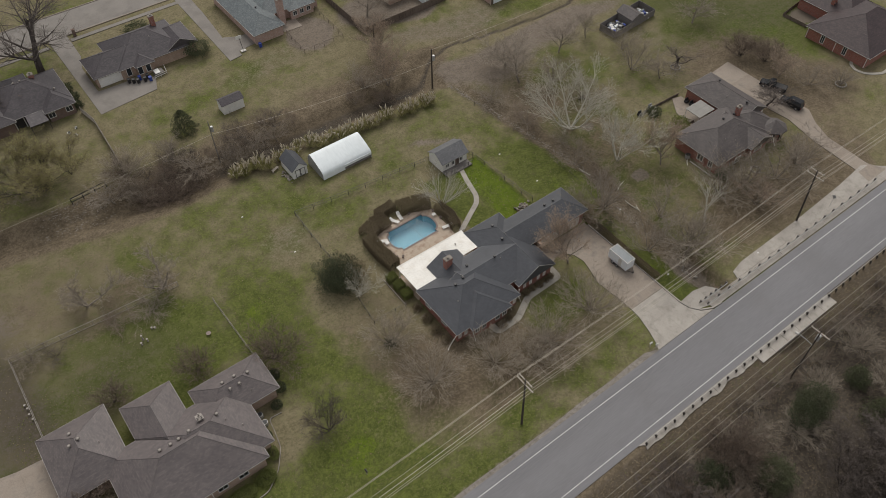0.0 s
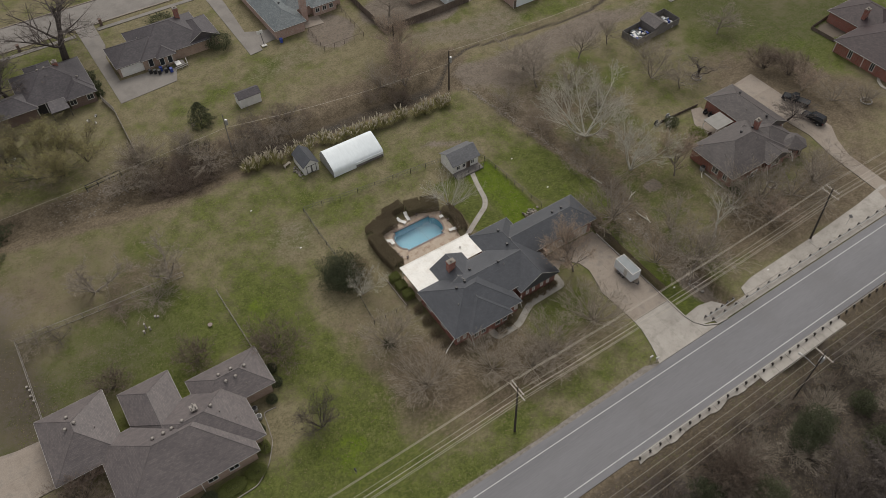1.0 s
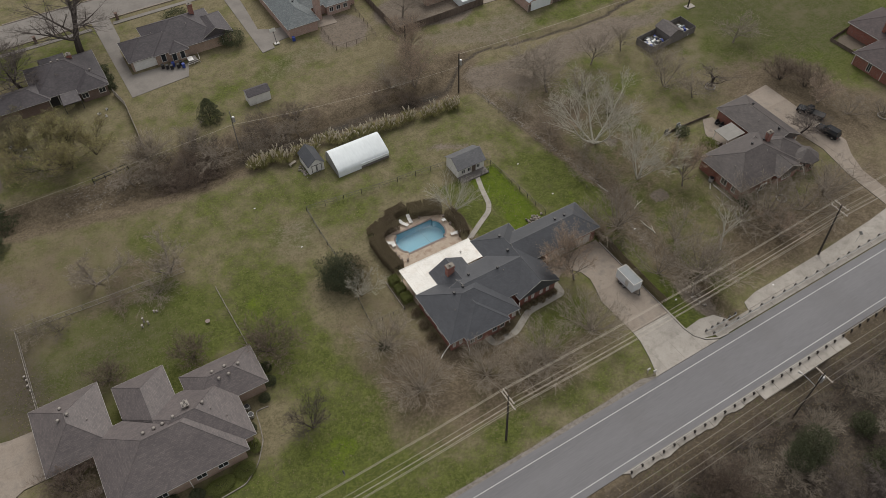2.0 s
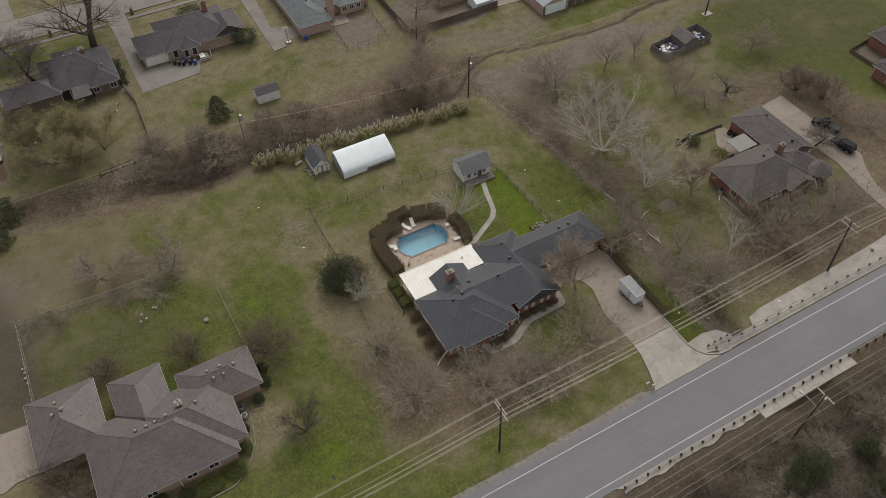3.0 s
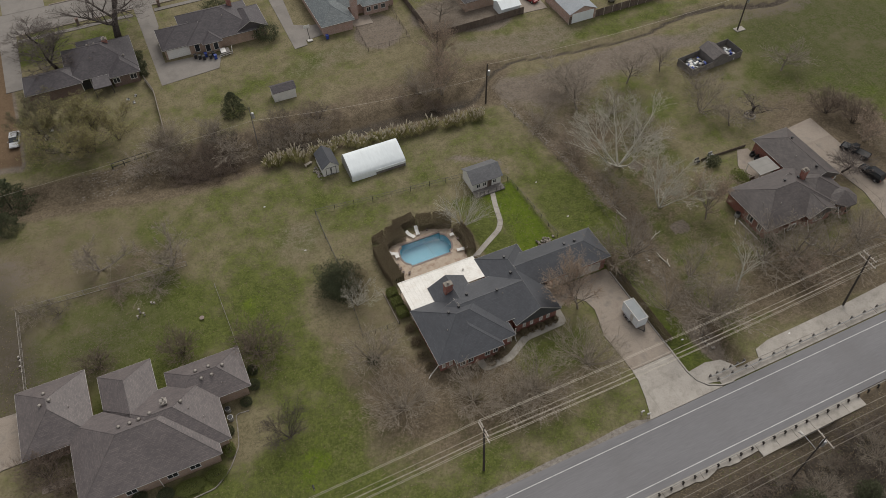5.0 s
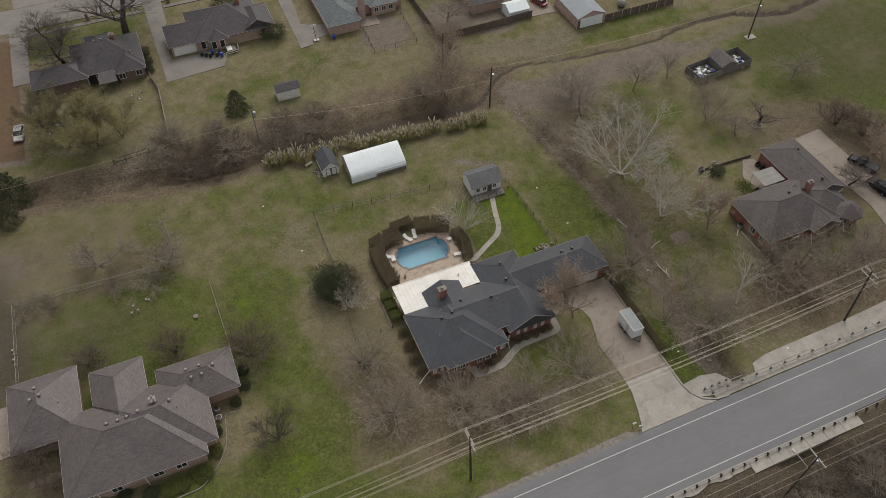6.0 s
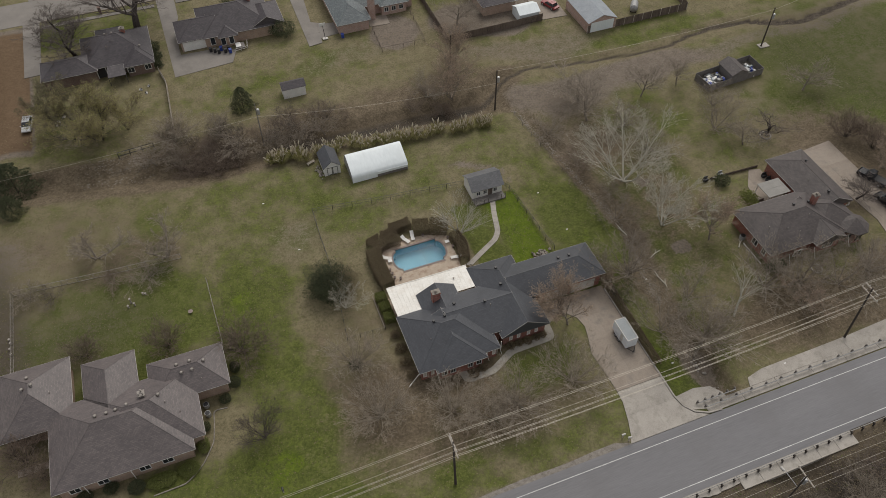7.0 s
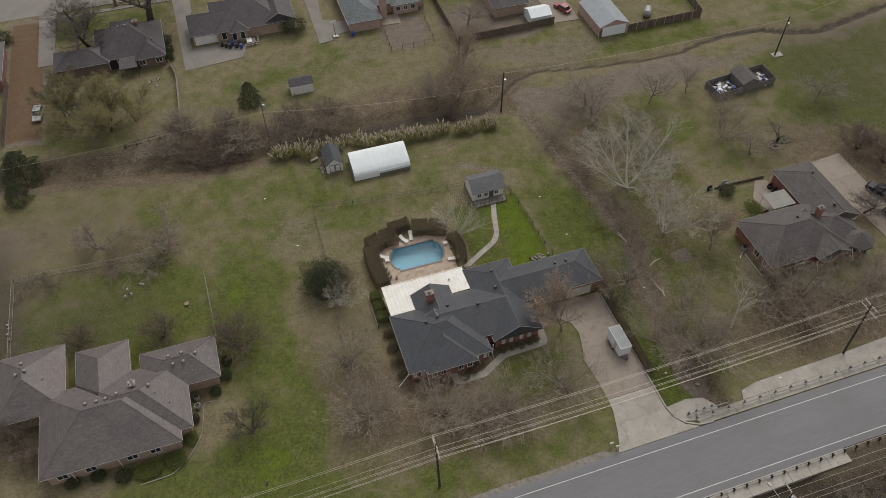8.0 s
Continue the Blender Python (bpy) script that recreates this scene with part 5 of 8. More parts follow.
# ---- sheds and outbuildings ----
def gable_shed(name, label, x0, y0, x1, y1, eave, top, axis, roof_mat, wall_mat, over=0.2):
    s = thing(name, (x0 + x1) / 2, (y0 + y1) / 2, 0, label, "shed")
    bm = bmesh.new()
    flip = axis == "y"
    a0, b0, a1, b1 = (x0, y0, x1, y1) if not flip else (y0, x0, y1, x1)
    mid = (b0 + b1) / 2

    def put(a, b, z):
        return (b, a, z) if flip else (a, b, z)

    lo = [bm.verts.new(put(*p)) for p in ((a0, b0, -0.1), (a1, b0, -0.1), (a1, b1, -0.1), (a0, b1, -0.1))]
    hi = [bm.verts.new(put(*p)) for p in ((a0, b0, eave), (a1, b0, eave), (a1, b1, eave), (a0, b1, eave))]
    r0, r1 = bm.verts.new(put(a0, mid, top - 0.06)), bm.verts.new(put(a1, mid, top - 0.06))
    for f in ((lo[0], lo[1], hi[1], hi[0]), (lo[2], lo[3], hi[3], hi[2]), (lo[3], lo[0], hi[0], r0, hi[3]), (lo[1], lo[2], hi[2], r1, hi[1]), (lo[3], lo[2], lo[1], lo[0])):
        bm.faces.new(f)
    wpart("wall", bm, wall_mat, s)
    for sgn in (-1, 1):
        bm = bmesh.new()
        edge = mid + sgn * ((b1 - b0) / 2 + over)
        drop = eave - (top - eave) * over / ((b1 - b0) / 2)
        pts = [(a0 - over, mid, top), (a1 + over, mid, top), (a1 + over, edge, drop), (a0 - over, edge, drop)]
        up = [bm.verts.new(put(a, b, z + 0.06)) for a, b, z in pts]
        dn = [bm.verts.new(put(a, b, z)) for a, b, z in pts]
        bm.faces.new(up)
        bm.faces.new(dn[::-1])
        for k in range(4):
            bm.faces.new((up[k], dn[k], dn[(k + 1) % 4], up[(k + 1) % 4]))
        bmesh.ops.recalc_face_normals(bm, faces=bm.faces)
        wpart("roof", bm, roof_mat, s)
    return s


ws = gable_shed("garden_shed", "small white garden shed with a dark gable roof and double doors", -15.1, 40.3, -12.0, 45.0, 2.0, 3.3, "y", M_SHINGLE_DARK, M_WHITE)
for k in range(2):
    x0 = -14.55 + 1.05 * k
    bm = bmesh.new()
    box(bm, x0, 40.24, 0.1, x0 + 0.98, 40.29, 1.9)
    d = wpart("door", bm, M_WHITE, ws, "white shed door with dark trim")
    bm = bmesh.new()
    for q in ((x0, 0.1, x0 + 0.09, 1.9), (x0 + 0.89, 0.1, x0 + 0.98, 1.9), (x0 + 0.09, 1.81, x0 + 0.89, 1.9), (x0 + 0.09, 0.1, x0 + 0.89, 0.19)):
        box(bm, q[0], 40.2, q[1], q[2], 40.237, q[3])
    wpart("door_trim", bm, M_BLACK, d, "dark door trim")

# the arched metal building
arch = thing("arched_metal_shed", -5.2, 40.6, 0, "long white ribbed-metal shed with a rounded roof", "shed")
profile = [(36.6, 0.0), (36.6, 1.05), (36.72, 1.45), (37.1, 1.78), (38.2, 2.25), (39.4, 2.70), (40.6, 3.08), (41.2, 3.15), (41.8, 2.7), (42.3, 1.6), (42.4, 0.0)]
edges_x = [-10.7 + 10.9 * k / 9 for k in range(10)]
for a, b in zip(edges_x, edges_x[1:]):
    bm = bmesh.new()
    opened = a > -6.0
    prof = [(y, z) for y, z in profile]
    start = 1 if opened else 0
    for (ya, za), (yb, zb) in zip(prof[start:], prof[start + 1:]):
        for k in range(3):
            u0, u1 = a + (b - a) * k / 3, a + (b - a) * (k + 1) / 3
            q = [bm.verts.new(p) for p in ((u0, ya, za), (u1 - 0.04, ya, za), (u1 - 0.04, yb, zb), (u0, yb, zb))]
            bm.faces.new(q)
            r = [bm.verts.new(p) for p in ((u1 - 0.04, ya, za), (u1, ya, za + 0.002), (u1, yb, zb + 0.002), (u1 - 0.04, yb, zb))]
            bm.faces.new(r)
    bmesh.ops.remove_doubles(bm, verts=bm.verts, dist=0.004)
    wpart("roof_panel", bm, M_TARP, arch, smooth=True)
for xx in (-10.68, 0.18):
    bm = bmesh.new()
    v = [bm.verts.new((xx, y, z)) for y, z in profile]
    w = [bm.verts.new((xx + (0.05 if xx < -5 else -0.05), y, z)) for y, z in profile]
    bm.faces.new(v)
    bm.faces.new(w[::-1])
    wpart("end_wall", bm, M_RUST if xx < -5 else M_TARP, arch)
bm = bmesh.new()
box(bm, -6.0, 36.75, -0.05, 0.1, 36.83, 0.72)
wpart("low_wall", bm, M_DECK_WOOD, arch, "grey boards under the raised side")
bm = bmesh.new()
box(bm, -5.9, 36.55, 0.72, 0.12, 36.62, 1.3)
wpart("side_panel", bm, M_TARP, arch)

cot = gable_shed("cottage_shed", "small cottage-like shed with a grey gable roof and front porch", 8.5, 24.6, 14.3, 28.9, 2.3, 3.6, "x", M_SHINGLE_COTTAGE, M_WHITE, 0.3)
bm = bmesh.new()
box(bm, 8.4, 22.9, 0.05, 14.4, 24.58, 0.3)
wpart("porch_deck", bm, M_DECK_WOOD, cot, "grey board porch")
for x0, x1 in ((8.45, 11.0), (12.6, 14.4)):
    bm = bmesh.new()
    n = round((x1 - x0) / 0.85)
    for k in range(n + 1):
        xx = x0 + 0.045 + (x1 - x0 - 0.09) * k / n
        box(bm, xx - 0.045, 22.95, 0.3, xx + 0.045, 23.04, 1.2)
    box(bm, x0, 22.96, 1.2, x1, 23.03, 1.27)
    wpart("railing", bm, M_DECK_WOOD, cot, "weathered porch railing")
for xx in (9.6, 10.9, 12.9):
    window(cot, xx, 24.58, 0.8, 0.8, 1.0, "s")
bm = bmesh.new()
box(bm, 11.5, 24.52, 0.3, 12.35, 24.59, 2.2)
wpart("door", bm, M_FENCE_WOOD, cot, "brown wooden door")

gable_shed("storage_shed", "small white storage shed with a grey roof", -17.0, 65.6, -12.3, 68.2, 2.3, 3.0, "x", M_SHINGLE_BROWN, M_WHITE)
gable_shed("white_metal_shed", "pale bluish-white metal shed by a board fence", 40.3, 73.4, 45.2, 77.6, 2.0, 2.9, "x", M_TARP, M_TARP)
bs = gable_shed("brick_shed", "brick-sided shed with a pale grey gable metal roof", 53.0, 64.0, 60.0, 75.0, 2.6, 4.0, "y", M_METAL_GREY, M_BRICK_PINK)
bm = bmesh.new()
box(bm, 53.6, 63.9, 0.1, 59.4, 63.97, 2.5)
wpart("door", bm, M_TARP, bs, "wide pale metal door")


# ---- pool ----
def roman(x0, y0, x1, y1, grow=0.0):
    """A pool outline: a rectangle with bowed ends set in from its corners."""
    pts = []
    cy, ry, rx = (y0 + y1) / 2, (y1 - y0) / 2 - 0.55, 0.95
    for k in range(13):
        a = -math.pi / 2 + math.pi * k / 12
        pts.append((x1 + (rx + grow) * math.cos(a), cy + (ry + grow) * math.sin(a)))
    pts = [(x1 + (0.01 if grow == 0 else grow * 0.6), y0 - grow)] + pts + [(x1 + (0.01 if grow == 0 else grow * 0.6), y1 + grow)]
    left = [(x0 - (0.01 if grow == 0 else grow * 0.6), y1 + grow)]
    for k in range(13):
        a = math.pi / 2 + math.pi * k / 12
        left.append((x0 + (rx + grow) * math.cos(a), cy + (ry + grow) * math.sin(a)))
    left.append((x0 - (0.01 if grow == 0 else grow * 0.6), y0 - grow))
    return pts + left


POOL = (-8.6, 13.35, -1.35, 18.2)
inner, outer = roman(*POOL), roman(*POOL, 0.34)
pool = thing("swimming_pool", -5.2, 15.6, 0, "blue swimming pool with bowed ends and brick coping", "swimming pool")
bm = bmesh.new()
n = len(inner)
for q, (a, b) in enumerate(zip(inner, inner[1:] + inner[:1])):
    f = [bm.verts.new(p) for p in ((*a, 0.06), (*b, 0.06), (*b, -1.5), (*a, -1.5))]
    bm.faces.new(f)
bm.faces.new([bm.verts.new((x, y, -1.5)) for x, y in inner])
wpart("shell", bm, M_POOL_SHELL, pool, "pale blue plaster pool shell")
for k in range(n):
    j = (k + 1) % n
    seg = max(1, round(math.dist(inner[k], inner[j]) / 0.9))
    for s_ in range(seg):
        joint = 0.012 / max(0.3, math.dist(inner[k], inner[j]))
        f0, f1 = s_ / seg + joint, (s_ + 1) / seg - joint
        quad = [Vector(inner[k]).lerp(Vector(inner[j]), f0), Vector(inner[k]).lerp(Vector(inner[j]), f1), Vector(outer[k]).lerp(Vector(outer[j]), f1), Vector(outer[k]).lerp(Vector(outer[j]), f0)]
        if math.dist(inner[k], inner[j]) < 0.05:
            continue
        bm = bmesh.new()
        prism(bm, [tuple(p) for p in quad], -0.1, 0.10)
        wpart("coping", bm, M_COPING, pool)
bm = bmesh.new()
bm.faces.new([bm.verts.new((x, y, -0.12)) for x, y in inner])
water = wpart("pool_water", bm, M_WATER, pool, "clear pale blue water")
water.visible_shadow = False
bm = bmesh.new()
path_tube(bm, [Vector((-4.6, 17.9, -0.05)), Vector((-4.3, 15.6, -0.1)), Vector((-4.2, 13.3, -0.05))], 0.028, 5)
wpart("float_rope", bm, M_TRIM, pool, "white float rope across the pool")
bm = bmesh.new()
path_tube(bm, [Vector((-3.9 + 1.5 * k / 14, 17.2 - 0.5 * math.sin(k * 0.33) + 0.02 * k, -0.08)) for k in range(12)] + [Vector((-2.4 + 0.35 * math.cos(0.5 * k), 16.8 + 0.35 * math.sin(0.5 * k), -0.08)) for k in range(9)], 0.028, 5)
wpart("vacuum_hose", bm, M_TRIM, pool, "pale floating vacuum hose")
# the deck around the pool in slabs, with the basin left open
deck = thing("pavement_pool_deck", -5, 15.5, 0, "tan pebble pool deck stained with rust-brown spots", "pool deck", kind="structure")
hole = roman(*POOL, 0.33)
for k in range(len(hole)):
    a, b = Vector(hole[k]), Vector(hole[(k + 1) % len(hole)])
    if (b - a).length < 0.02:
        continue

    def out_to(p):
        d = p - Vector((-5.2, 15.6))
        far = min((6.2 if d.x > 0 else 5.7) / max(1e-6, abs(d.x)), (4.3 if d.y > 0 else 3.9) / max(1e-6, abs(d.y)))
        return Vector((-5.2, 15.6)) + d * max(1.05, far)

    steps = max(1, round((b - a).length / 1.6))
    for s_ in range(steps):
        p, q = a.lerp(b, s_ / steps), a.lerp(b, (s_ + 1) / steps)
        bm = bmesh.new()
        quad = [tuple(v) for v in (p, q, out_to(q), out_to(p))]
        prism(bm, quad, -0.15, 0.05)
        wpart("deck_slab", bm, M_DECK, deck)


def lounger(m):
    s = thing("sun_lounger", 0, 0, 0, "white plastic sun lounger on the pool deck", "sun lounger", "loungers by the pool")
    bm = bmesh.new()
    for k in range(6):
        box(bm, -0.32, -0.9 + 0.2 * k, 0.33, 0.32, -0.73 + 0.2 * k, 0.37)
    part("seat", bm, M_WHITE, s)
    bm = bmesh.new()
    v = [bm.verts.new(p) for p in ((-0.32, 0.3, 0.34), (0.32, 0.3, 0.34), (0.32, 0.95, 0.75), (-0.32, 0.95, 0.75), (-0.32, 0.33, 0.30), (0.32, 0.33, 0.30), (0.32, 0.98, 0.71), (-0.32, 0.98, 0.71))]
    for q in ((0, 1, 2, 3), (7, 6, 5, 4), (0, 4, 5, 1), (1, 5, 6, 2), (2, 6, 7, 3), (3, 7, 4, 0)):
        bm.faces.new([v[i] for i in q])
    part("backrest", bm, M_WHITE, s)
    for xx in (-0.28, 0.28):
        for yy in (-0.8, 0.35):
            bm = bmesh.new()
            box(bm, xx - 0.03, yy - 0.03, 0, xx + 0.03, yy + 0.03, 0.33)
            part("leg", bm, M_WHITE, s)
    s.matrix_basis = m
    return s


lou = lounger(pose(-6.2, 19.6, 0.05, 0, 0, 30))
for m in (pose(-4.8, 20.0, 0.05, 0, 0, -8), pose(0.6, 12.9, 0.05, 0, 0, -100), pose(-10.6, 16.9, 0.05, 0, 0, 60)):
    copy_thing(lou, m)
for xx, yy in ((0.4, 16.6), (-10.2, 16.0)):
    s = thing("side_table", xx, yy, 0.05, "small white plastic side table by the pool", "table", "tables by the pool")
    bm = bmesh.new()
    box(bm, -0.35, -0.3, 0.4, 0.35, 0.3, 0.45)
    part("tabletop", bm, M_WHITE, s)
    for a in (-0.28, 0.28):
        for b in (-0.24, 0.24):
            bm = bmesh.new()
            box(bm, a - 0.025, b - 0.025, 0, a + 0.025, b + 0.025, 0.4)
            part("leg", bm, M_WHITE, s)
for k, (xx, yy) in enumerate(((-10.6, 12.4), (-10.7, 13.3), (-10.8, 14.2), (-9.7, 11.9), (1.0, 15.4), (0.9, 17.6), (-3.0, 19.6))):
    s = thing("flower_pot", xx, yy, 0.05, "dark clay flower pot with dead stems", "flower pot", "pots by the pool")
    bm = bmesh.new()
    tube(bm, (0, 0, 0), (0, 0, 0.4), 0.16, 0.24, 10)
    part("pot", bm, M_COPING, s)
    bm = bmesh.new()
    for q in range(9):
        a = q * 2.4
        tube(bm, (0, 0, 0.38), (0.25 * math.cos(a), 0.25 * math.sin(a), 0.75), 0.015, 0.006, 3)
    part("stems", bm, M_TWIG_DARK, s)


# ---- utility poles and wires ----
def utility_pole(x, y, h, label, arms=(), transformer=False, lamp=False, lean=(0, 0), girth=1.0, wood=None):
    p = thing("utility_pole", x, y, land(x, y), label, "utility pole", "utility poles")
    bm = bmesh.new()
    tube(bm, (0, 0, -0.5), (lean[0], lean[1], h), 0.19 * girth, 0.12 * girth, 10)
    part("pole", bm, wood or M_POLE, p)
    for z, half in arms:
        bm = bmesh.new()
        k = z / h
        box(bm, lean[0] * k - 0.07, lean[1] * k - half, z - 0.07, lean[0] * k + 0.07, lean[1] * k + half, z + 0.07)
        arm = part("crossarm", bm, M_ARM, p, "weathered pale crossarm")
        for yy in (-half + 0.1, -half * 0.45, half * 0.45, half - 0.1):
            bm = bmesh.new()
            tube(bm, (lean[0] * k, lean[1] * k + yy, z + 0.07), (lean[0] * k, lean[1] * k + yy, z + 0.3), 0.06, 0.045, 6)
            part("insulator", bm, M_TRIM, arm)
    if transformer:
        bm = bmesh.new()
        tube(bm, (0.38, 0, h - 2.6), (0.38, 0, h - 1.5), 0.28, 0.28, 12)
        tube(bm, (0.38, 0, h - 1.5), (0.38, 0, h - 1.38), 0.30, 0.2, 12)
        part("transformer", bm, M_GALV, p, "pale grey transformer can")
    if lamp:
        bm = bmesh.new()
        path_tube(bm, [Vector((0, 0, h - 3.6)), Vector((-0.4, 1.0, h - 3.0)), Vector((-0.6, 2.2, h - 2.8))], 0.05, 5)
        part("lamp_arm", bm, M_GALV, p)
        bm = bmesh.new()
        tube(bm, (-0.6, 2.2, h - 2.85), (-0.75, 2.75, h - 2.85), 0.16, 0.2, 8)
        part("lamp_head", bm, M_TRIM, p, "street lamp head")
    return p


utility_pole(-14.1, -24.4, 12.6, "tall dark utility pole with double crossarms by the road", ((12.4, 1.3), (11.3, 1.6)), lean=(-0.4, 0.2))
utility_pole(51.8, -24.0, 12.6, "tall dark utility pole with double crossarms by the road", ((12.4, 1.3), (11.3, 1.6)), lean=(-0.9, 0.4))
utility_pole(-80.0, -24.7, 12.6, "tall dark utility pole with double crossarms by the road", ((12.4, 1.3), (11.3, 1.6)))
utility_pole(117.6, -23.7, 12.6, "tall dark utility pole with double crossarms by the road", ((12.4, 1.3), (11.3, 1.6)))
utility_pole(22.6, 46.9, 9.6, "dark utility pole with a transformer beside the creek", transformer=True, lean=(0.1, 0.3))
utility_pole(86.8, 45.6, 9.6, "utility pole with a transformer on a pale concrete footing", transformer=True, lean=(0.2, 0.2))
utility_pole(-23.9, 54.0, 10.4, "thin dark pole with a pale transformer by the creek scrub", transformer=True, girth=0.6, wood=M_DECK_WOOD)
utility_pole(-115.5, 54.8, 10.0, "dark utility pole beyond the west field")
utility_pole(19.5, 64.2, 7.6, "thin dark pole in a russet thicket")
for xx in (24.6, -45.0, 95.0):
    utility_pole(xx, -43.2, 12.8, "utility pole with crossarms and a street lamp in the woods edge", ((12.3, 1.5),), lamp=xx == 24.6, transformer=xx == 24.6, girth=0.75)


def wire(p, q, sag, r=0.022, name="power_line"):
    bm = bmesh.new()
    p, q = Vector(p), Vector(q)
    n = 14
    path_tube(bm, [p.lerp(q, k / n) - Vector((0, 0, sag * 4 * (k / n) * (1 - k / n))) for k in range(n + 1)], r, 4)
    return tagged(mesh_object(name, bm, M_WIRE), "thin pale overhead power line", "power line", "power lines")


spans = [(-80.0, -24.7, 0, 0), (-14.1, -24.4, -0.4, 0.2), (51.8, -24.0, -0.9, 0.4), (117.6, -23.7, 0, 0)]
for a, b in zip(spans, spans[1:]):
    for dz, dy, r in ((12.7, 1.2, 0.018), (12.7, -0.55, 0.018), (12.7, -1.2, 0.018), (11.6, 1.5, 0.02), (11.6, -1.5, 0.02), (9.6, 0.0, 0.018), (8.8, -0.1, 0.022)):
        wire((a[0] + a[2], a[1] + a[3] + dy, dz), (b[0] + b[2], b[1] + b[3] + dy, dz), 0.9 if dz > 9 else 1.2, r)
wires_s = [(-45.0, -43.2), (24.6, -43.2), (95.0, -43.2)]
for a, b in zip(wires_s, wires_s[1:]):
    for dz, dy in ((12.7, 1.4), (12.7, -1.4), (11.5, 0.7), (9.4, 0.0)):
        wire((a[0], a[1] + dy, land(*a) + dz), (b[0], b[1] + dy, land(*b) + dz), 0.9, 0.018)
for p, q in (((22.7, 47.2, 6.3), (-23.9, 54.0, 6.4)), ((-23.9, 54.0, 6.4), (-115.5, 54.8, 6.0)), ((22.7, 47.2, 9.3), (86.9, 45.7, 9.2)), ((86.9, 45.7, 9.2), (160, 62, 9.2))):
    wire(p, q, 1.0, 0.018)


# ---- guardrails ----
def guardrail(x0, x1, y, face, spacing, label, wood=None):
    g = thing("guardrail", (x0 + x1) / 2, y, 0, label, "guardrail", "guardrails")
    bm = bmesh.new()
    prof = [(0.0, 0.42), (0.06, 0.47), (0.0, 0.53), (0.0, 0.58), (0.06, 0.64), (0.0, 0.70)]
    for s in (1, -1):
        vs = [[bm.verts.new((x, y + face * (d + (0.012 if s > 0 else 0)), z)) for d, z in prof] for x in (x0, x1)]
        for k in range(5):
            f = (vs[0][k], vs[1][k], vs[1][k + 1], vs[0][k + 1])
            bm.faces.new(f if s > 0 else f[::-1])
    wpart("rail", bm, M_RAIL, g, "dull grey corrugated steel rail")
    n = round((x1 - x0) / spacing)
    for k in range(n + 1):
        xx = x0 + (x1 - x0) * k / n
        bm = bmesh.new()
        box(bm, xx - 0.09, y - face * 0.34, -0.4, xx + 0.09, y - face * 0.17, 0.76)
        box(bm, xx - 0.08, y - face * 0.17, 0.38, xx + 0.08, y - face * 0.02, 0.74)
        wpart("post", bm, wood or M_POST, g, "timber guardrail post")


guardrail(-2.2, 75.0, -37.55, 1, 2.0, "steel guardrail on dark timber posts along the bridge edge")
guardrail(24.4, 72.0, -26.85, -1, 2.6, "steel guardrail on grey timber posts beside the concrete apron", M_DECK_WOOD)
guardrail(23.6, 30.0, -25.9, -1, 1.3, "short flared guardrail end beside the driveway", M_DECK_WOOD)


# ---- fences ----
def wire_fence(line, height, spacing, label, material, rails=(1.0,), mesh_rows=0, post_r=0.04, rail_r=0.02):
    f = thing("fence", line[0][0], line[0][1], 0, label, "fence", "fences")
    for (ax, ay), (bx, by) in zip(line, line[1:]):
        n = max(1, round(math.dist((ax, ay), (bx, by)) / spacing))
        for k in range(n + 1):
            x, y = ax + (bx - ax) * k / n, ay + (by - ay) * k / n
            bm = bmesh.new()
            z = land(x, y)
            tube(bm, (x, y, z - 0.1), (x, y, z + height), post_r, post_r, 6)
            wpart("post", bm, material, f)
        for r in rails:
            bm = bmesh.new()
            pts = [Vector((ax + (bx - ax) * k / n, ay + (by - ay) * k / n, 0)) for k in range(n + 1)]
            pts = [Vector((p.x, p.y, land(p.x, p.y) + height * r - 0.03)) for p in pts]
            path_tube(bm, pts, rail_r, 4)
            wpart("rail", bm, material, f)
        if mesh_rows:
            bm = bmesh.new()
            for r in range(mesh_rows):
                zz = height * (r + 0.5) / mesh_rows
                path_tube(bm, [Vector((ax, ay, land(ax, ay) + zz)), Vector((bx, by, land(bx, by) + zz))], 0.008, 3)
            L = math.dist((ax, ay), (bx, by))
            m = round(L / 0.3)
            for k in range(m):
                x, y = ax + (bx - ax) * k / m, ay + (by - ay) * k / m
                path_tube(bm, [Vector((x, y, 0)), Vector((x, y, height))], 0.006, 3)
            wpart("wire_mesh", bm, material, f)
    return f


wire_fence([(-19.6, 31.9), (-12.5, 31.0), (-5.5, 30.2), (2.0, 29.6), (8.3, 28.8)], 1.25, 3.4, "rusty chain-link fence along the back lawn", M_CHAIN, (1.0, 0.5), 5, 0.05, 0.025)
wire_fence([(-19.6, 31.9), (-19.9, 25.6), (-20.0, 13.0)], 1.25, 3.4, "rusty chain-link fence along the back lawn", M_CHAIN, (1.0, 0.5), 5, 0.05, 0.025)
wire_fence([(14.6, 27.0), (15.8, 24.6), (16.4, 18.2), (16.8, 11.2), (17.2, 8.6)], 1.25, 2.6, "rusty chain-link fence beside the bright lawn", M_CHAIN, (1.0, 0.5), 5, 0.05, 0.025)
wire_fence([(-20.3, 12.6), (-20.6, 10.6), (-21.4, 3.3), (-15.2, 3.3)], 0.9, 2.0, "old wire fence beside the round evergreen", M_CHAIN, (1.0,), 3, 0.05, 0.02)
wire_fence([(-40.1, 23.0), (-39.8, 8.4)], 1.2, 2.4, "pale steel fence beside the grey-roofed house", M_VENT, (1.0, 0.1), 4, 0.045, 0.025)
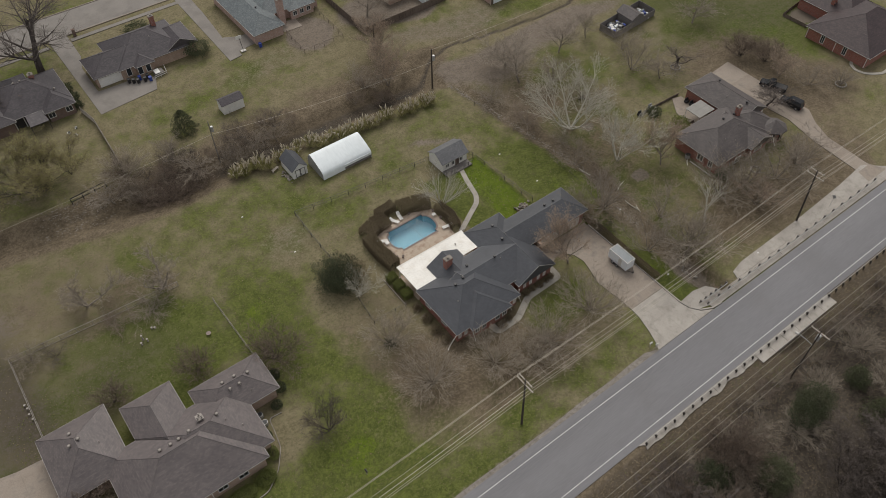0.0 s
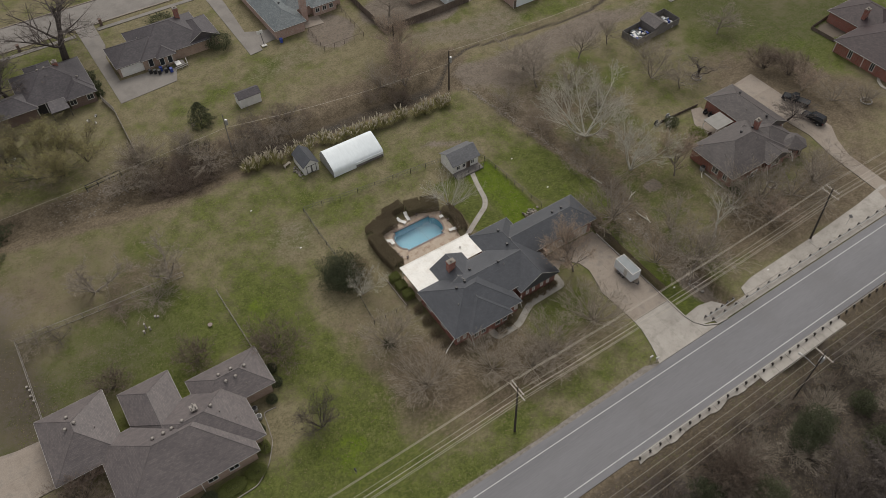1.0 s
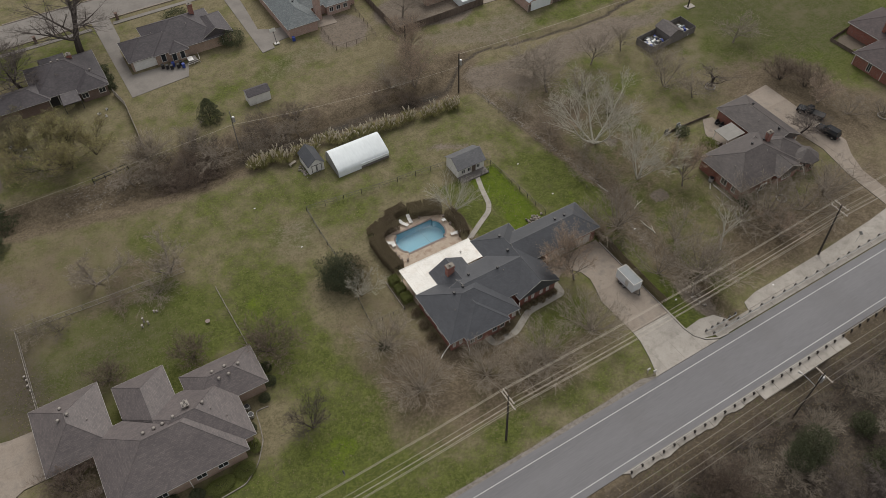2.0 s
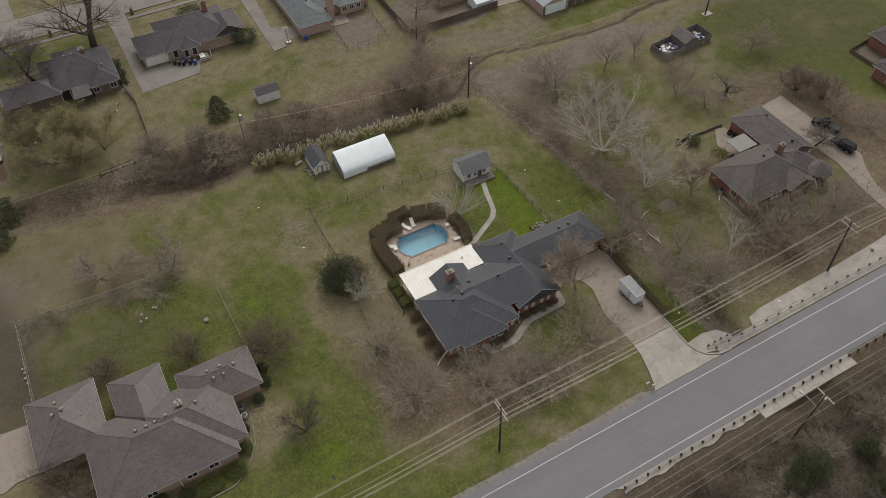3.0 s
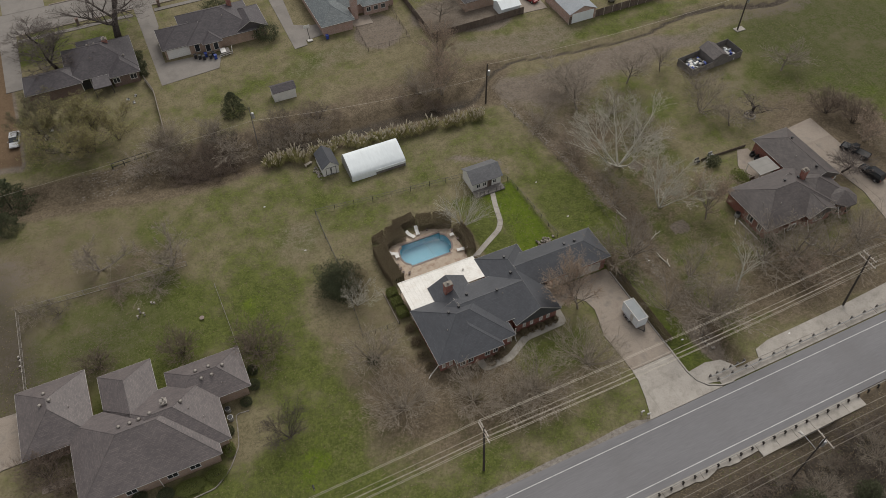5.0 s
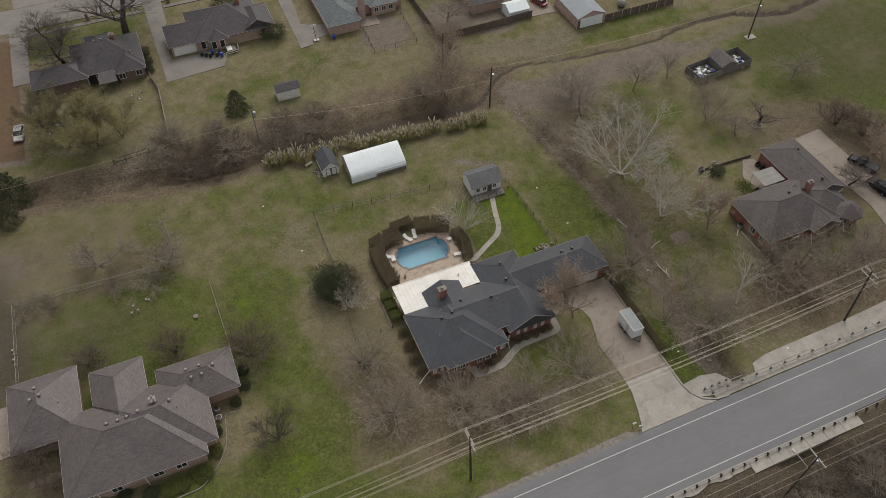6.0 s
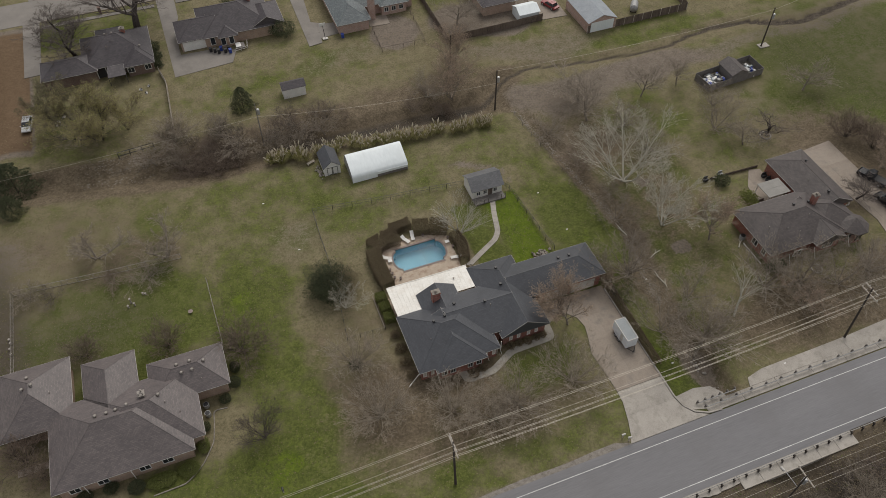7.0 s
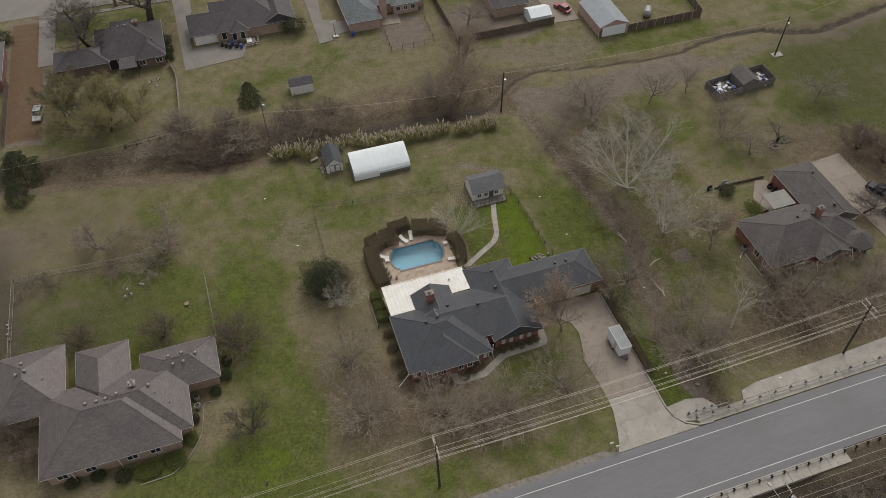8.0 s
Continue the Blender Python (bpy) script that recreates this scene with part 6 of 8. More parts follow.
wire_fence([(-70.6, 14.0), (-70.5, 31.4), (-55.0, 30.4), (-43.4, 29.8)], 1.2, 2.6, "pale steel fence round a green back yard", M_VENT, (1.0, 0.1), 4, 0.05, 0.035)
wire_fence([(25.6, 44.0), (26.8, 30.0), (28.2, 17.0), (27.0, 6.0)], 1.1, 4.0, "low wire fence on the property line", M_CHAIN, (1.0,), 2, 0.04, 0.012)
wire_fence([(7.6, 83.0), (7.1, 74.0), (17.2, 74.0), (18.0, 88.0)], 1.2, 2.4, "chain-link fence round a bare patch behind a house", M_FENCE_WOOD, (1.0,), 4, 0.05, 0.03)


def board_fence(line, height, label, panel=2.4, material=None, post_material=None):
    f = thing("board_fence", line[0][0], line[0][1], 0, label, "fence", "board fences")
    for (ax, ay), (bx, by) in zip(line, line[1:]):
        L = math.dist((ax, ay), (bx, by))
        n = max(1, round(L / panel))
        d = Vector((bx - ax, by - ay, 0)) / L
        s = Vector((-d.y, d.x, 0))
        for k in range(n):
            bm = bmesh.new()
            boards = 12
            for j in range(boards):
                u0 = L * (k + j / boards) / n
                p = Vector((ax, ay, 0)) + d * u0
                q = p + d * (L / n / boards * 0.94)
                hh = height + random.uniform(-0.03, 0.03)
                prism(bm, [tuple((p + s * 0.012).xy), tuple((p - s * 0.012).xy), tuple((q - s * 0.012).xy), tuple((q + s * 0.012).xy)], -0.05, hh)
            wpart("fence_panel", bm, material or M_FENCE_WOOD, f)
            p = Vector((ax, ay, 0)) + d * (L * k / n)
            bm = bmesh.new()
            box(bm, p.x - 0.05, p.y - 0.05 - 0.06, -0.1, p.x + 0.05, p.y + 0.05 - 0.06, height + 0.05)
            wpart("post", bm, post_material or material or M_FENCE_WOOD, f)
        bm = bmesh.new()
        for z in (0.4, height - 0.35):
            path_tube(bm, [Vector((ax, ay, z)) - s * 0.05, Vector((bx, by, z)) - s * 0.05], 0.05, 4)
        wpart("rail", bm, material or M_FENCE_WOOD, f)
    return f


board_fence([(22.2, 96.0), (21.9, 72.1), (33.0, 72.1), (45.7, 72.5)], 1.8, "tall brown board fence round a bare yard")
board_fence([(52.8, 64.0), (79.3, 64.3), (80.6, 74.0)], 1.9, "tall dark board fence with pale posts beside a shed", post_material=M_ARM)
board_fence([(-40.2, 84.4), (-39.2, 79.0), (-39.9, 61.6)], 1.5, "low weathered board fence along a yard", material=M_ARM)
board_fence([(-73.4, 88.0), (-73.5, 67.8)], 1.9, "tall red-brown board fence at the field's edge")

gate = thing("pipe_gate", -50.9, 59.5, land(-50.9, 59.5), "dark pipe gate frame among scrub", "gate")
for xx, yy in ((-50.9, 59.4), (-48.7, 59.6), (-46.4, 59.8), (-44.2, 60.0)):
    bm = bmesh.new()
    tube(bm, (xx, yy, -0.3), (xx, yy, 1.4), 0.08, 0.08, 6)
    wpart("post", bm, M_BLACK, gate)
for z in (1.35, 0.5):
    bm = bmesh.new()
    tube(bm, (-50.9, 59.4, z), (-44.2, 60.0, z), 0.07, 0.07, 6)
    wpart("bar", bm, M_BLACK, gate)

pen = thing("wooden_pen", 73.5, 39.0, 0, "grey board pen with a small shed inside, full of junk", "pen")
for (ax, ay), (bx, by) in (((66.2, 40.6), (66.6, 36.0)), ((66.6, 36.0), (80.7, 37.0)), ((80.7, 37.0), (80.6, 42.0)), ((80.6, 42.0), (66.2, 40.6))):
    n = max(1, round(math.dist((ax, ay), (bx, by)) / 2.3))
    for k in range(n):
        p, q = Vector((ax, ay)).lerp(Vector((bx, by)), k / n), Vector((ax, ay)).lerp(Vector((bx, by)), (k + 0.98) / n)
        d = (q - p).normalized()
        s = Vector((-d.y, d.x)) * 0.04
        for r in range(4):
            bm = bmesh.new()
            prism(bm, [tuple(p - s), tuple(q - s), tuple(q + s), tuple(p + s)], 0.03 + 0.42 * r, 0.43 + 0.42 * r)
            wpart("board", bm, M_DECK_WOOD, pen)
slab("pavement_pole_footing", [(86.2, 44.9), (88.6, 44.9), (88.6, 46.4), (86.2, 46.4)], -0.2, 0.12, M_CONC, "pale concrete footing of a utility pole", "footing")
gable_shed("pen_shed", "small brown shed with a grey-brown gable roof inside a pen", 72.4, 36.6, 76.2, 41.4, 2.2, 3.2, "y", M_SHINGLE_TAUPE, M_DECK_WOOD)
slab("pavement_pen_floor", [(66.7, 36.2), (72.3, 36.5), (72.3, 41.0), (66.4, 40.5)], -0.2, 0.03, M_GRAVEL, "dark muddy floor of a junk pen", "ground")
slab("pavement_pen_floor", [(76.3, 36.8), (80.6, 37.1), (80.5, 41.9), (76.3, 41.5)], -0.2, 0.03, M_GRAVEL, "dark muddy floor of a junk pen", "ground")
for k in range(84):
    xx = random.uniform(67.2, 71.6) if k < 50 else random.uniform(77.0, 80.0)
    yy = random.uniform(37.2, 40.4)
    s, w, hh = random.uniform(0.4, 1.3), random.uniform(0.3, 0.8), random.uniform(0.2, 0.9)
    bm = bmesh.new()
    box(bm, -s / 2, -w / 2, 0, s / 2, w / 2, hh, 0.04)
    ob = mesh_object("junk_box", bm, (M_TARP, M_SKIN, M_BLACK, M_RUST, M_WHITE)[k % 5] if k % 7 else M_BLUE)
    ob.matrix_basis = pose(xx, yy, 0.02, 0, 0, random.uniform(0, 90))
    tagged(ob, ("dull grey scrap in the pen", "blue-grey plastic tub in the pen", "black bin in the pen", "rusty metal scrap in the pen", "white scrap box in the pen")[k % 5], "junk", "junk in the pen")


# ---- vehicles ----
def vehicle(name, label, m, length, width, height, paint, kind):
    """A parked car: a lofted body, glass house, wheels and lamps. It faces +y."""
    car = thing(name, 0, 0, 0, label, "car")
    L, W, H = length / 2, width / 2, height
    belt = H * 0.56

    def loft(bm, sections):
        rings = []
        for y, zb, zt, w, wt in sections:
            rings.append([bm.verts.new(p) for p in ((-w, y, zb), (w, y, zb), (w * 1.0, y, (zb + zt) / 2), (wt, y, zt), (-wt, y, zt), (-w * 1.0, y, (zb + zt) / 2))])
        for a, b in zip(rings, rings[1:]):
            for k in range(6):
                bm.faces.new((a[k], a[(k + 1) % 6], b[(k + 1) % 6], b[k]))
        bm.faces.new(rings[0][::-1])
        bm.faces.new(rings[-1])
        bmesh.ops.recalc_face_normals(bm, faces=bm.faces)

    bm = bmesh.new()
    if kind == "pickup":
        secs = [(-L, 0.45, belt * 0.95, W * 0.94, W * 0.9), (-L + 0.1, 0.32, belt, W, W * 0.95), (-L * 0.08, 0.3, belt, W, W * 0.95), (L * 0.42, 0.3, belt, W, W * 0.93), (L * 0.9, 0.32, belt * 0.92, W, W * 0.88), (L, 0.42, belt * 0.78, W * 0.9, W * 0.8)]
    else:
        secs = [(-L, 0.45, belt * 0.95, W * 0.92, W * 0.86), (-L + 0.15, 0.3, belt, W, W * 0.93), (L * 0.4, 0.28, belt, W, W * 0.93), (L * 0.88, 0.3, belt * 0.9, W, W * 0.86), (L, 0.4, belt * 0.75, W * 0.88, W * 0.78)]
    loft(bm, secs)
    body = part("body", bm, paint, car)
    bm = bmesh.new()
    if kind == "pickup":
        cab = [(-L * 0.12, belt - 0.02, belt + 0.02, W * 0.92, W * 0.9), (-L * 0.06, belt - 0.02, H, W * 0.92, W * 0.74), (L * 0.26, belt - 0.02, H, W * 0.92, W * 0.74), (L * 0.5, belt - 0.02, belt + 0.03, W * 0.92, W * 0.86)]
    else:
        back = -L * 0.96 if kind == "suv" else -L * 0.72
        cab = [(back, belt - 0.02, belt + 0.02, W * 0.92, W * 0.88), (back + 0.28, belt - 0.02, H, W * 0.92, W * 0.74), (L * 0.16, belt - 0.02, H, W * 0.92, W * 0.74), (L * 0.46, belt - 0.02, belt + 0.03, W * 0.92, W * 0.86)]
    loft(bm, cab)
    part("glass_house", bm, M_GLASS, car, "dark tinted windows")
    bm = bmesh.new()
    y0, y1 = cab[1][0], cab[2][0]
    box(bm, -W * 0.76, y0 - 0.02, H - 0.03, W * 0.76, y1 + 0.02, H + 0.035)
    for yy in (y0, (y0 + y1) / 2, y1):
        for sx in (-1, 1):
            tube(bm, (sx * W * 0.93, yy, belt), (sx * W * 0.755, yy, H), 0.045, 0.045, 4)
    part("roof_panel", bm, paint, car)
    if kind == "pickup":
        bm = bmesh.new()
        box(bm, -W * 0.8, -L + 0.12, belt, W * 0.8, -L * 0.14, belt + 0.03)
        part("bed_cover", bm, M_BLACK, car, "dark pickup bed")
    for sx in (-1, 1):
        for yy in (-L * 0.62, L * 0.64):
            bm = bmesh.new()
            tube(bm, (sx * (W - 0.2), yy, 0.34), (sx * (W + 0.015), yy, 0.34), 0.34, 0.34, 14)
            wheel = part("wheel", bm, M_RUBBER, car)
            bm = bmesh.new()
            tube(bm, (sx * (W + 0.015), yy, 0.34), (sx * (W + 0.03), yy, 0.34), 0.2, 0.18, 10)
            part("rim", bm, M_GALV, wheel)
        bm = bmesh.new()
        box(bm, sx * W * 0.7 - 0.18, L - 0.1, belt * 0.6, sx * W * 0.7 + 0.18, L + 0.01, belt * 0.78)
        part("headlight", bm, M_LAMP_CLEAR, car)
        bm = bmesh.new()
        box(bm, sx * W * 0.8 - 0.1, -L - 0.01, belt * 0.7, sx * W * 0.8 + 0.1, -L + 0.08, belt * 0.95)
        part("tail_light", bm, M_LAMP_RED, car)
        bm = bmesh.new()
        box(bm, sx * (W + 0.1) - 0.1, L * 0.36, belt, sx * (W + 0.1) + 0.1, L * 0.42, belt + 0.16)
        part("mirror", bm, paint, car)
    car.matrix_basis = m
    return car


vehicle("pickup_truck", "black pickup truck parked on the concrete drive", pose(80.2, 2.7, 0.05, 0, 0, 20), 5.6, 1.95, 1.85, M_CAR_BLACK, "pickup")
vehicle("suv", "black sport utility car with roof rails on the drive", pose(78.4, -3.2, 0.05, 0, 0, 8), 4.8, 1.9, 1.8, M_CAR_BLACK, "suv")
vehicle("parked_car", "silver car parked on bare ground beside trees", pose(-67.1, 75.6, 0.0, 0, 0, 172), 4.7, 1.85, 1.5, M_CAR_SILVER, "sedan")
vehicle("parked_car", "dark red car parked on a concrete yard", pose(49.8, 77.0, 0.06, 0, 0, 20), 4.7, 1.85, 1.45, M_CAR_RED, "sedan")

# enclosed cargo trailer
tra = thing("cargo_trailer", 19.25, -11.7, 0.05, "white enclosed cargo trailer with a grey roof on the driveway", "trailer")
bm = bmesh.new()
box(bm, -0.95, -2.1, 0.45, 0.95, 2.1, 2.42, 0.06)
trb = part("body", bm, surface("trailer_skin", [(0.62, 0.65, 0.68), (0.72, 0.75, 0.77)], 0.8, 0.45, 0.05, 8.0), tra, "white trailer box")
bm = bmesh.new()
box(bm, -0.84, -1.98, 2.43, 0.84, 1.98, 2.47)
part("roof_panel", bm, M_SKIN, tra, "blue-grey roof skin")
bm = bmesh.new()
for q in ((-0.95, -2.1, -0.85, 2.1), (0.85, -2.1, 0.95, 2.1), (-0.85, -2.1, 0.85, -2.0), (-0.85, 2.0, 0.85, 2.1)):
    box(bm, q[0], q[1], 2.42, q[2], q[3], 2.5)
part("roof_rail", bm, M_TRIM, tra)
bm = bmesh.new()
box(bm, -0.98, -0.9, 0.7, -0.955, -0.2, 2.2)
part("side_door", bm, M_TRIM, tra)
for sx in (-1, 1):
    for yy in (-0.2, 0.75):
        bm = bmesh.new()
        tube(bm, (sx * 0.96, yy, 0.36), (sx * 1.16, yy, 0.36), 0.36, 0.36, 14)
        w = part("wheel", bm, M_RUBBER, tra)
        bm = bmesh.new()
        tube(bm, (sx * 1.165, yy, 0.36), (sx * 1.18, yy, 0.36), 0.19, 0.17, 10)
        part("rim", bm, M_GALV, w)
    bm = bmesh.new()
    box(bm, min(sx * 0.95, sx * 1.2), -0.65, 0.72, max(sx * 0.95, sx * 1.2), 1.2, 0.78)
    part("mudguard", bm, M_GALV, tra)
bm = bmesh.new()
tube(bm, (-0.7, -2.1, 0.42), (0, -3.1, 0.42), 0.05, 0.05, 5)
tube(bm, (0.7, -2.1, 0.42), (0, -3.1, 0.42), 0.05, 0.05, 5)
tube(bm, (0, -2.9, 0.0), (0, -2.9, 0.7), 0.04, 0.04, 5)
part("hitch", bm, M_BLACK, tra, "black towing hitch")


# ---- trees ----
def branch_mesh(name, segs, sides, material, parent, label=""):
    """Tapered twigs and limbs as one mesh: segs of (p, q, r0, r1)."""
    P = np.array([s[0] for s in segs])
    Q = np.array([s[1] for s in segs])
    r0 = np.array([s[2] for s in segs])[:, None]
    r1 = np.array([s[3] for s in segs])[:, None]
    d = Q - P
    d /= np.linalg.norm(d, axis=1, keepdims=True) + 1e-9
    ref = np.where(np.abs(d[:, 2:3]) > 0.9, np.array([[1.0, 0, 0]]), np.array([[0, 0, 1.0]]))
    u = np.cross(d, ref)
    u /= np.linalg.norm(u, axis=1, keepdims=True) + 1e-9
    v = np.cross(d, u)
    rings = []
    for C, r in ((P, r0), (Q, r1)):
        for k in range(sides):
            a = k * math.tau / sides
            rings.append(C + (u * math.cos(a) + v * math.sin(a)) * r)
    n = len(segs)
    verts = np.stack(rings, 1).reshape(-1, 3)
    base = np.arange(n)[:, None] * (2 * sides)
    quads = []
    for k in range(sides):
        j = (k + 1) % sides
        quads.append(base + np.array([[k, j, sides + j, sides + k]]))
    faces = np.stack(quads, 1).reshape(-1, 4)
    me = bpy.data.meshes.new(name)
    me.from_pydata(verts.tolist(), [], faces.tolist())
    me.materials.append(material)
    ob = new(name, me)
    ob.parent = parent
    if label:
        ob["label"] = label
    return ob


def grow(rng, h, spread, trunk_r, stems, counts, crook=0.0):
    """A bare crown: limbs bear branches, branches bear twigs; counts are the children at each order."""
    orders = [[] for _ in range(len(counts) + 1)]

    def go(p, d, length, r, level):
        n = (5, 4, 3, 2, 1)[min(level, 4)]
        nodes = [p]
        for k in range(n):
            d = d + np.array([rng.gauss(0, 0.06), rng.gauss(0, 0.06), rng.gauss(0.06, 0.04)]) * (1.0 + crook)
            d /= np.linalg.norm(d)
            q = nodes[-1] + d * length / n
            orders[level].append((nodes[-1], q, r * (1 - 0.7 * k / n), r * (1 - 0.7 * (k + 1) / n)))
            nodes.append(q)
        if level == len(counts):
            return
        for c in range(counts[level]):
            u = ((0.22 if spread < 0.7 or spread > 1.3 else 0.30) if level == 0 else 0.18) + 0.82 * (c + rng.random()) / counts[level] * (0.85 if level == 0 else 0.98)
            u = min(u, 0.999)
            k = int(u * n)
            at = nodes[k] + (nodes[k + 1] - nodes[k]) * (u * n - k)
            ax = nodes[k + 1] - nodes[k]
            ax = ax / np.linalg.norm(ax)
            rnd = np.array([rng.gauss(0, 1), rng.gauss(0, 1), rng.gauss(0.25, 0.7)])
            rnd -= ax * rnd.dot(ax)
            rnd /= np.linalg.norm(rnd) + 1e-9
            ang = rng.uniform(0.40, 0.85) * spread
            nd = ax * math.cos(ang) + rnd * math.sin(ang)
            size = (0.85 if spread < 0.7 or spread > 1.3 else 0.62, 0.58, 0.52, 0.55)[min(level, 3)] * rng.uniform(0.7, 1.15) * (1.1 - 0.45 * u)
            go(at, nd / np.linalg.norm(nd), length * size, max(0.008, r * (1 - 0.7 * u) * 0.55), level + 1)

    for s in range(stems):
        a = s * math.tau / stems + rng.uniform(-0.4, 0.4)
        lean = rng.uniform(0.0, 0.10) if stems == 1 else rng.uniform(0.15, 1.0) * spread
        d = np.array([math.cos(a) * lean, math.sin(a) * lean, 1.0])
        go(np.array([0.06 * math.cos(a), 0.06 * math.sin(a), -0.1]), d / np.linalg.norm(d), h * 0.75, trunk_r, 0)
    top = np.percentile([s[1][2] for o in orders for s in o], 99)
    k = h / top
    return [[(p * k, q * k, a, b) for p, q, a, b in o] for o in orders]


def ribbon_mesh(name, segs, rng, material, parent, thin=0.01):
    """Fine twigs, each a narrow blade of its own."""
    P, Q = np.array([s[0] for s in segs]), np.array([s[1] for s in segs])
    w = np.array([max(thin, s[2]) for s in segs])[:, None]
    d = Q - P
    ref = np.array([[rng.gauss(0, 1), rng.gauss(0, 1), rng.gauss(0, 1)] for _ in segs])
    u = np.cross(d, ref)
    u /= np.linalg.norm(u, axis=1, keepdims=True) + 1e-9
    verts = np.stack([P - u * w, P + u * w, Q + u * w * 0.5, Q - u * w * 0.5], 1).reshape(-1, 3)
    faces = np.arange(len(segs) * 4).reshape(-1, 4)
    me = bpy.data.meshes.new(name)
    me.from_pydata(verts.tolist(), [], faces.tolist())
    me.materials.append(material)
    ob = new(name, me)
    ob.parent = parent
    return ob


def bare_tree(seed, h, spread, trunk_r, stems, counts, bark, twig, leaves=None, leaf_n=0):
    rng = random.Random(seed)
    orders = grow(rng, h, spread, trunk_r, stems, counts, 2.6 if spread > 1.3 else 0.0)
    t = thing("tree", 0, 0, 0, "bare winter tree", "tree")
    split = max(1, len(orders) - 2)
    branch_mesh("trunk", [s for o in orders[:split] for s in o], 5, bark, t)
    twigs = [s for o in orders[split:] for s in o]
    ribbon_mesh("crown", twigs, rng, twig, t, 0.012 if twig in (M_TWIG_PALE, M_TWIG_FAN) else 0.010)
    if leaves:
        tips = [s[1] for s in twigs]
        verts, faces = [], []
        for _ in range(leaf_n):
            c = tips[rng.randrange(len(tips))] + np.array([rng.gauss(0, 0.12) for _ in range(3)])
            leaf_quad(verts, faces, c, rng, 0.05 if leaf_n < 9000 else 0.06)
        me = bpy.data.meshes.new("leaves")
        me.from_pydata(verts, [], faces)
        me.materials.append(leaves)
        ob = new("leaves", me)
        ob.parent = t
    return t


def leaf_quad(verts, faces, c, rng, size):
    a = Vector((rng.gauss(0, 1), rng.gauss(0, 1), rng.gauss(0, 1))).normalized()
    b = a.orthogonal().normalized()
    w = a.cross(b)
    n = len(verts)
    s = size * rng.uniform(0.6, 1.3)
    verts += [tuple(Vector(c) + b * s), tuple(Vector(c) + w * s * 0.6 + a * s * 0.3), tuple(Vector(c) - b * s), tuple(Vector(c) - w * s * 0.6 + a * s * 0.3)]
    faces.append((n, n + 1, n + 2, n + 3))


def leaf_mass(name, material, parent, sampler, count, size, seed, label=""):
    rng = random.Random(seed)
    verts, faces = [], []
    for _ in range(count):
        leaf_quad(verts, faces, sampler(rng), rng, size)
    me = bpy.data.meshes.new(name)
    me.from_pydata(verts, [], faces)
    me.materials.append(material)
    ob = new(name, me)
    ob.parent = parent
    if label:
        ob["label"] = label
    return ob


def lump(rx, ry, rz, cz, seed, shell=0.35, wild=1.0):
    """Points in the outer part of an uneven mound."""
    def sample(rng):
        while True:
            d = Vector((rng.gauss(0, 1), rng.gauss(0, 1), rng.gauss(0, 1))).normalized()
            k = 1 + 0.42 * wild * noise.noise(d * 2.1 + Vector((seed, 0, 0))) + 0.26 * wild * noise.noise(d * 5.0 + Vector((seed, 3, 0)))
            r = k * (1 - shell * rng.random() ** 1.5)
            p = Vector((d.x * rx * r, d.y * ry * r, cz + d.z * rz * r))
            if p.z > 0.03:
                return p
    return sample


def evergreen(seed, r, h, material, count, label, name="tree", category="tree", size=0.10):
    t = thing(name, 0, 0, 0, label, category)
    bm = bmesh.new()
    tube(bm, (0, 0, -0.2), (0.1, 0.05, h * 0.75), 0.16 * r / 2, 0.05, 7)
    for k in range(9):
        a = k * 2.4 + seed
        z = h * (0.2 + 0.06 * k)
        tube(bm, (0.03, 0.02, z), (math.cos(a) * r * 0.7, math.sin(a) * r * 0.7, z + h * 0.15), 0.05, 0.02, 4)
    part("trunk", bm, M_BARK_DARK, t)
    leaf_mass("crown", material, t, lump(r, r, h * 0.52, h * 0.5, seed, 0.75), count, size, seed)
    return t


def conifer(seed, r, h, material, count, label):
    t = thing("tree", 0, 0, 0, label, "tree")
    bm = bmesh.new()
    tube(bm, (0, 0, -0.2), (0, 0, h * 0.95), 0.16, 0.03, 7)
    part("trunk", bm, M_BARK_DARK, t)

    def sample(rng):
        z = h * (0.04 + 0.96 * rng.random() ** 1.4)
        a = rng.uniform(0, math.tau)
        rim = r * (1 - z / h) ** 0.55 * (1 + 0.22 * math.sin(a * 5 + z * 1.7 + seed) + 0.15 * math.sin(a * 9 + z * 4))
        q = rim * (1 - 0.5 * rng.random() ** 2)
        return Vector((q * math.cos(a), q * math.sin(a), z - 0.1 * q))

    leaf_mass("crown", material, t, sample, count, 0.17, seed)
    return t


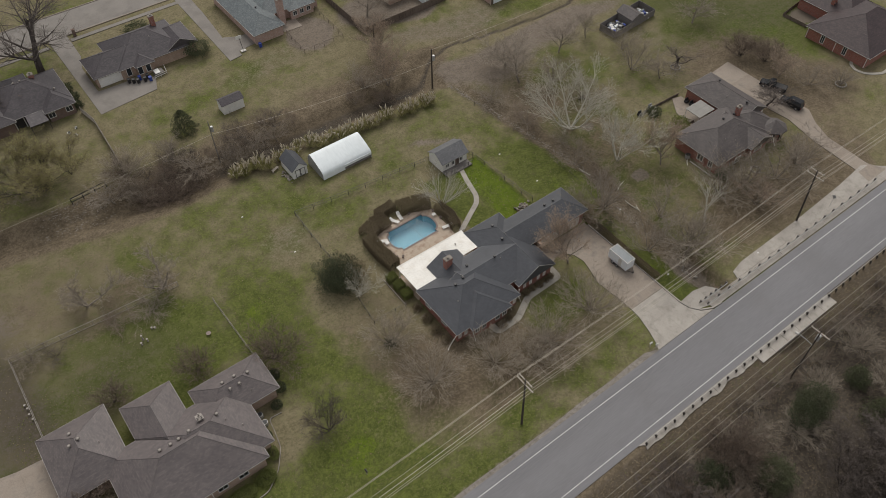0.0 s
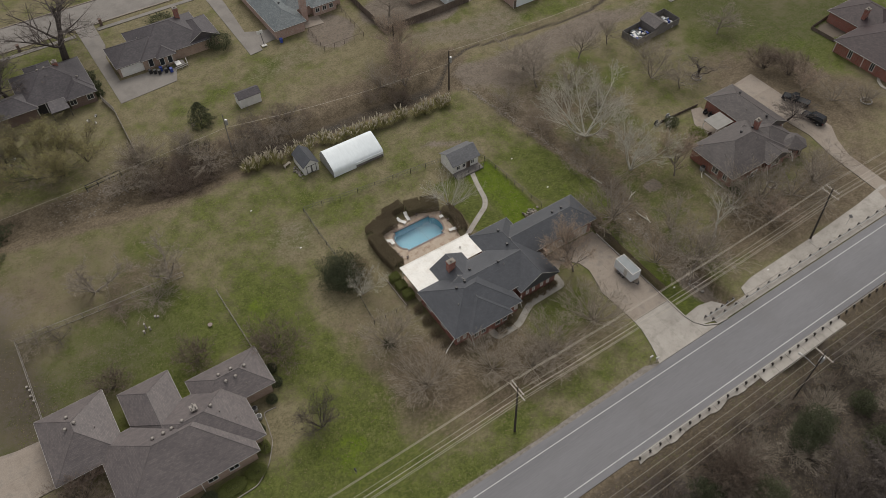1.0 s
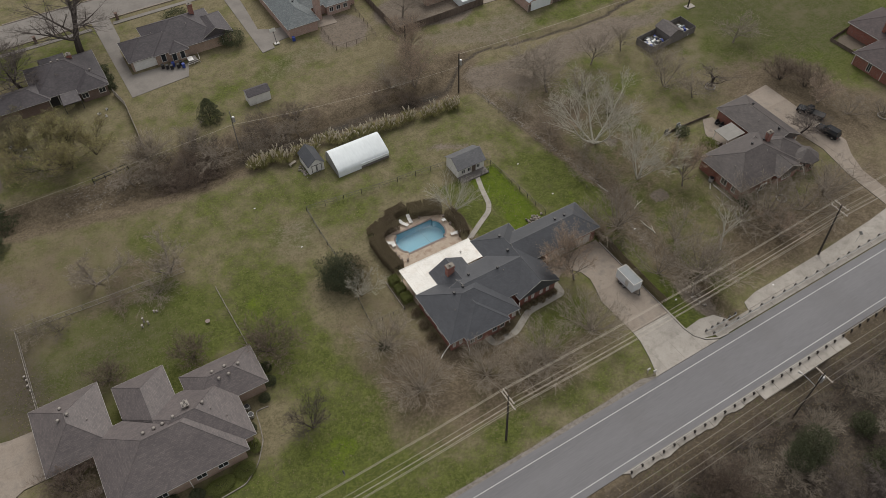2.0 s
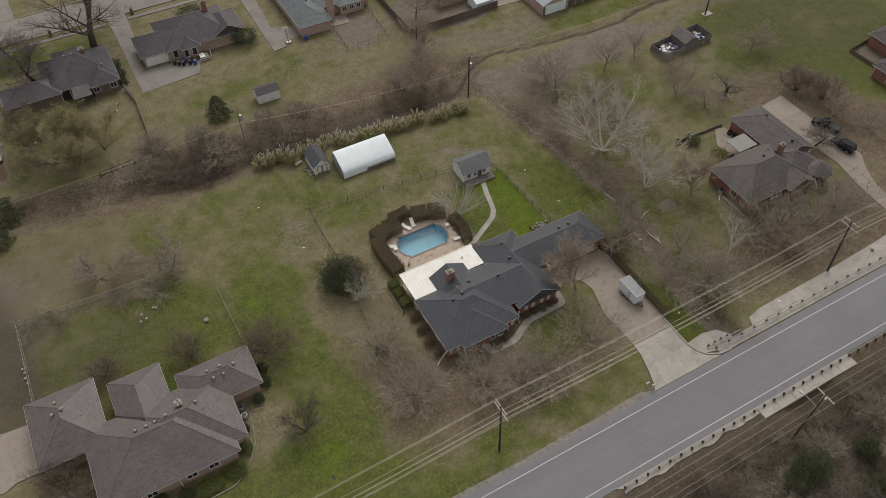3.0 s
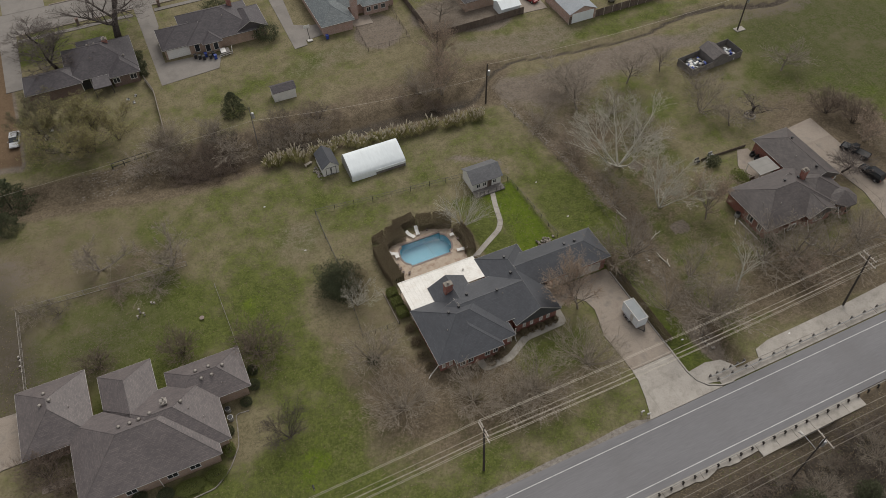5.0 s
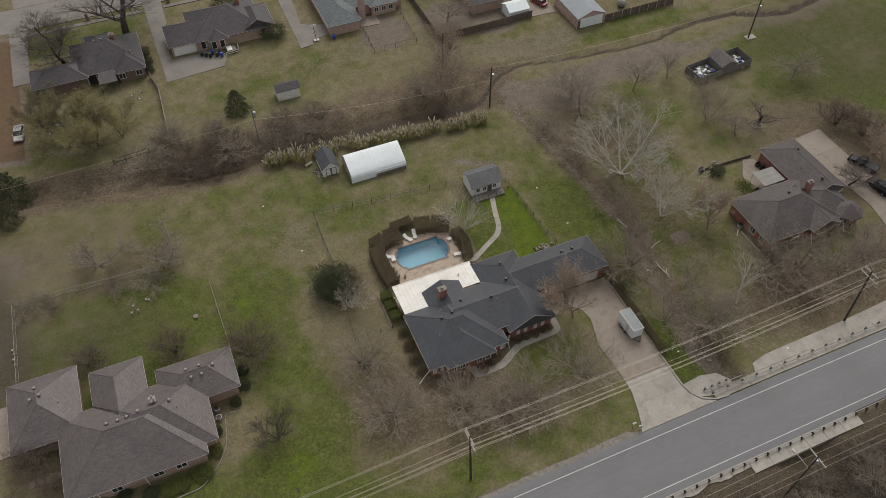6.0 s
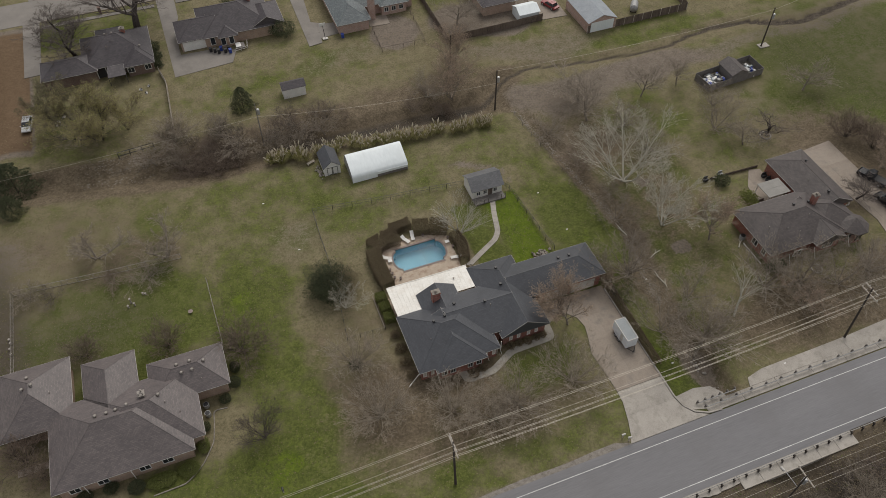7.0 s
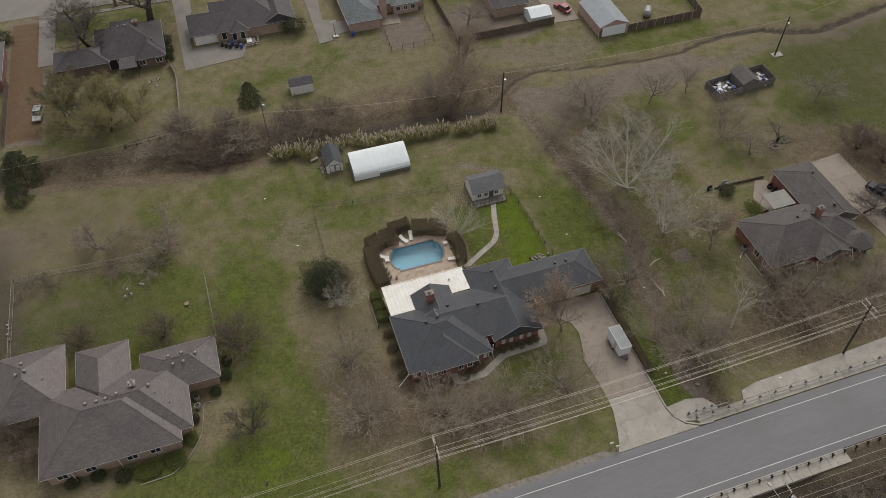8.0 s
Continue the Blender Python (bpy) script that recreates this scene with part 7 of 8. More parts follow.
# prototypes, each planted once and then copied
SPECS = {
    "grey": [(11, 7.5, 0.69, 0.085, 1, (13, 8, 5, 3), M_BARK, M_TWIG), (15, 5.0, 1.0, 0.055, 14, (6, 5, 4), M_BARK, M_TWIG), (13, 6.5, 0.9, 0.045, 8, (7, 5, 4, 2), M_BARK, M_TWIG)],
    "fan": [(12, 5.0, 1.0, 0.044, 20, (6, 5, 4), M_TWIG_FAN, M_TWIG_FAN)],
    "field": [(14, 5.0, 1.0, 0.10, 3, (9, 6, 5, 3), M_BARK, M_TWIG)],
    "pale": [(21, 9.0, 0.66, 0.105, 5, (8, 6, 4), M_BARK_PALE, M_TWIG_PALE), (22, 9.0, 0.8, 0.08, 5, (8, 7, 5, 4), M_BARK_PALE, M_TWIG_PALE), (23, 8.0, 0.75, 0.10, 1, (10, 6, 4), M_BARK_PALE, M_TWIG_PALE)],
    "dark": [(31, 6.0, 0.9, 0.05, 11, (7, 6, 4, 3), M_BARK_DARK, M_TWIG_DARK), (32, 6.5, 0.9, 0.10, 1, (13, 7, 6, 5), M_BARK_DARK, M_TWIG_DARK)],
    "brush": [(41, 4.0, 0.9, 0.022, 12, (6, 5, 3), M_BARK, M_TWIG), (42, 4.0, 0.85, 0.022, 12, (5, 5, 3), M_BARK, M_TWIG_HAZE), (43, 4.0, 1.0, 0.022, 12, (6, 5, 3), M_BARK_DARK, M_TWIG_DARK)],
    "russet": [(51, 9.0, 0.66, 0.10, 1, (20, 8, 6, 4), M_BARK, M_TWIG_ROSE, M_TWIG_RED, 3200), (52, 6.0, 0.85, 0.05, 5, (9, 6, 5, 3), M_BARK, M_TWIG_ROSE, M_TWIG_RED, 700)],
    "haze": [(91, 4.0, 0.9, 0.022, 20, (7, 6, 4), M_BARK_DARK, M_TWIG_HAZE)],
    "yellow": [(61, 9.0, 0.8, 0.07, 5, (9, 7, 5, 4), M_BARK_DARK, M_TWIG_HAZE, M_TWIG_YELLOW, 12000), (62, 9.0, 0.8, 0.07, 5, (9, 7, 5, 4), M_BARK_DARK, M_TWIG_HAZE, M_LEAF_OLIVE, 9000)],
    "sycamore": [(27, 11.0, 0.90, 0.13, 6, (8, 7, 6, 3), M_BARK_PALE, M_TWIG_PALE)],
    "gnarl": [(71, 4.0, 1.45, 0.10, 1, (9, 5, 4, 2), M_BARK_DARK, M_TWIG_DARK)],
    "oak": [(81, 16.0, 1.15, 0.34, 1, (12, 9, 7, 5), M_BARK_DARK, M_TWIG_DARK)],
}
planted = {}
LABELS = {
    "grey": "bare grey-brown winter tree with fine twigs", "pale": "bare pale-barked sycamore with spreading white limbs", "dark": "dark bare bushy tree with dense twigs",
    "brush": "leafless brown brush of many thin stems", "russet": "winter tree still holding russet dead leaves", "yellow": "budding tree with a yellowish-green haze of twigs",
    "gnarl": "low gnarled bare fruit tree with a dark crooked trunk", "fan": "bare multi-stemmed tree fanning out in fine twigs", "field": "bare crooked tree in the field",
    "sycamore": "bare pale-barked sycamore with a wide crown of white limbs",
    "oak": "tall dark bare oak beside the street", "haze": "rounded brown leafless shrub of dense fine twigs",
}


def plant(kind, x, y, h, w=None, variant=0, turn=None, tilt=0.0, label=""):
    """A tree of a kind, h metres high and about w wide."""
    spec = SPECS[kind][variant % len(SPECS[kind])]
    key = (kind, variant % len(SPECS[kind]))
    turn = (x * 37.0 + y * 53.0) % 360 if turn is None else turn
    if key not in planted:
        t = bare_tree(*spec)
        xs = [abs(c) for ch in t.children for v in ch.data.vertices for c in (v.co.x, v.co.y)]
        planted[key] = (t, spec[1], float(np.percentile(xs, 93)), [False])
    proto, ph, pr, used = planted[key]
    if kind in ("grey", "fan") and w and h > 0.6 * w:
        h *= 0.85
    sz = h / ph
    sxy = 1.12 * (w / 2) / pr if w else sz
    m = pose(x, y, land(x, y), tilt, 0, turn)
    if not used[0]:
        used[0] = True
        t = proto
    else:
        t = copy_thing(proto, Matrix.Identity(4))
    t.matrix_basis = m @ Matrix.Diagonal((sxy, sxy, sz, 1))
    name = "shrub" if kind in ("brush", "haze") else "tree"
    t.name = name
    tagged(t, label or LABELS[kind], name, {"brush": "brush along the creek"}.get(kind, "winter trees"))
    return t


def bush(name, x, y, rx, ry, h, material, count, label, seed, size=0.13, category="bush", wild=1.0):
    t = thing(name, x, y, land(x, y), label, category, "shrubs")
    bm = bmesh.new()
    for k in range(6):
        a = k * 1.05 + seed
        tube(bm, (0, 0, -0.1), (math.cos(a) * rx * 0.5, math.sin(a) * ry * 0.5, h * 0.7), 0.04, 0.015, 4)
    part("stems", bm, M_BARK_DARK, t)
    leaf_mass("foliage", material, t, lump(rx, ry, h * 0.55, h * 0.48, seed, 0.2 + 0.25 * wild, wild), count, size, seed)
    return t


def hedge(line, width, h, material, label, seed, per_metre=3800):
    t = thing("hedge", line[0][0], line[0][1], 0, label, "hedge", "hedges")
    pts = [Vector((*p, 0)) for p in line]
    lens = [(b - a).length for a, b in zip(pts, pts[1:])]
    total = sum(lens)

    def sample(rng):
        u = rng.uniform(0, total)
        for a, b, l in zip(pts, pts[1:], lens):
            if u <= l:
                p, d = a.lerp(b, u / l), (b - a) / l
                break
            u -= l
        s = Vector((-d.y, d.x, 0))
        k = 1 + 0.12 * noise.noise(Vector((p.x * 0.6, p.y * 0.6, seed)))
        q = rng.uniform(0, 2 * h + width)
        across, z = rng.uniform(-0.5, 0.5) * width, h * k
        if q < 2 * h:
            across, z = (width / 2 if q < h else -width / 2) * k, rng.uniform(0.05, h * k)
            across *= 0.9 if z > 0.9 * h else 1.0
        deep = 0.16 * rng.random() ** 2
        return p + s * (across * (1 - deep) + rng.gauss(0, 0.05)) + Vector((0, 0, max(0.05, z * (1 - deep) + rng.gauss(0, 0.05)))) - Vector((*line[0], 0))

    leaf_mass("foliage", material, t, sample, int(total * per_metre), 0.055, seed)
    bm = bmesh.new()
    for a, b in zip(pts, pts[1:]):
        n = max(1, round((b - a).length / 0.8))
        for k in range(n):
            p = a.lerp(b, k / n) - Vector((*line[0], 0))
            tube(bm, p, p + Vector((0.1, 0.05, h * 0.8)), 0.05, 0.02, 4)
    part("stems", bm, M_BARK_DARK, t)
    return t


def stone_ring(x, y, r, label):
    s = thing("stone_ring", x, y, 0, label, "edging", "stone rings")
    for k in range(14):
        a = k * math.tau / 14
        bm = bmesh.new()
        box(bm, -0.2, -0.13, -0.05, 0.2, 0.13, 0.2, 0.04)
        ob = part("stone", bm, M_CONC, s)
        ob.matrix_basis = pose(r * math.cos(a), r * math.sin(a), 0, 0, 0, math.degrees(a) + 90)


# front yard of the main house
plant("fan", -21.4, -1.3, 5.6, 7.2, 0, 10)
bush("bush", -21.4, -1.3, 1.2, 1.2, 0.6, M_LEAF, 700, "low dark shrub round the foot of a bare tree", 33, 0.09)
plant("dark", -37.0, -8.2, 5.2, 5.2, 0)
plant("fan", -20.4, -10.9, 5.2, 8.0, 0, 200)
plant("haze", -37.2, 7.4, 4.2, 7.4, 0, 200)
plant("fan", -10.6, -14.0, 4.2, 7.6, 0, 90)
plant("fan", -1.2, -16.4, 4.8, 8.8, 0, 300)
plant("fan", -5.3, -17.4, 4.2, 7.0, 0, 30)
plant("fan", 8.4, -15.8, 6.0, 8.6, 0, 150)
plant("russet", 12.3, -6.3, 10.0, 7.6, 0)
plant("pale", -19.9, 9.6, 4.4, 5.4, 1, 30, 0, "small bare pale tree beside the round evergreen")
plant("pale", 3.2, 17.8, 7.4, 6.6, 0, 40)
plant("pale", 1.8, 19.6, 4.6, 4.0, 2, 120)
# field on the west
plant("field", -57.0, 35.0, 5.2, 9.0, 0, 10)
plant("field", -45.8, 31.0, 5.2, 9.0, 0, 100)
plant("brush", -49.0, 27.5, 1.4, 6.0, 0)
plant("brush", -55.0, 28.5, 1.2, 5.0, 1)
plant("haze", -47.9, 12.4, 3.8, 5.2, 0, 20)
plant("haze", -60.0, 15.2, 3.0, 4.4, 0, 70)
plant("brush", -68.0, 29.8, 2.2, 4.5, 0)
plant("brush", -64.5, 28.4, 2.0, 4.5, 2)
plant("haze", -69.2, 0.2, 4.2, 6.2, 0, 160)
plant("haze", -66.8, -3.4, 2.6, 4.0, 0, 10)
# between the main house and the brick house
plant("grey", 26.4, -0.6, 7.6, 9.6, 1, 0, 0, "vase-shaped bare tree with many rising stems")
plant("pale", 37.6, 6.9, 9.5, 10.5, 1, 15)
plant("sycamore", 36.9, 19.2, 12.0, 15.0, 0, 70)
plant("russet", 43.3, 0.9, 8.5, 7.0, 0, 40)
plant("grey", 25.4, -12.6, 8.0, 9.0, 2)
plant("grey", 28.4, -18.0, 10.0, 9.5, 0, 45)
plant("grey", 31.5, -16.0, 7.0, 8.0, 1)
plant("pale", 38.1, -14.4, 9.0, 5.0, 2, 122, 32, "bare pale tree with a leaning trunk")
plant("grey", 33.0, -8.5, 6.0, 8.0, 2)
plant("grey", 46.5, -11.0, 6.8, 9.0, 1)
plant("grey", 52.0, -12.5, 7.4, 10.0, 1, 75)
plant("grey", 58.0, -14.8, 7.5, 11.0, 2)
plant("russet", 49.5, -17.0, 5.0, 7.0, 1)
plant("grey", 64.5, -14.5, 6.5, 9.0, 1)
plant("brush", 22.8, 3.0, 3.4, 4.0, 0)
plant("brush", 22.6, -5.0, 3.2, 3.6, 2)
plant("russet", 22.3, -1.6, 3.6, 4.4, 1)
plant("brush", 31.6, 5.6, 2.4, 4.6, 1)
plant("brush", 32.6, 17.0, 2.0, 4.6, 0)
plant("grey", 31.0, 11.5, 5.0, 7.0, 2)
plant("grey", 38.8, 37.0, 8.6, 9.5, 0)
plant("grey", 44.5, 33.0, 5.5, 7.0, 1)
plant("grey", 52.6, 39.9, 8.6, 6.4, 0, 20)
plant("grey", 61.7, 40.4, 6.6, 4.6, 0, 130)
plant("grey", 40.2, 43.6, 7.5, 9.5, 0, 220)
plant("grey", 61.2, 25.7, 7.5, 8.6, 2)
plant("gnarl", 69.3, 20.1, 4.4, 7.6, 0)
plant("grey", 63.8, 19.6, 5.0, 6.0, 0)
plant("grey", 65.0, 32.0, 5.4, 6.6, 2)
plant("grey", 85.4, 29.4, 6.8, 7.6, 0)
plant("haze", 84.0, 14.4, 4.6, 6.4, 0)
plant("haze", 86.6, 9.8, 4.6, 6.4, 0, 200)
plant("russet", 84.6, 4.6, 5.4, 7.0, 1, 140)
plant("dark", 74.3, -0.2, 4.0, 6.0, 1)
plant("grey", 87.4, -1.2, 3.6, 6.6, 2)
plant("grey", 92.8, -5.3, 4.2, 5.0, 1)
plant("grey", 45.5, 25.0, 5.0, 8.0, 1)
plant("brush", 31.0, 26.0, 2.6, 7.0, 1)
plant("brush", 29.5, 36.0, 2.6, 6.5, 0)
# creek side and the north gardens
plant("oak", -42.4, 100.8, 17.0, 22.0, 0)
plant("dark", -56.5, 96.6, 8.4, 11.0, 1)
plant("dark", -59.2, 107.5, 5.6, 8.5, 1, 90)
plant("yellow", -62.0, 74.0, 8.5, 10.0, 1, 0, 0, "dark olive tree with thin evergreen foliage")
plant("yellow", -53.4, 66.0, 9.5, 14.5, 0, 100)
plant("yellow", -57.6, 70.5, 9.0, 11.0, 0, 200)
plant("yellow", -48.4, 67.5, 6.5, 8.0, 0, 320)
plant("grey", -56.0, 67.0, 7.0, 9.0, 2)
plant("fan", -40.4, 60.0, 5.6, 8.0, 0, 60)
plant("grey", -31.3, 58.6, 6.0, 5.0, 0)
plant("russet", 15.6, 53.4, 9.0, 8.5, 1)
plant("russet", 18.6, 60.6, 7.2, 8.4, 1, 40)
plant("russet", 21.0, 65.5, 8.6, 7.2, 1, 210)
plant("grey", 26.3, 77.8, 7.6, 8.4, 0)
plant("grey", 11.0, 55.5, 5.5, 8.0, 2)
rng = random.Random(7)
for k in range(24):
    u = rng.uniform(-44, 14)
    v = 55.0 + (u + 10) * -0.10 + rng.uniform(-2.5, 5.0)
    plant("brush", u, v, rng.uniform(1.5, 3.2), rng.uniform(3.0, 5.6), 1 + k % 2, rng.uniform(0, 360))
for k in range(7):
    plant("grey", -44 + 5.4 * k + rng.uniform(-2, 2), 55.5 - 0.5 * k + rng.uniform(-1.5, 3), rng.uniform(4.0, 6.5), rng.uniform(4.5, 7.5), k)
for u, v in ((-36.0, 50.4), (-33.0, 49.6), (-30.0, 51.0), (-38.5, 51.8), (-34.0, 53.5)):
    plant("haze", u, v, rng.uniform(2.4, 3.8), rng.uniform(4.5, 6.5), 0, rng.uniform(0, 360))
# woods across the road
for k in range(165):
    u = rng.uniform(-22, 85)
    v = -45.5 - 31 * rng.random() ** 1.15
    if min(math.hypot(u - a, (v - b) * (0.4 if v < b else 1.0)) for a, b in ((23.0, -47.5), (20.0, -46.0), (1.0, -45.6), (9.5, -50.6), (7.8, -51.5), (18.0, -48.0), (13.0, -46.2), (3.0, -49.0), (33.0, -48.0), (36.0, -51.0), (48.0, -46.0))) < 3.6:
        continue
    if v > -44.0 and u < 6:
        continue
    if abs(u - 31) < 3.5 and v > -50:
        continue
    kind = ("dark", "haze", "dark", "brush", "dark", "haze", "grey")[k % 7]
    tall = rng.uniform(2.0, 4.0) if kind == "brush" else min(rng.uniform(4.5, 8.5), -v - 40.5)
    plant(kind, u, v, tall, tall * rng.uniform(0.95, 1.35), k // 3, rng.uniform(0, 360))

for k in range(46):
    plant("brush", -20 + 2.4 * k + rng.uniform(-1, 1), -41.6 - rng.uniform(0.0, 2.6), rng.uniform(0.9, 1.8), rng.uniform(2.4, 4.2), k, rng.uniform(0, 360))
for u, v, tall, wide in ((7.6, -48.9, 3.4, 5.6), (18.0, -49.6, 3.0, 5.4), (13.0, -46.2, 2.6, 4.4), (27.5, -46.4, 2.6, 4.4), (3.0, -50.5, 3.2, 5.0), (38.0, -46.0, 3.0, 5.0), (48.0, -47.0, 3.2, 5.0), (57.0, -46.0, 2.8, 4.6), (-5.5, -49.0, 3.2, 5.0), (36.0, -52.5, 3.4, 5.4)):
    plant("fan", u, v, tall, wide, 0, rng.uniform(0, 360), 0, "pale fan of bare brush at the wood's edge")
# evergreens
ev = evergreen(3, 3.9, 4.6, M_LEAF, 15000, "large dark round evergreen tree on the lawn")
leaf_mass("side_crown", M_LEAF_HEDGE, ev, lambda r_: lump(2.9, 3.2, 2.0, 1.9, 8.0, 0.8)(r_) + Vector((2.6, -0.4, 0)), 5200, 0.10, 12, "thinner bronze side of the crown")
ev.matrix_basis = pose(-21.6, 13.9, 0)
ev["group"] = "evergreens"
e1 = conifer(5, 4.6, 7.2, M_LEAF, 5200, "dark spreading evergreen tree in the field")
e1.matrix_basis = pose(-69.8, 58.2, land(-69.8, 58.2))
e1["group"] = "evergreens"
for x, y, s in ((-70.2, 51.3, 0.55), (30.0, -56.0, 0.8), (-6.0, -54.0, 0.7), (46.0, -52.0, 0.7)):
    c = copy_thing(e1, Matrix.Identity(4))
    c.matrix_basis = pose(x, y, land(x, y), 0, 0, x * 31) @ Matrix.Diagonal((s, s, s * 1.05, 1))
    c["label"] = "small dark evergreen tree among bare scrub"
e3 = copy_thing(e1, Matrix.Identity(4))
e3.matrix_basis = pose(-25.5, 66.0, land(-25.5, 66.0), 0, 0, 130) @ Matrix.Diagonal((0.58, 0.58, 0.72, 1))
e3["label"] = "dark green upright evergreen behind the creek"
for k, (x, y, r, h) in enumerate(((22.4, -48.2, 2.7, 5.2), (19.6, -48.6, 2.3, 4.2), (1.6, -46.8, 2.5, 4.0), (-1.6, -46.2, 1.7, 2.8), (8.4, -51.8, 2.7, 4.8), (33.0, -49.6, 1.9, 3.4))):
    bush("bush", x, y, r, r, h, M_LEAF, int(900 * r * r), "dark green evergreen bush among bare scrub", 140 + k, 0.10)
bush("bush", -12.0, 88.4, 3.0, 2.6, 3.4, M_LEAF, 2600, "dark green shrub beside a house corner", 17)
bush("bush", -40.0, 93.0, 1.3, 1.5, 2.0, M_LEAF, 800, "dark clipped shrub beside a house", 18)
bush("bush", -39.9, 89.4, 1.2, 1.4, 1.8, M_LEAF, 800, "dark clipped shrub beside a house", 19)
bush("bush", -39.9, 86.6, 1.0, 1.1, 1.5, M_LEAF, 600, "dark clipped shrub beside a house", 20)
bush("bush", -74.5, 104.7, 1.9, 1.9, 2.8, M_LEAF, 1500, "dark round shrub in front of a house", 21)
bush("bush", -20.0, 104.0, 3.0, 2.4, 3.2, M_LEAF, 2200, "dark evergreen shrub beside a driveway", 22)
bush("bush", 50.2, -8.6, 1.8, 1.3, 1.8, M_LEAF, 1300, "dark green shrub at the brick house corner", 23)
bush("bush", 53.4, 12.0, 1.5, 1.5, 1.9, M_LEAF, 1000, "dark green shrub on the lawn", 24)
bush("bush", 55.8, 6.6, 1.5, 2.0, 1.2, M_LEAF_BOX, 1200, "low green shrub beside the patio", 25)
for k, (x, y) in enumerate(((-14.1, 8.9), (-14.05, 6.8), (-14.0, 4.7))):
    s = thing("box_bush", x, y, 0, "square clipped green bush beside the white patio cover", "bush", "clipped bushes")
    bm = bmesh.new()
    tube(bm, (0, 0, -0.1), (0, 0, 0.8), 0.08, 0.05, 6)
    part("stems", bm, M_BARK_DARK, s)

    def cube_sample(r_):
        f = r_.randrange(3)
        p = [r_.uniform(-0.8, 0.8), r_.uniform(-0.75, 0.75), r_.uniform(0.1, 1.4)]
        if f < 2:
            p[f] = r_.choice((-1, 1)) * (0.8, 0.75)[f] + r_.gauss(0, 0.04)
        else:
            p[2] = 1.4 + r_.gauss(0, 0.04)
        return Vector(p)

    leaf_mass("foliage", M_LEAF_BOX, s, cube_sample, 3600, 0.07, 40 + k)
for k, (x, y, rx, ry, h) in enumerate(((-54.9, -9.6, 1.2, 1.1, 1.4), (-51.6, -9.7, 2.1, 1.2, 1.0), (-47.8, -9.4, 1.5, 1.2, 1.1), (-45.4, -6.6, 0.9, 1.3, 1.0), (-44.6, -3.8, 0.7, 0.8, 0.9), (-39.4, 2.0, 1.0, 1.0, 1.3), (-38.9, 4.6, 0.8, 1.0, 1.1), (-41.2, -0.3, 0.9, 0.8, 1.1), (-58.2, -8.4, 1.1, 0.9, 1.1), (-61.6, -8.4, 1.1, 0.9, 1.1))):
    bush("bush", x, y, rx, ry, h, M_LEAF_BOX if k in (1, 2, 3) else M_LEAF, int(1500 * rx * ry), "rounded clipped shrub along the grey-roofed house" if k not in (1, 2, 3) else "low clipped bright green shrub along the grey-roofed house", 60 + k, 0.075, wild=0.3)
strip_slabs("trim_bed_edging", "edging_block", [(-53.0, -11.4), (-48.5, -11.2), (-45.9, -9.2), (-44.0, -6.4), (-43.4, -3.3), (-43.2, -1.4), (-41.2, -1.6)], 0.13, 0.8, 0.1, 0.2, M_STONE, "low curved concrete bed edging", "kerb")
for k, (x, y, r) in enumerate(((2.0, -6.9, 0.7), (3.4, -6.9, 0.6), (4.9, -7.0, 0.7), (6.4, -6.9, 0.6), (7.6, -6.8, 0.6), (-3.6, -9.0, 0.7), (-5.2, -9.5, 0.8), (-14.2, 1.5, 0.8), (-14.2, -1.2, 0.9), (-14.3, -3.8, 0.8), (-14.2, -6.2, 0.7), (0.2, -6.6, 0.6), (4.2, 9.0, 0.6), (1.9, 9.5, 0.8))):
    bush("bush", x, y, r, r, 1.0, M_LEAF_HEDGE, int(900 * r * r), "small dark shrub in a bed by the brick wall", 80 + k, 0.09, wild=0.7)
slab("trim_bed_edging", [(-15.3, 3.4), (-15.15, 3.4), (-15.15, 10.1), (-15.3, 10.1)], -0.2, 0.16, M_CONC_OLD, "low concrete edging beside clipped bushes", "kerb")
POOL_HEDGE = "tall bronze-brown hedge round the pool"
hedge([(-12.2, 10.7), (-12.6, 14.5), (-12.4, 18.6)], 2.3, 1.8, M_LEAF_HEDGE, POOL_HEDGE, 3)
hedge([(-12.4, 19.4), (-10.0, 20.4), (-7.4, 20.7)], 3.2, 1.8, M_LEAF_HEDGE, POOL_HEDGE, 4)
hedge([(-8.2, 22.3), (-4.4, 22.6)], 1.7, 1.8, M_LEAF_HEDGE, POOL_HEDGE, 5)
hedge([(-4.2, 21.4), (-1.4, 20.8), (1.6, 19.4)], 2.8, 1.7, M_LEAF_HEDGE, POOL_HEDGE, 7)
hedge([(2.0, 17.8), (2.5, 14.8), (1.7, 11.6)], 1.8, 1.5, M_LEAF_HEDGE, "loose low bronze hedge between pool and garden path", 6, 2200)
hedge([(21.9, 1.0), (21.8, -6.0), (21.7, -13.0), (21.7, -18.0)], 1.0, 1.1, M_LEAF_HEDGE, "low dark hedge along the driveway kerb", 8, 1300)


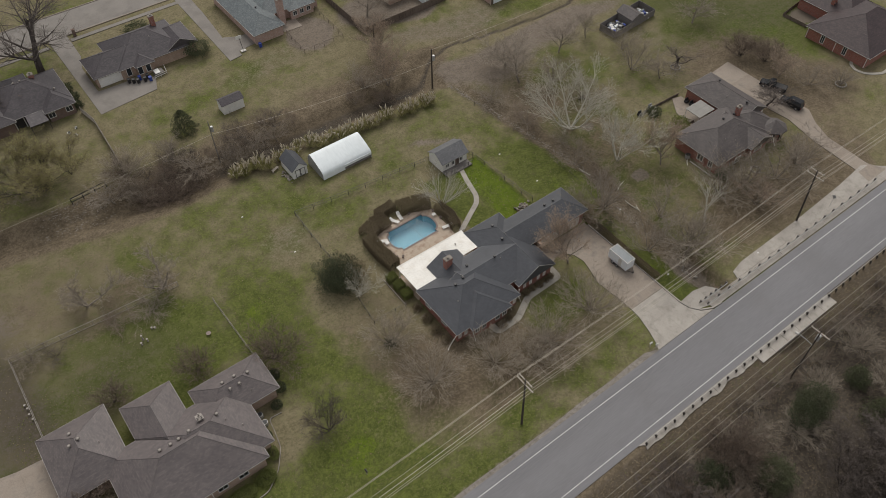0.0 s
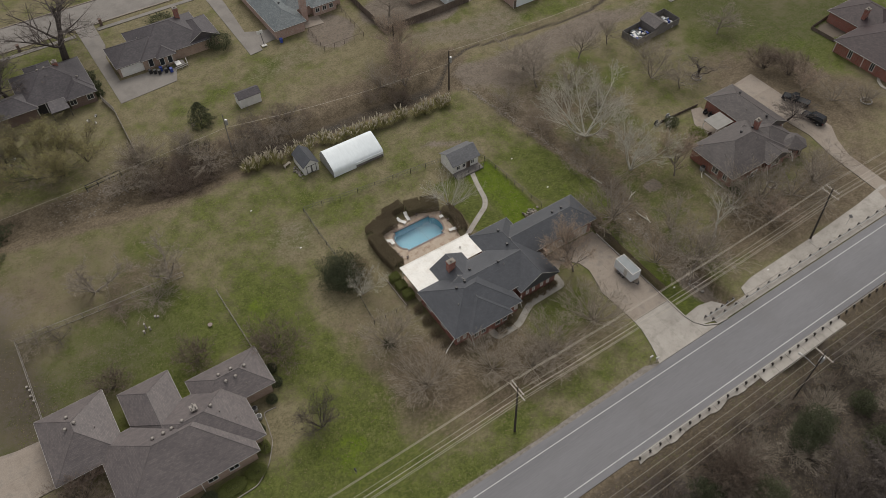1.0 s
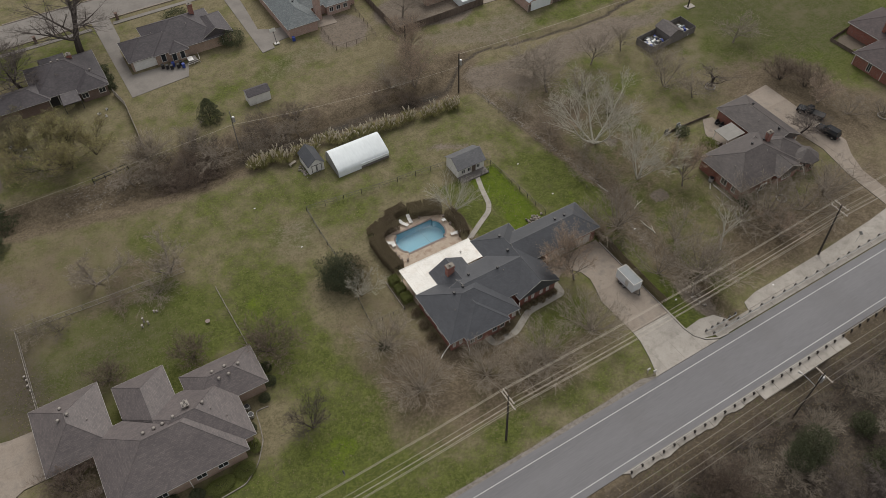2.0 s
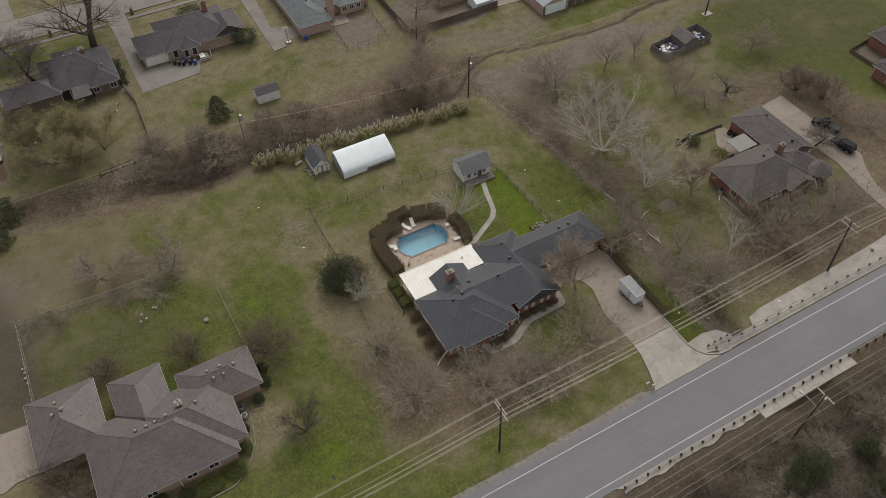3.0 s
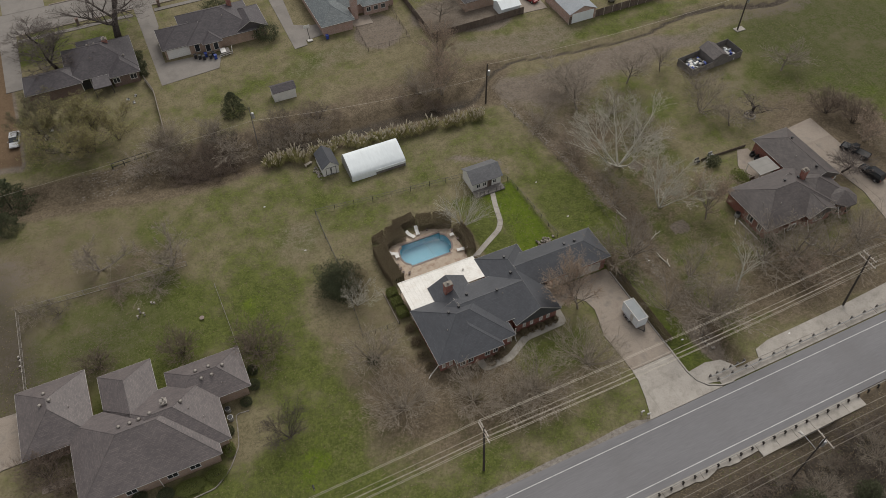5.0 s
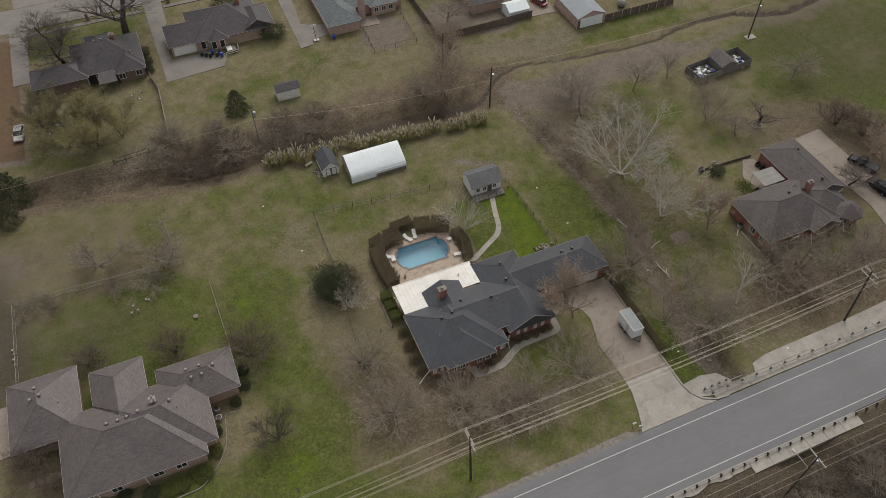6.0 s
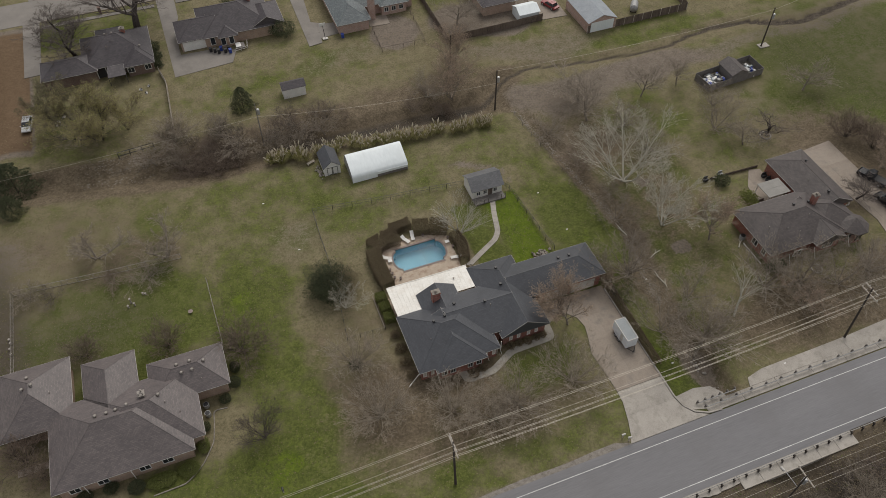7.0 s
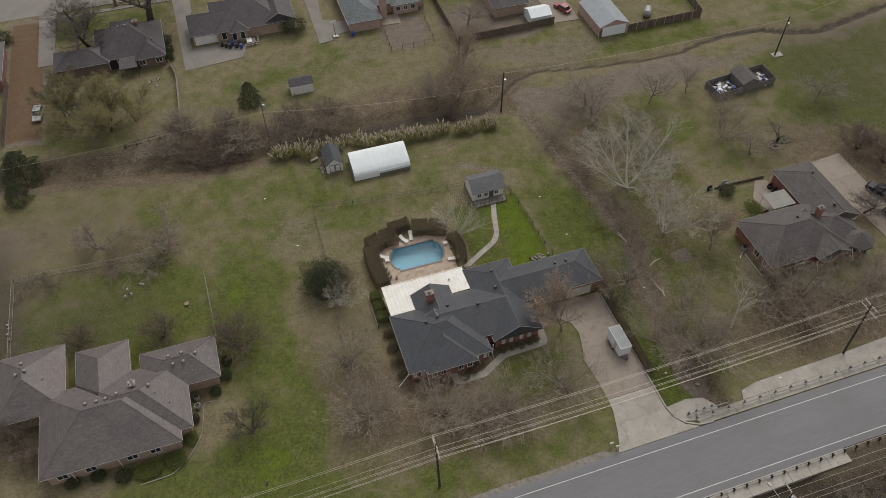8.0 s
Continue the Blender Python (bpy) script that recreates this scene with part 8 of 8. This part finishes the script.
# ---- pampas grass ----
def pampas(seed):
    rng_ = random.Random(seed)
    t = thing("pampas_grass", 0, 0, 0, "clump of pampas grass with pale feathery plumes", "grass clump", "pampas grass along the creek")
    verts, faces = [], []
    for _ in range(260):
        a, r = rng_.uniform(0, math.tau), rng_.uniform(0.6, 1.5)
        d = Vector((math.cos(a), math.sin(a), 0))
        s = Vector((-d.y, d.x, 0)) * 0.035
        hgt = rng_.uniform(0.9, 1.7)
        prev = None
        for k in range(4):
            u = k / 3
            c = d * (0.15 + r * u ** 1.6) + Vector((0, 0, hgt * math.sin(u * 2.0) * 0.98))
            w = s * (1 - 0.85 * u)
            n = len(verts)
            verts += [tuple(c - w), tuple(c + w)]
            if prev is not None:
                faces.append((prev, prev + 1, n + 1, n))
            prev = n
    me = bpy.data.meshes.new("blades")
    me.from_pydata(verts, [], faces)
    me.materials.append(M_PAMPAS)
    ob = new("blades", me)
    ob.parent = t
    segs = []
    for _ in range(10):
        a, r = rng_.uniform(0, math.tau), rng_.uniform(0.2, 1.1)
        d = np.array([math.cos(a) * r, math.sin(a) * r, 0])
        segs.append((d * 0.5 + [0, 0, 0.8], d + [0, 0, 1.7], 0.012, 0.03))
        segs.append((d + [0, 0, 1.7], d * 1.12 + [0, 0, 2.05], 0.04, 0.13))
        segs.append((d * 1.12 + [0, 0, 2.05], d * 1.4 + [0, 0, 2.45], 0.13, 0.02))
    branch_mesh("plumes", segs, 5, M_PLUME, t, "pale cream feathery plumes")
    return t


clumps = [pampas(s) for s in (1, 2, 3)]
line = [(-23.4, 47.0), (-17.0, 46.2), (-10.0, 46.2), (-2.8, 45.6), (4.2, 44.4), (12.1, 43.2), (20.8, 42.2)]
k = 0
for a, b in zip(line, line[1:]):
    n = round(math.dist(a, b) / 1.15)
    for j in range(n):
        for row in range(2):
            x = a[0] + (b[0] - a[0]) * j / n + rng.uniform(-0.4, 0.4)
            y = a[1] + (b[1] - a[1]) * j / n + rng.uniform(-0.5, 0.5) + row * 1.3
            if rng.random() < (0.3 if row == 0 else 0.5):
                continue
            if -15.5 < x < -11 and y < 46:
                y = 46.6
            s = rng.uniform(0.75, 1.15)
            t = clumps[k] if k < 3 else copy_thing(clumps[k % 3], Matrix.Identity(4))
            t.matrix_basis = pose(x, y, land(x, y), 0, 0, rng.uniform(0, 360)) @ Matrix.Diagonal((s, s, s * rng.uniform(0.85, 1.1), 1))
            k += 1


# ---- weeds and rough grass: tufts that stand up from the sheet ----
def litter_sheet(name, count, area, size, material, label, seed, keep):
    """Loose leaves and dead grass blades lying on the ground."""
    r_ = random.Random(seed)
    verts, faces = [], []
    made = tries = 0
    while made < count and tries < count * 12:
        tries += 1
        x, y = r_.uniform(area[0], area[2]), r_.uniform(area[1], area[3])
        if not keep(x, y, r_):
            continue
        z = land(x, y) + 0.03
        a = r_.uniform(0, math.tau)
        d, s = Vector((math.cos(a), math.sin(a), 0)) * size * r_.uniform(0.5, 1.4), Vector((-math.sin(a), math.cos(a), 0)) * size * r_.uniform(0.3, 0.7)
        n = len(verts)
        c = Vector((x, y, z))
        up = Vector((0, 0, size * r_.uniform(0.0, 0.15)))
        verts += [tuple(c - d), tuple(c - s + up), tuple(c + d), tuple(c + s + up * 0.4)]
        faces.append((n, n + 1, n + 2, n + 3))
        made += 1
    me = bpy.data.meshes.new(name)
    me.from_pydata(verts, [], faces)
    me.materials.append(material)
    return tagged(new(name, me), label, "leaves", kind="stuff")


def not_paved(x, y):
    if -39.5 < y < -27.4 or (8.5 < x < 25 and -28 < y < 0) or (-14 < x < 9 and -9.5 < y < 19):
        return False
    if -72 < x < -39 and -10 < y < 14:
        return False
    if 48.5 < x < 71 and -9 < y < 13:
        return False
    if y > 112 or (24 < x < 78 and y < -23 and y > -40):
        return False
    if 71 < x < 81 and -28 < y < 15:
        return False
    return True


def by_litter(x, y, r_):
    return not_paved(x, y) and r_.random() < cover(x, y)[2] - 0.2


def by_green(x, y, r_):
    g, d, l = cover(x, y)
    return not_paved(x, y) and r_.random() < (g - l) * 0.9 - d


litter_sheet("fallen_leaves", 26000, (-75, -60, 100, 70), 0.12, M_SCRUB, "dry brown fallen leaves and dead weeds", 1, by_litter)
M_GRASS_TUFT = foliage("green_grass_blades", [(0.085, 0.098, 0.026), (0.155, 0.165, 0.052)])
litter_sheet("gully_stones", 900, (24, -8, 33, 46), 0.16, M_STONE, "small pale stones strewn along the dry gully", 9, lambda x, y, r_: abs(line_distance(x, y, GULLY)) < abs(r_.gauss(0, 0.7)) * 0.8)
litter_sheet("creek_rubble", 420, (-60, 50, -40, 64), 0.2, M_STONE, "pale rubble and dead stalks strewn by the gate", 10, lambda x, y, r_: math.hypot((x + 50) / 8, (y - 57) / 4) < abs(r_.gauss(0, 0.7)) + 0.1 and math.hypot((x + 50) / 8, (y - 57) / 4) < 1.2)
litter_sheet("roadside_weeds", 5200, (-24, -44.5, 80, -38.3), 0.16, M_SCRUB, "dead weeds and scraps along the road bank", 11, lambda x, y, r_: r_.random() < 0.9)
litter_sheet("bank_grass", 500, (-24, -43.5, 80, -38.6), 0.15, foliage("bank_grass_blades", [(0.075, 0.085, 0.03), (0.15, 0.155, 0.065)]), "rough green grass along the road bank", 12, lambda x, y, r_: noise.noise((x * 0.25, y * 0.4, 2.0)) > 0.05)
M_STRAW = foliage("dry_grass_blades", [(0.14, 0.112, 0.062), (0.26, 0.215, 0.132)])
litter_sheet("dry_grass", 26000, (-75, -28, 100, 80), 0.11, M_STRAW, "dry straw-coloured grass tufts on the lawn", 5, lambda x, y, r_: not_paved(x, y) and r_.random() < 0.5)
litter_sheet("grass", 24000, (-75, -28, 100, 100), 0.12, M_GRASS_TUFT, "short green grass tufts on the lawn", 2, by_green)


# ---- small things ----
def mailbox(x, y, turn, label):
    s = thing("mailbox", x, y, 0, label, "mailbox", "mailboxes")
    bm = bmesh.new()
    box(bm, -0.05, -0.05, -0.1, 0.05, 0.05, 1.0)
    part("post", bm, M_ARM, s)
    bm = bmesh.new()
    box(bm, -0.12, -0.28, 1.0, 0.12, 0.28, 1.14)
    for k in range(6):
        a0, a1 = math.pi * k / 6, math.pi * (k + 1) / 6
        prism_pts = [(0.12 * math.cos(a0), 0.12 * math.sin(a0)), (0.12 * math.cos(a1), 0.12 * math.sin(a1))]
        v = [bm.verts.new((px, yy, 1.14 + pz)) for yy in (-0.28, 0.28) for px, pz in prism_pts]
        bm.faces.new((v[0], v[1], v[3], v[2]))
    part("box", bm, M_TRIM if turn else M_BLACK, s)
    s.matrix_basis = pose(x, y, 0, 0, 0, turn)
    return s


mailbox(10.6, -26.6, 90, "pale mailbox on a post beside the driveway")
mailbox(-36.4, -17.2, 0, "dark mailbox-like post standing in the grass")
mailbox(11.2, -27.3, 80, "pale mailbox on a post beside the driveway")
sg = thing("road_sign", 59.7, -25.4, 0, "back of a small diamond road sign on a post", "road sign")
bm = bmesh.new()
tube(bm, (0, 0, -0.2), (0, 0, 2.6), 0.035, 0.035, 5)
part("post", bm, M_GALV, sg)
bm = bmesh.new()
v = [bm.verts.new(p) for p in ((-0.04, 0, 1.9), (-0.04, 0.45, 2.35), (-0.04, 0, 2.8), (-0.04, -0.45, 2.35), (-0.06, 0, 1.9), (-0.06, 0.45, 2.35), (-0.06, 0, 2.8), (-0.06, -0.45, 2.35))]
for q in ((0, 1, 2, 3), (7, 6, 5, 4), (0, 4, 5, 1), (1, 5, 6, 2), (2, 6, 7, 3), (3, 7, 4, 0)):
    bm.faces.new([v[i] for i in q])
part("plate", bm, M_RUST, sg)


stone_ring(56.7, -11.1, 0.9, "ring of pale stones round a bird bath")
stone_ring(69.3, 20.2, 1.0, "ring of pale stones round a fruit tree")
stone_ring(92.8, -5.4, 1.1, "ring of pale stones round a young tree")
stone_ring(71.5, 0.0, 1.0, "ring of pale stones round a bed by the wall")
# stone heap behind the garage, rubble by the white shed
for x, y, w, d, n, lab in ((14.6, 8.6, 2.2, 0.7, 40, "heap of grey and brown garden stones"), (-15.8, 41.6, 0.5, 1.5, 26, "scattered broken bricks beside the white shed"), (27.6, -20.5, 1.4, 4.0, 34, "pale rubble in the gully")):
    heap = thing("stone_heap", x, y, land(x, y), lab, "stones")
    for k in range(n):
        s = rng.uniform(0.14, 0.3)
        bm = bmesh.new()
        bmesh.ops.create_icosphere(bm, subdivisions=1, radius=s)
        for vv in bm.verts:
            vv.co *= 1 + 0.25 * noise.noise(vv.co * 4 + Vector((k, 0, 0)))
        ob = part("stone", bm, M_STONE, heap)
        ob.matrix_basis = pose(rng.gauss(0, w / 2), rng.gauss(0, d / 2), s * 0.4 + (0.25 if n == 40 and k % 2 else 0), rng.uniform(0, 90), 0, rng.uniform(0, 180)) @ Matrix.Diagonal((1, 1, 0.7, 1))
ben = thing("bench", -16.7, 44.6, 0, "weathered pale wooden bench beside the white shed", "bench")
for k in range(3):
    bm = bmesh.new()
    box(bm, -0.8, -0.25 + 0.18 * k, 0.42, 0.8, -0.1 + 0.18 * k, 0.47)
    part("seat_board", bm, M_ARM, ben)
for xx in (-0.65, 0.65):
    bm = bmesh.new()
    box(bm, xx - 0.05, -0.22, 0, xx + 0.05, 0.24, 0.42)
    part("leg", bm, M_ARM, ben)
ben.matrix_basis = pose(-16.7, 44.6, 0, 0, 0, 20)
for x, y in ((-44.0, -0.4), (-44.0, -1.9)):
    s = thing("outdoor_unit", x, y, 0, "round grey air-conditioning unit beside the grey-roofed house", "air conditioner", "air conditioners")
    bm = bmesh.new()
    tube(bm, (0, 0, 0.05), (0, 0, 0.8), 0.42, 0.42, 14)
    part("casing", bm, M_GALV, s)
    bm = bmesh.new()
    tube(bm, (0, 0, 0.8), (0, 0, 0.84), 0.36, 0.36, 14)
    part("fan_grille", bm, M_BLACK, s)
s = thing("outdoor_unit", 48.9, -0.9, 0, "grey air-conditioning unit beside the brick house", "air conditioner", "air conditioners")
bm = bmesh.new()
tube(bm, (0, 0, 0.05), (0, 0, 0.85), 0.5, 0.5, 8)
part("casing", bm, M_RUST, s)
bm = bmesh.new()
tube(bm, (0, 0, 0.85), (0, 0, 0.9), 0.42, 0.42, 12)
part("fan_grille", bm, M_BLACK, s)
bm = bmesh.new()
box(bm, 48.45, -6.9, -0.1, 48.6, -1.9, 0.15)
tagged(mesh_object("trim_bed_edging", bm, M_TRIM), "pale garden edging beside the brick house", "edging", kind="structure")
# white garden ornaments in the green yard
for x, y, h in ((-52.4, 23.0, 1.2), (-51.9, 22.3, 0.7), (-52.9, 22.2, 0.6), (-50.4, 24.2, 0.4), (-50.0, 24.0, 0.35)):
    s = thing("garden_ornament", x, y, land(x, y), "weathered white garden ornament on the lawn", "ornament", "ornaments on the lawn")
    bm = bmesh.new()
    tube(bm, (0, 0, 0), (0, 0, h * 0.3), 0.16, 0.13, 8)
    tube(bm, (0, 0, h * 0.3), (0, 0, h * 0.7), 0.09, 0.09, 8)
    tube(bm, (0, 0, h * 0.7), (0, 0, h), 0.09, 0.18, 10)
    part("urn", bm, M_VENT, s)
for x, y in ((-71.0, 20.5), (-70.9, 21.6), (-71.1, 22.4), (-70.8, 19.4)):
    s = thing("white_pot", x, y, land(x, y), "pale flower pot standing along a fence", "flower pot", "pots by the fence")
    bm = bmesh.new()
    tube(bm, (0, 0, 0), (0, 0, 0.4), 0.13, 0.18, 9)
    part("pot", bm, M_VENT, s)
s = thing("fire_pit", -43.6, 17.7, land(-43.6, 17.7), "small round rusty fire bowl on the lawn", "fire bowl")
bm = bmesh.new()
tube(bm, (0, 0, 0.05), (0, 0, 0.35), 0.2, 0.4, 10)
part("bowl", bm, M_COPING, s)
# things behind the houses on the north side
spa = thing("hot_tub", -22.0, 87.0, 0, "pale hot tub with a folded cover in a low fence", "hot tub")
bm = bmesh.new()
box(bm, -1.0, -0.9, 0, 1.0, 0.9, 0.8, 0.12)
part("tub", bm, M_DECK_WOOD, spa)
bm = bmesh.new()
box(bm, -0.95, -0.85, 0.8, 0.2, 0.85, 0.92, 0.05)
part("cover", bm, M_WHITE, spa)
for k, (x, y) in enumerate(((-27.6, 87.2), (-26.8, 86.6), (-26.2, 87.4), (-25.4, 86.3), (-24.6, 87.0), (0.4, 82.4), (-24.4, 85.8), (-28.4, 87.8))):
    s = thing("wheeled_bin", x, y, 0.05, ("blue plastic wheeled bin by the house wall" if k in (2, 5, 6) else "dark wheeled bin by the house wall"), "bin", "bins behind the houses")
    bm = bmesh.new()
    box(bm, -0.3, -0.33, 0.02, 0.3, 0.33, 0.95, 0.04)
    part("body", bm, M_BLUE if k in (2, 5, 6) else M_BLACK, s)
    bm = bmesh.new()
    box(bm, -0.32, -0.36, 0.95, 0.32, 0.36, 1.02, 0.02)
    part("lid", bm, M_BLUE if k in (2, 5, 6) else M_BLACK, s)
wire_fence([(-23.4, 85.6), (-20.6, 85.9), (-20.2, 88.4)], 0.9, 1.2, "low pale rail fence round a hot tub", M_TRIM, (1.0, 0.5), 0, 0.05, 0.05)
bb = thing("basketball_hoop", -3.4, 83.4, 0.05, "free-standing basketball hoop on a driveway", "basketball hoop")
bm = bmesh.new()
box(bm, -0.6, -0.4, 0, 0.6, 0.4, 0.18, 0.05)
part("base", bm, M_TRIM, bb)
bm = bmesh.new()
tube(bm, (0, 0, 0.18), (-0.2, 0.4, 3.2), 0.06, 0.06, 6)
part("pole", bm, M_BLACK, bb)
bm = bmesh.new()
box(bm, -0.9, 0.75, 2.7, 0.5, 0.8, 3.6)
part("backboard", bm, M_WHITE, bb)
for x, y in ((-50.2, 112.6), (-31.6, 112.6)):
    s = thing("brick_mailbox", x, y, 0, "brown brick mailbox pillar by the street", "mailbox", "mailboxes")
    bm = bmesh.new()
    box(bm, -0.32, -0.32, -0.1, 0.32, 0.32, 1.5)
    box(bm, -0.38, -0.38, 1.5, 0.38, 0.38, 1.6)
    part("pillar", bm, M_BRICK_BROWN, s)
# fallen pale limbs on the rough ground
for x, y, a, ln in ((31.0, -3.2, 95, 3.0), (31.3, -4.6, 70, 1.8), (33.0, 1.5, 20, 2.6), (30.6, 8.6, 100, 2.6), (48.0, -1.8, 40, 2.0)):
    lg = thing("fallen_log", x, y, land(x, y) + 0.08, "pale fallen tree limb lying on the ground", "log", "fallen limbs")
    bm = bmesh.new()
    tube(bm, (-ln / 2, 0, 0), (0, 0.12, 0.05), 0.11, 0.09, 7)
    tube(bm, (0, 0.12, 0.05), (ln / 2, -0.05, 0.03), 0.09, 0.05, 7)
    tube(bm, (0.1, 0.1, 0.06), (ln * 0.3, 0.6, 0.25), 0.05, 0.02, 5)
    part("limb", bm, M_BARK_PALE, lg)
    lg.matrix_basis = pose(x, y, land(x, y) + 0.08, 0, 0, a)
# trampled litter: small pale scraps seen on the grass
for k, (x, y) in enumerate(((-27.5, 37.5), (-24.0, 24.4), (20.5, 22.0), (24.0, -18.4), (40.0, -24.6), (21.4, 12.0), (28.9, -2.5))):
    s = thing("plastic_scrap", x, y, land(x, y), "small pale scrap lying on the grass", "litter", "litter")
    bm = bmesh.new()
    box(bm, -0.18, -0.1, 0.0, 0.18, 0.1, 0.12, 0.03)
    part("scrap", bm, M_WHITE, s)
# clutter in the yard under the olive trees
for k, (x, y, sx, sy, h) in enumerate(((-62.0, 77.4, 1.6, 0.9, 0.7), (-60.2, 76.2, 1.0, 0.7, 0.5), (-61.4, 74.0, 0.9, 0.9, 0.6), (-53.0, 77.6, 2.2, 0.8, 0.6), (-44.6, 79.4, 0.7, 0.5, 0.4), (-43.6, 78.0, 0.5, 0.5, 0.4), (-42.9, 80.2, 0.6, 0.4, 0.3))):
    s = thing("yard_clutter", x, y, land(x, y), ("heap of pale yard junk on the grass", "grey scrap pile on the grass")[k % 2], "junk", "yard clutter")
    for j in range(4):
        bm = bmesh.new()
        box(bm, -sx * 0.3, -sy * 0.3, 0, sx * 0.3, sy * 0.3, h * (0.5 + 0.17 * j), 0.04)
        ob = part("scrap", bm, (M_VENT, M_RUST, M_WHITE, M_BLACK)[(k + j) % 4], s)
        ob.matrix_basis = pose(sx * (0.35 * (j % 2) - 0.18), sy * (0.5 * (j // 2) - 0.25), 0, 0, 0, 23 * j + 40 * k)
# junk and furniture on the brick house patio
for k, (x, y, mat_, lab) in enumerate(((62.0, 9.4, M_BLACK, "black covered grill on the patio"), (61.2, 8.4, M_RUST, "grey patio chair on the slab"), (61.9, 10.6, M_BLACK, "black covered grill on the patio"), (57.2, 5.0, M_FENCE_WOOD, "brown wooden planter by the patio"), (51.0, 13.6, M_BLACK, "dark tarpaulin heap by the fence"), (54.4, 13.9, M_RUST, "dark tarpaulin heap by the fence"))):
    s = thing("patio_item", x, y, 0.05, lab, "patio furniture", "patio clutter")
    bm = bmesh.new()
    box(bm, -0.5, -0.35, 0, 0.5, 0.35, 0.55, 0.08)
    box(bm, -0.45, 0.1, 0.55, 0.45, 0.3, 1.0, 0.06)
    part("body", bm, mat_, s)
# low boards added in place of a dark line of junk
board_fence([(52.0, 13.6), (62.4, 13.3)], 0.55, "low dark boards standing in for a line of junk behind the brick house")

# a round bed with a pale border in front of the maroon-roofed house
strip_slabs("trim_bed_edging", "edging_block", [(102.9, -1.6), (101.0, -2.4), (99.8, -4.2), (100.2, -6.0), (101.2, -7.2), (103.4, -8.6), (106.0, -8.6)], 0.7, 0.9, 0.05, 0.15, M_WALK, "curved pale concrete border of a round bed", "kerb")
board_fence([(105.0, 12.0), (104.8, 18.4), (113.0, 19.4)], 0.8, "low dark board fence round a bare yard")

# a pale rounded tank behind the dark board fence
tank = thing("storage_tank", 67.6, 68.6, land(67.6, 68.6), "pale rounded metal tank on skids behind a board fence", "tank")
bm = bmesh.new()
for a, b, ra, rb in ((-1.6, -1.25, 0.35, 0.9), (-1.25, 1.25, 0.9, 0.9), (1.25, 1.6, 0.9, 0.35)):
    tube(bm, (a, 0, 1.15), (b, 0, 1.15), ra, rb, 16)
part("shell", bm, M_RUST, tank)
for xx in (-0.9, 0.9):
    bm = bmesh.new()
    box(bm, xx - 0.12, -0.7, 0, xx + 0.12, 0.7, 0.45)
    part("skid", bm, M_POST, tank)
tank.matrix_basis = pose(67.6, 68.6, land(67.6, 68.6), 0, 0, 55)
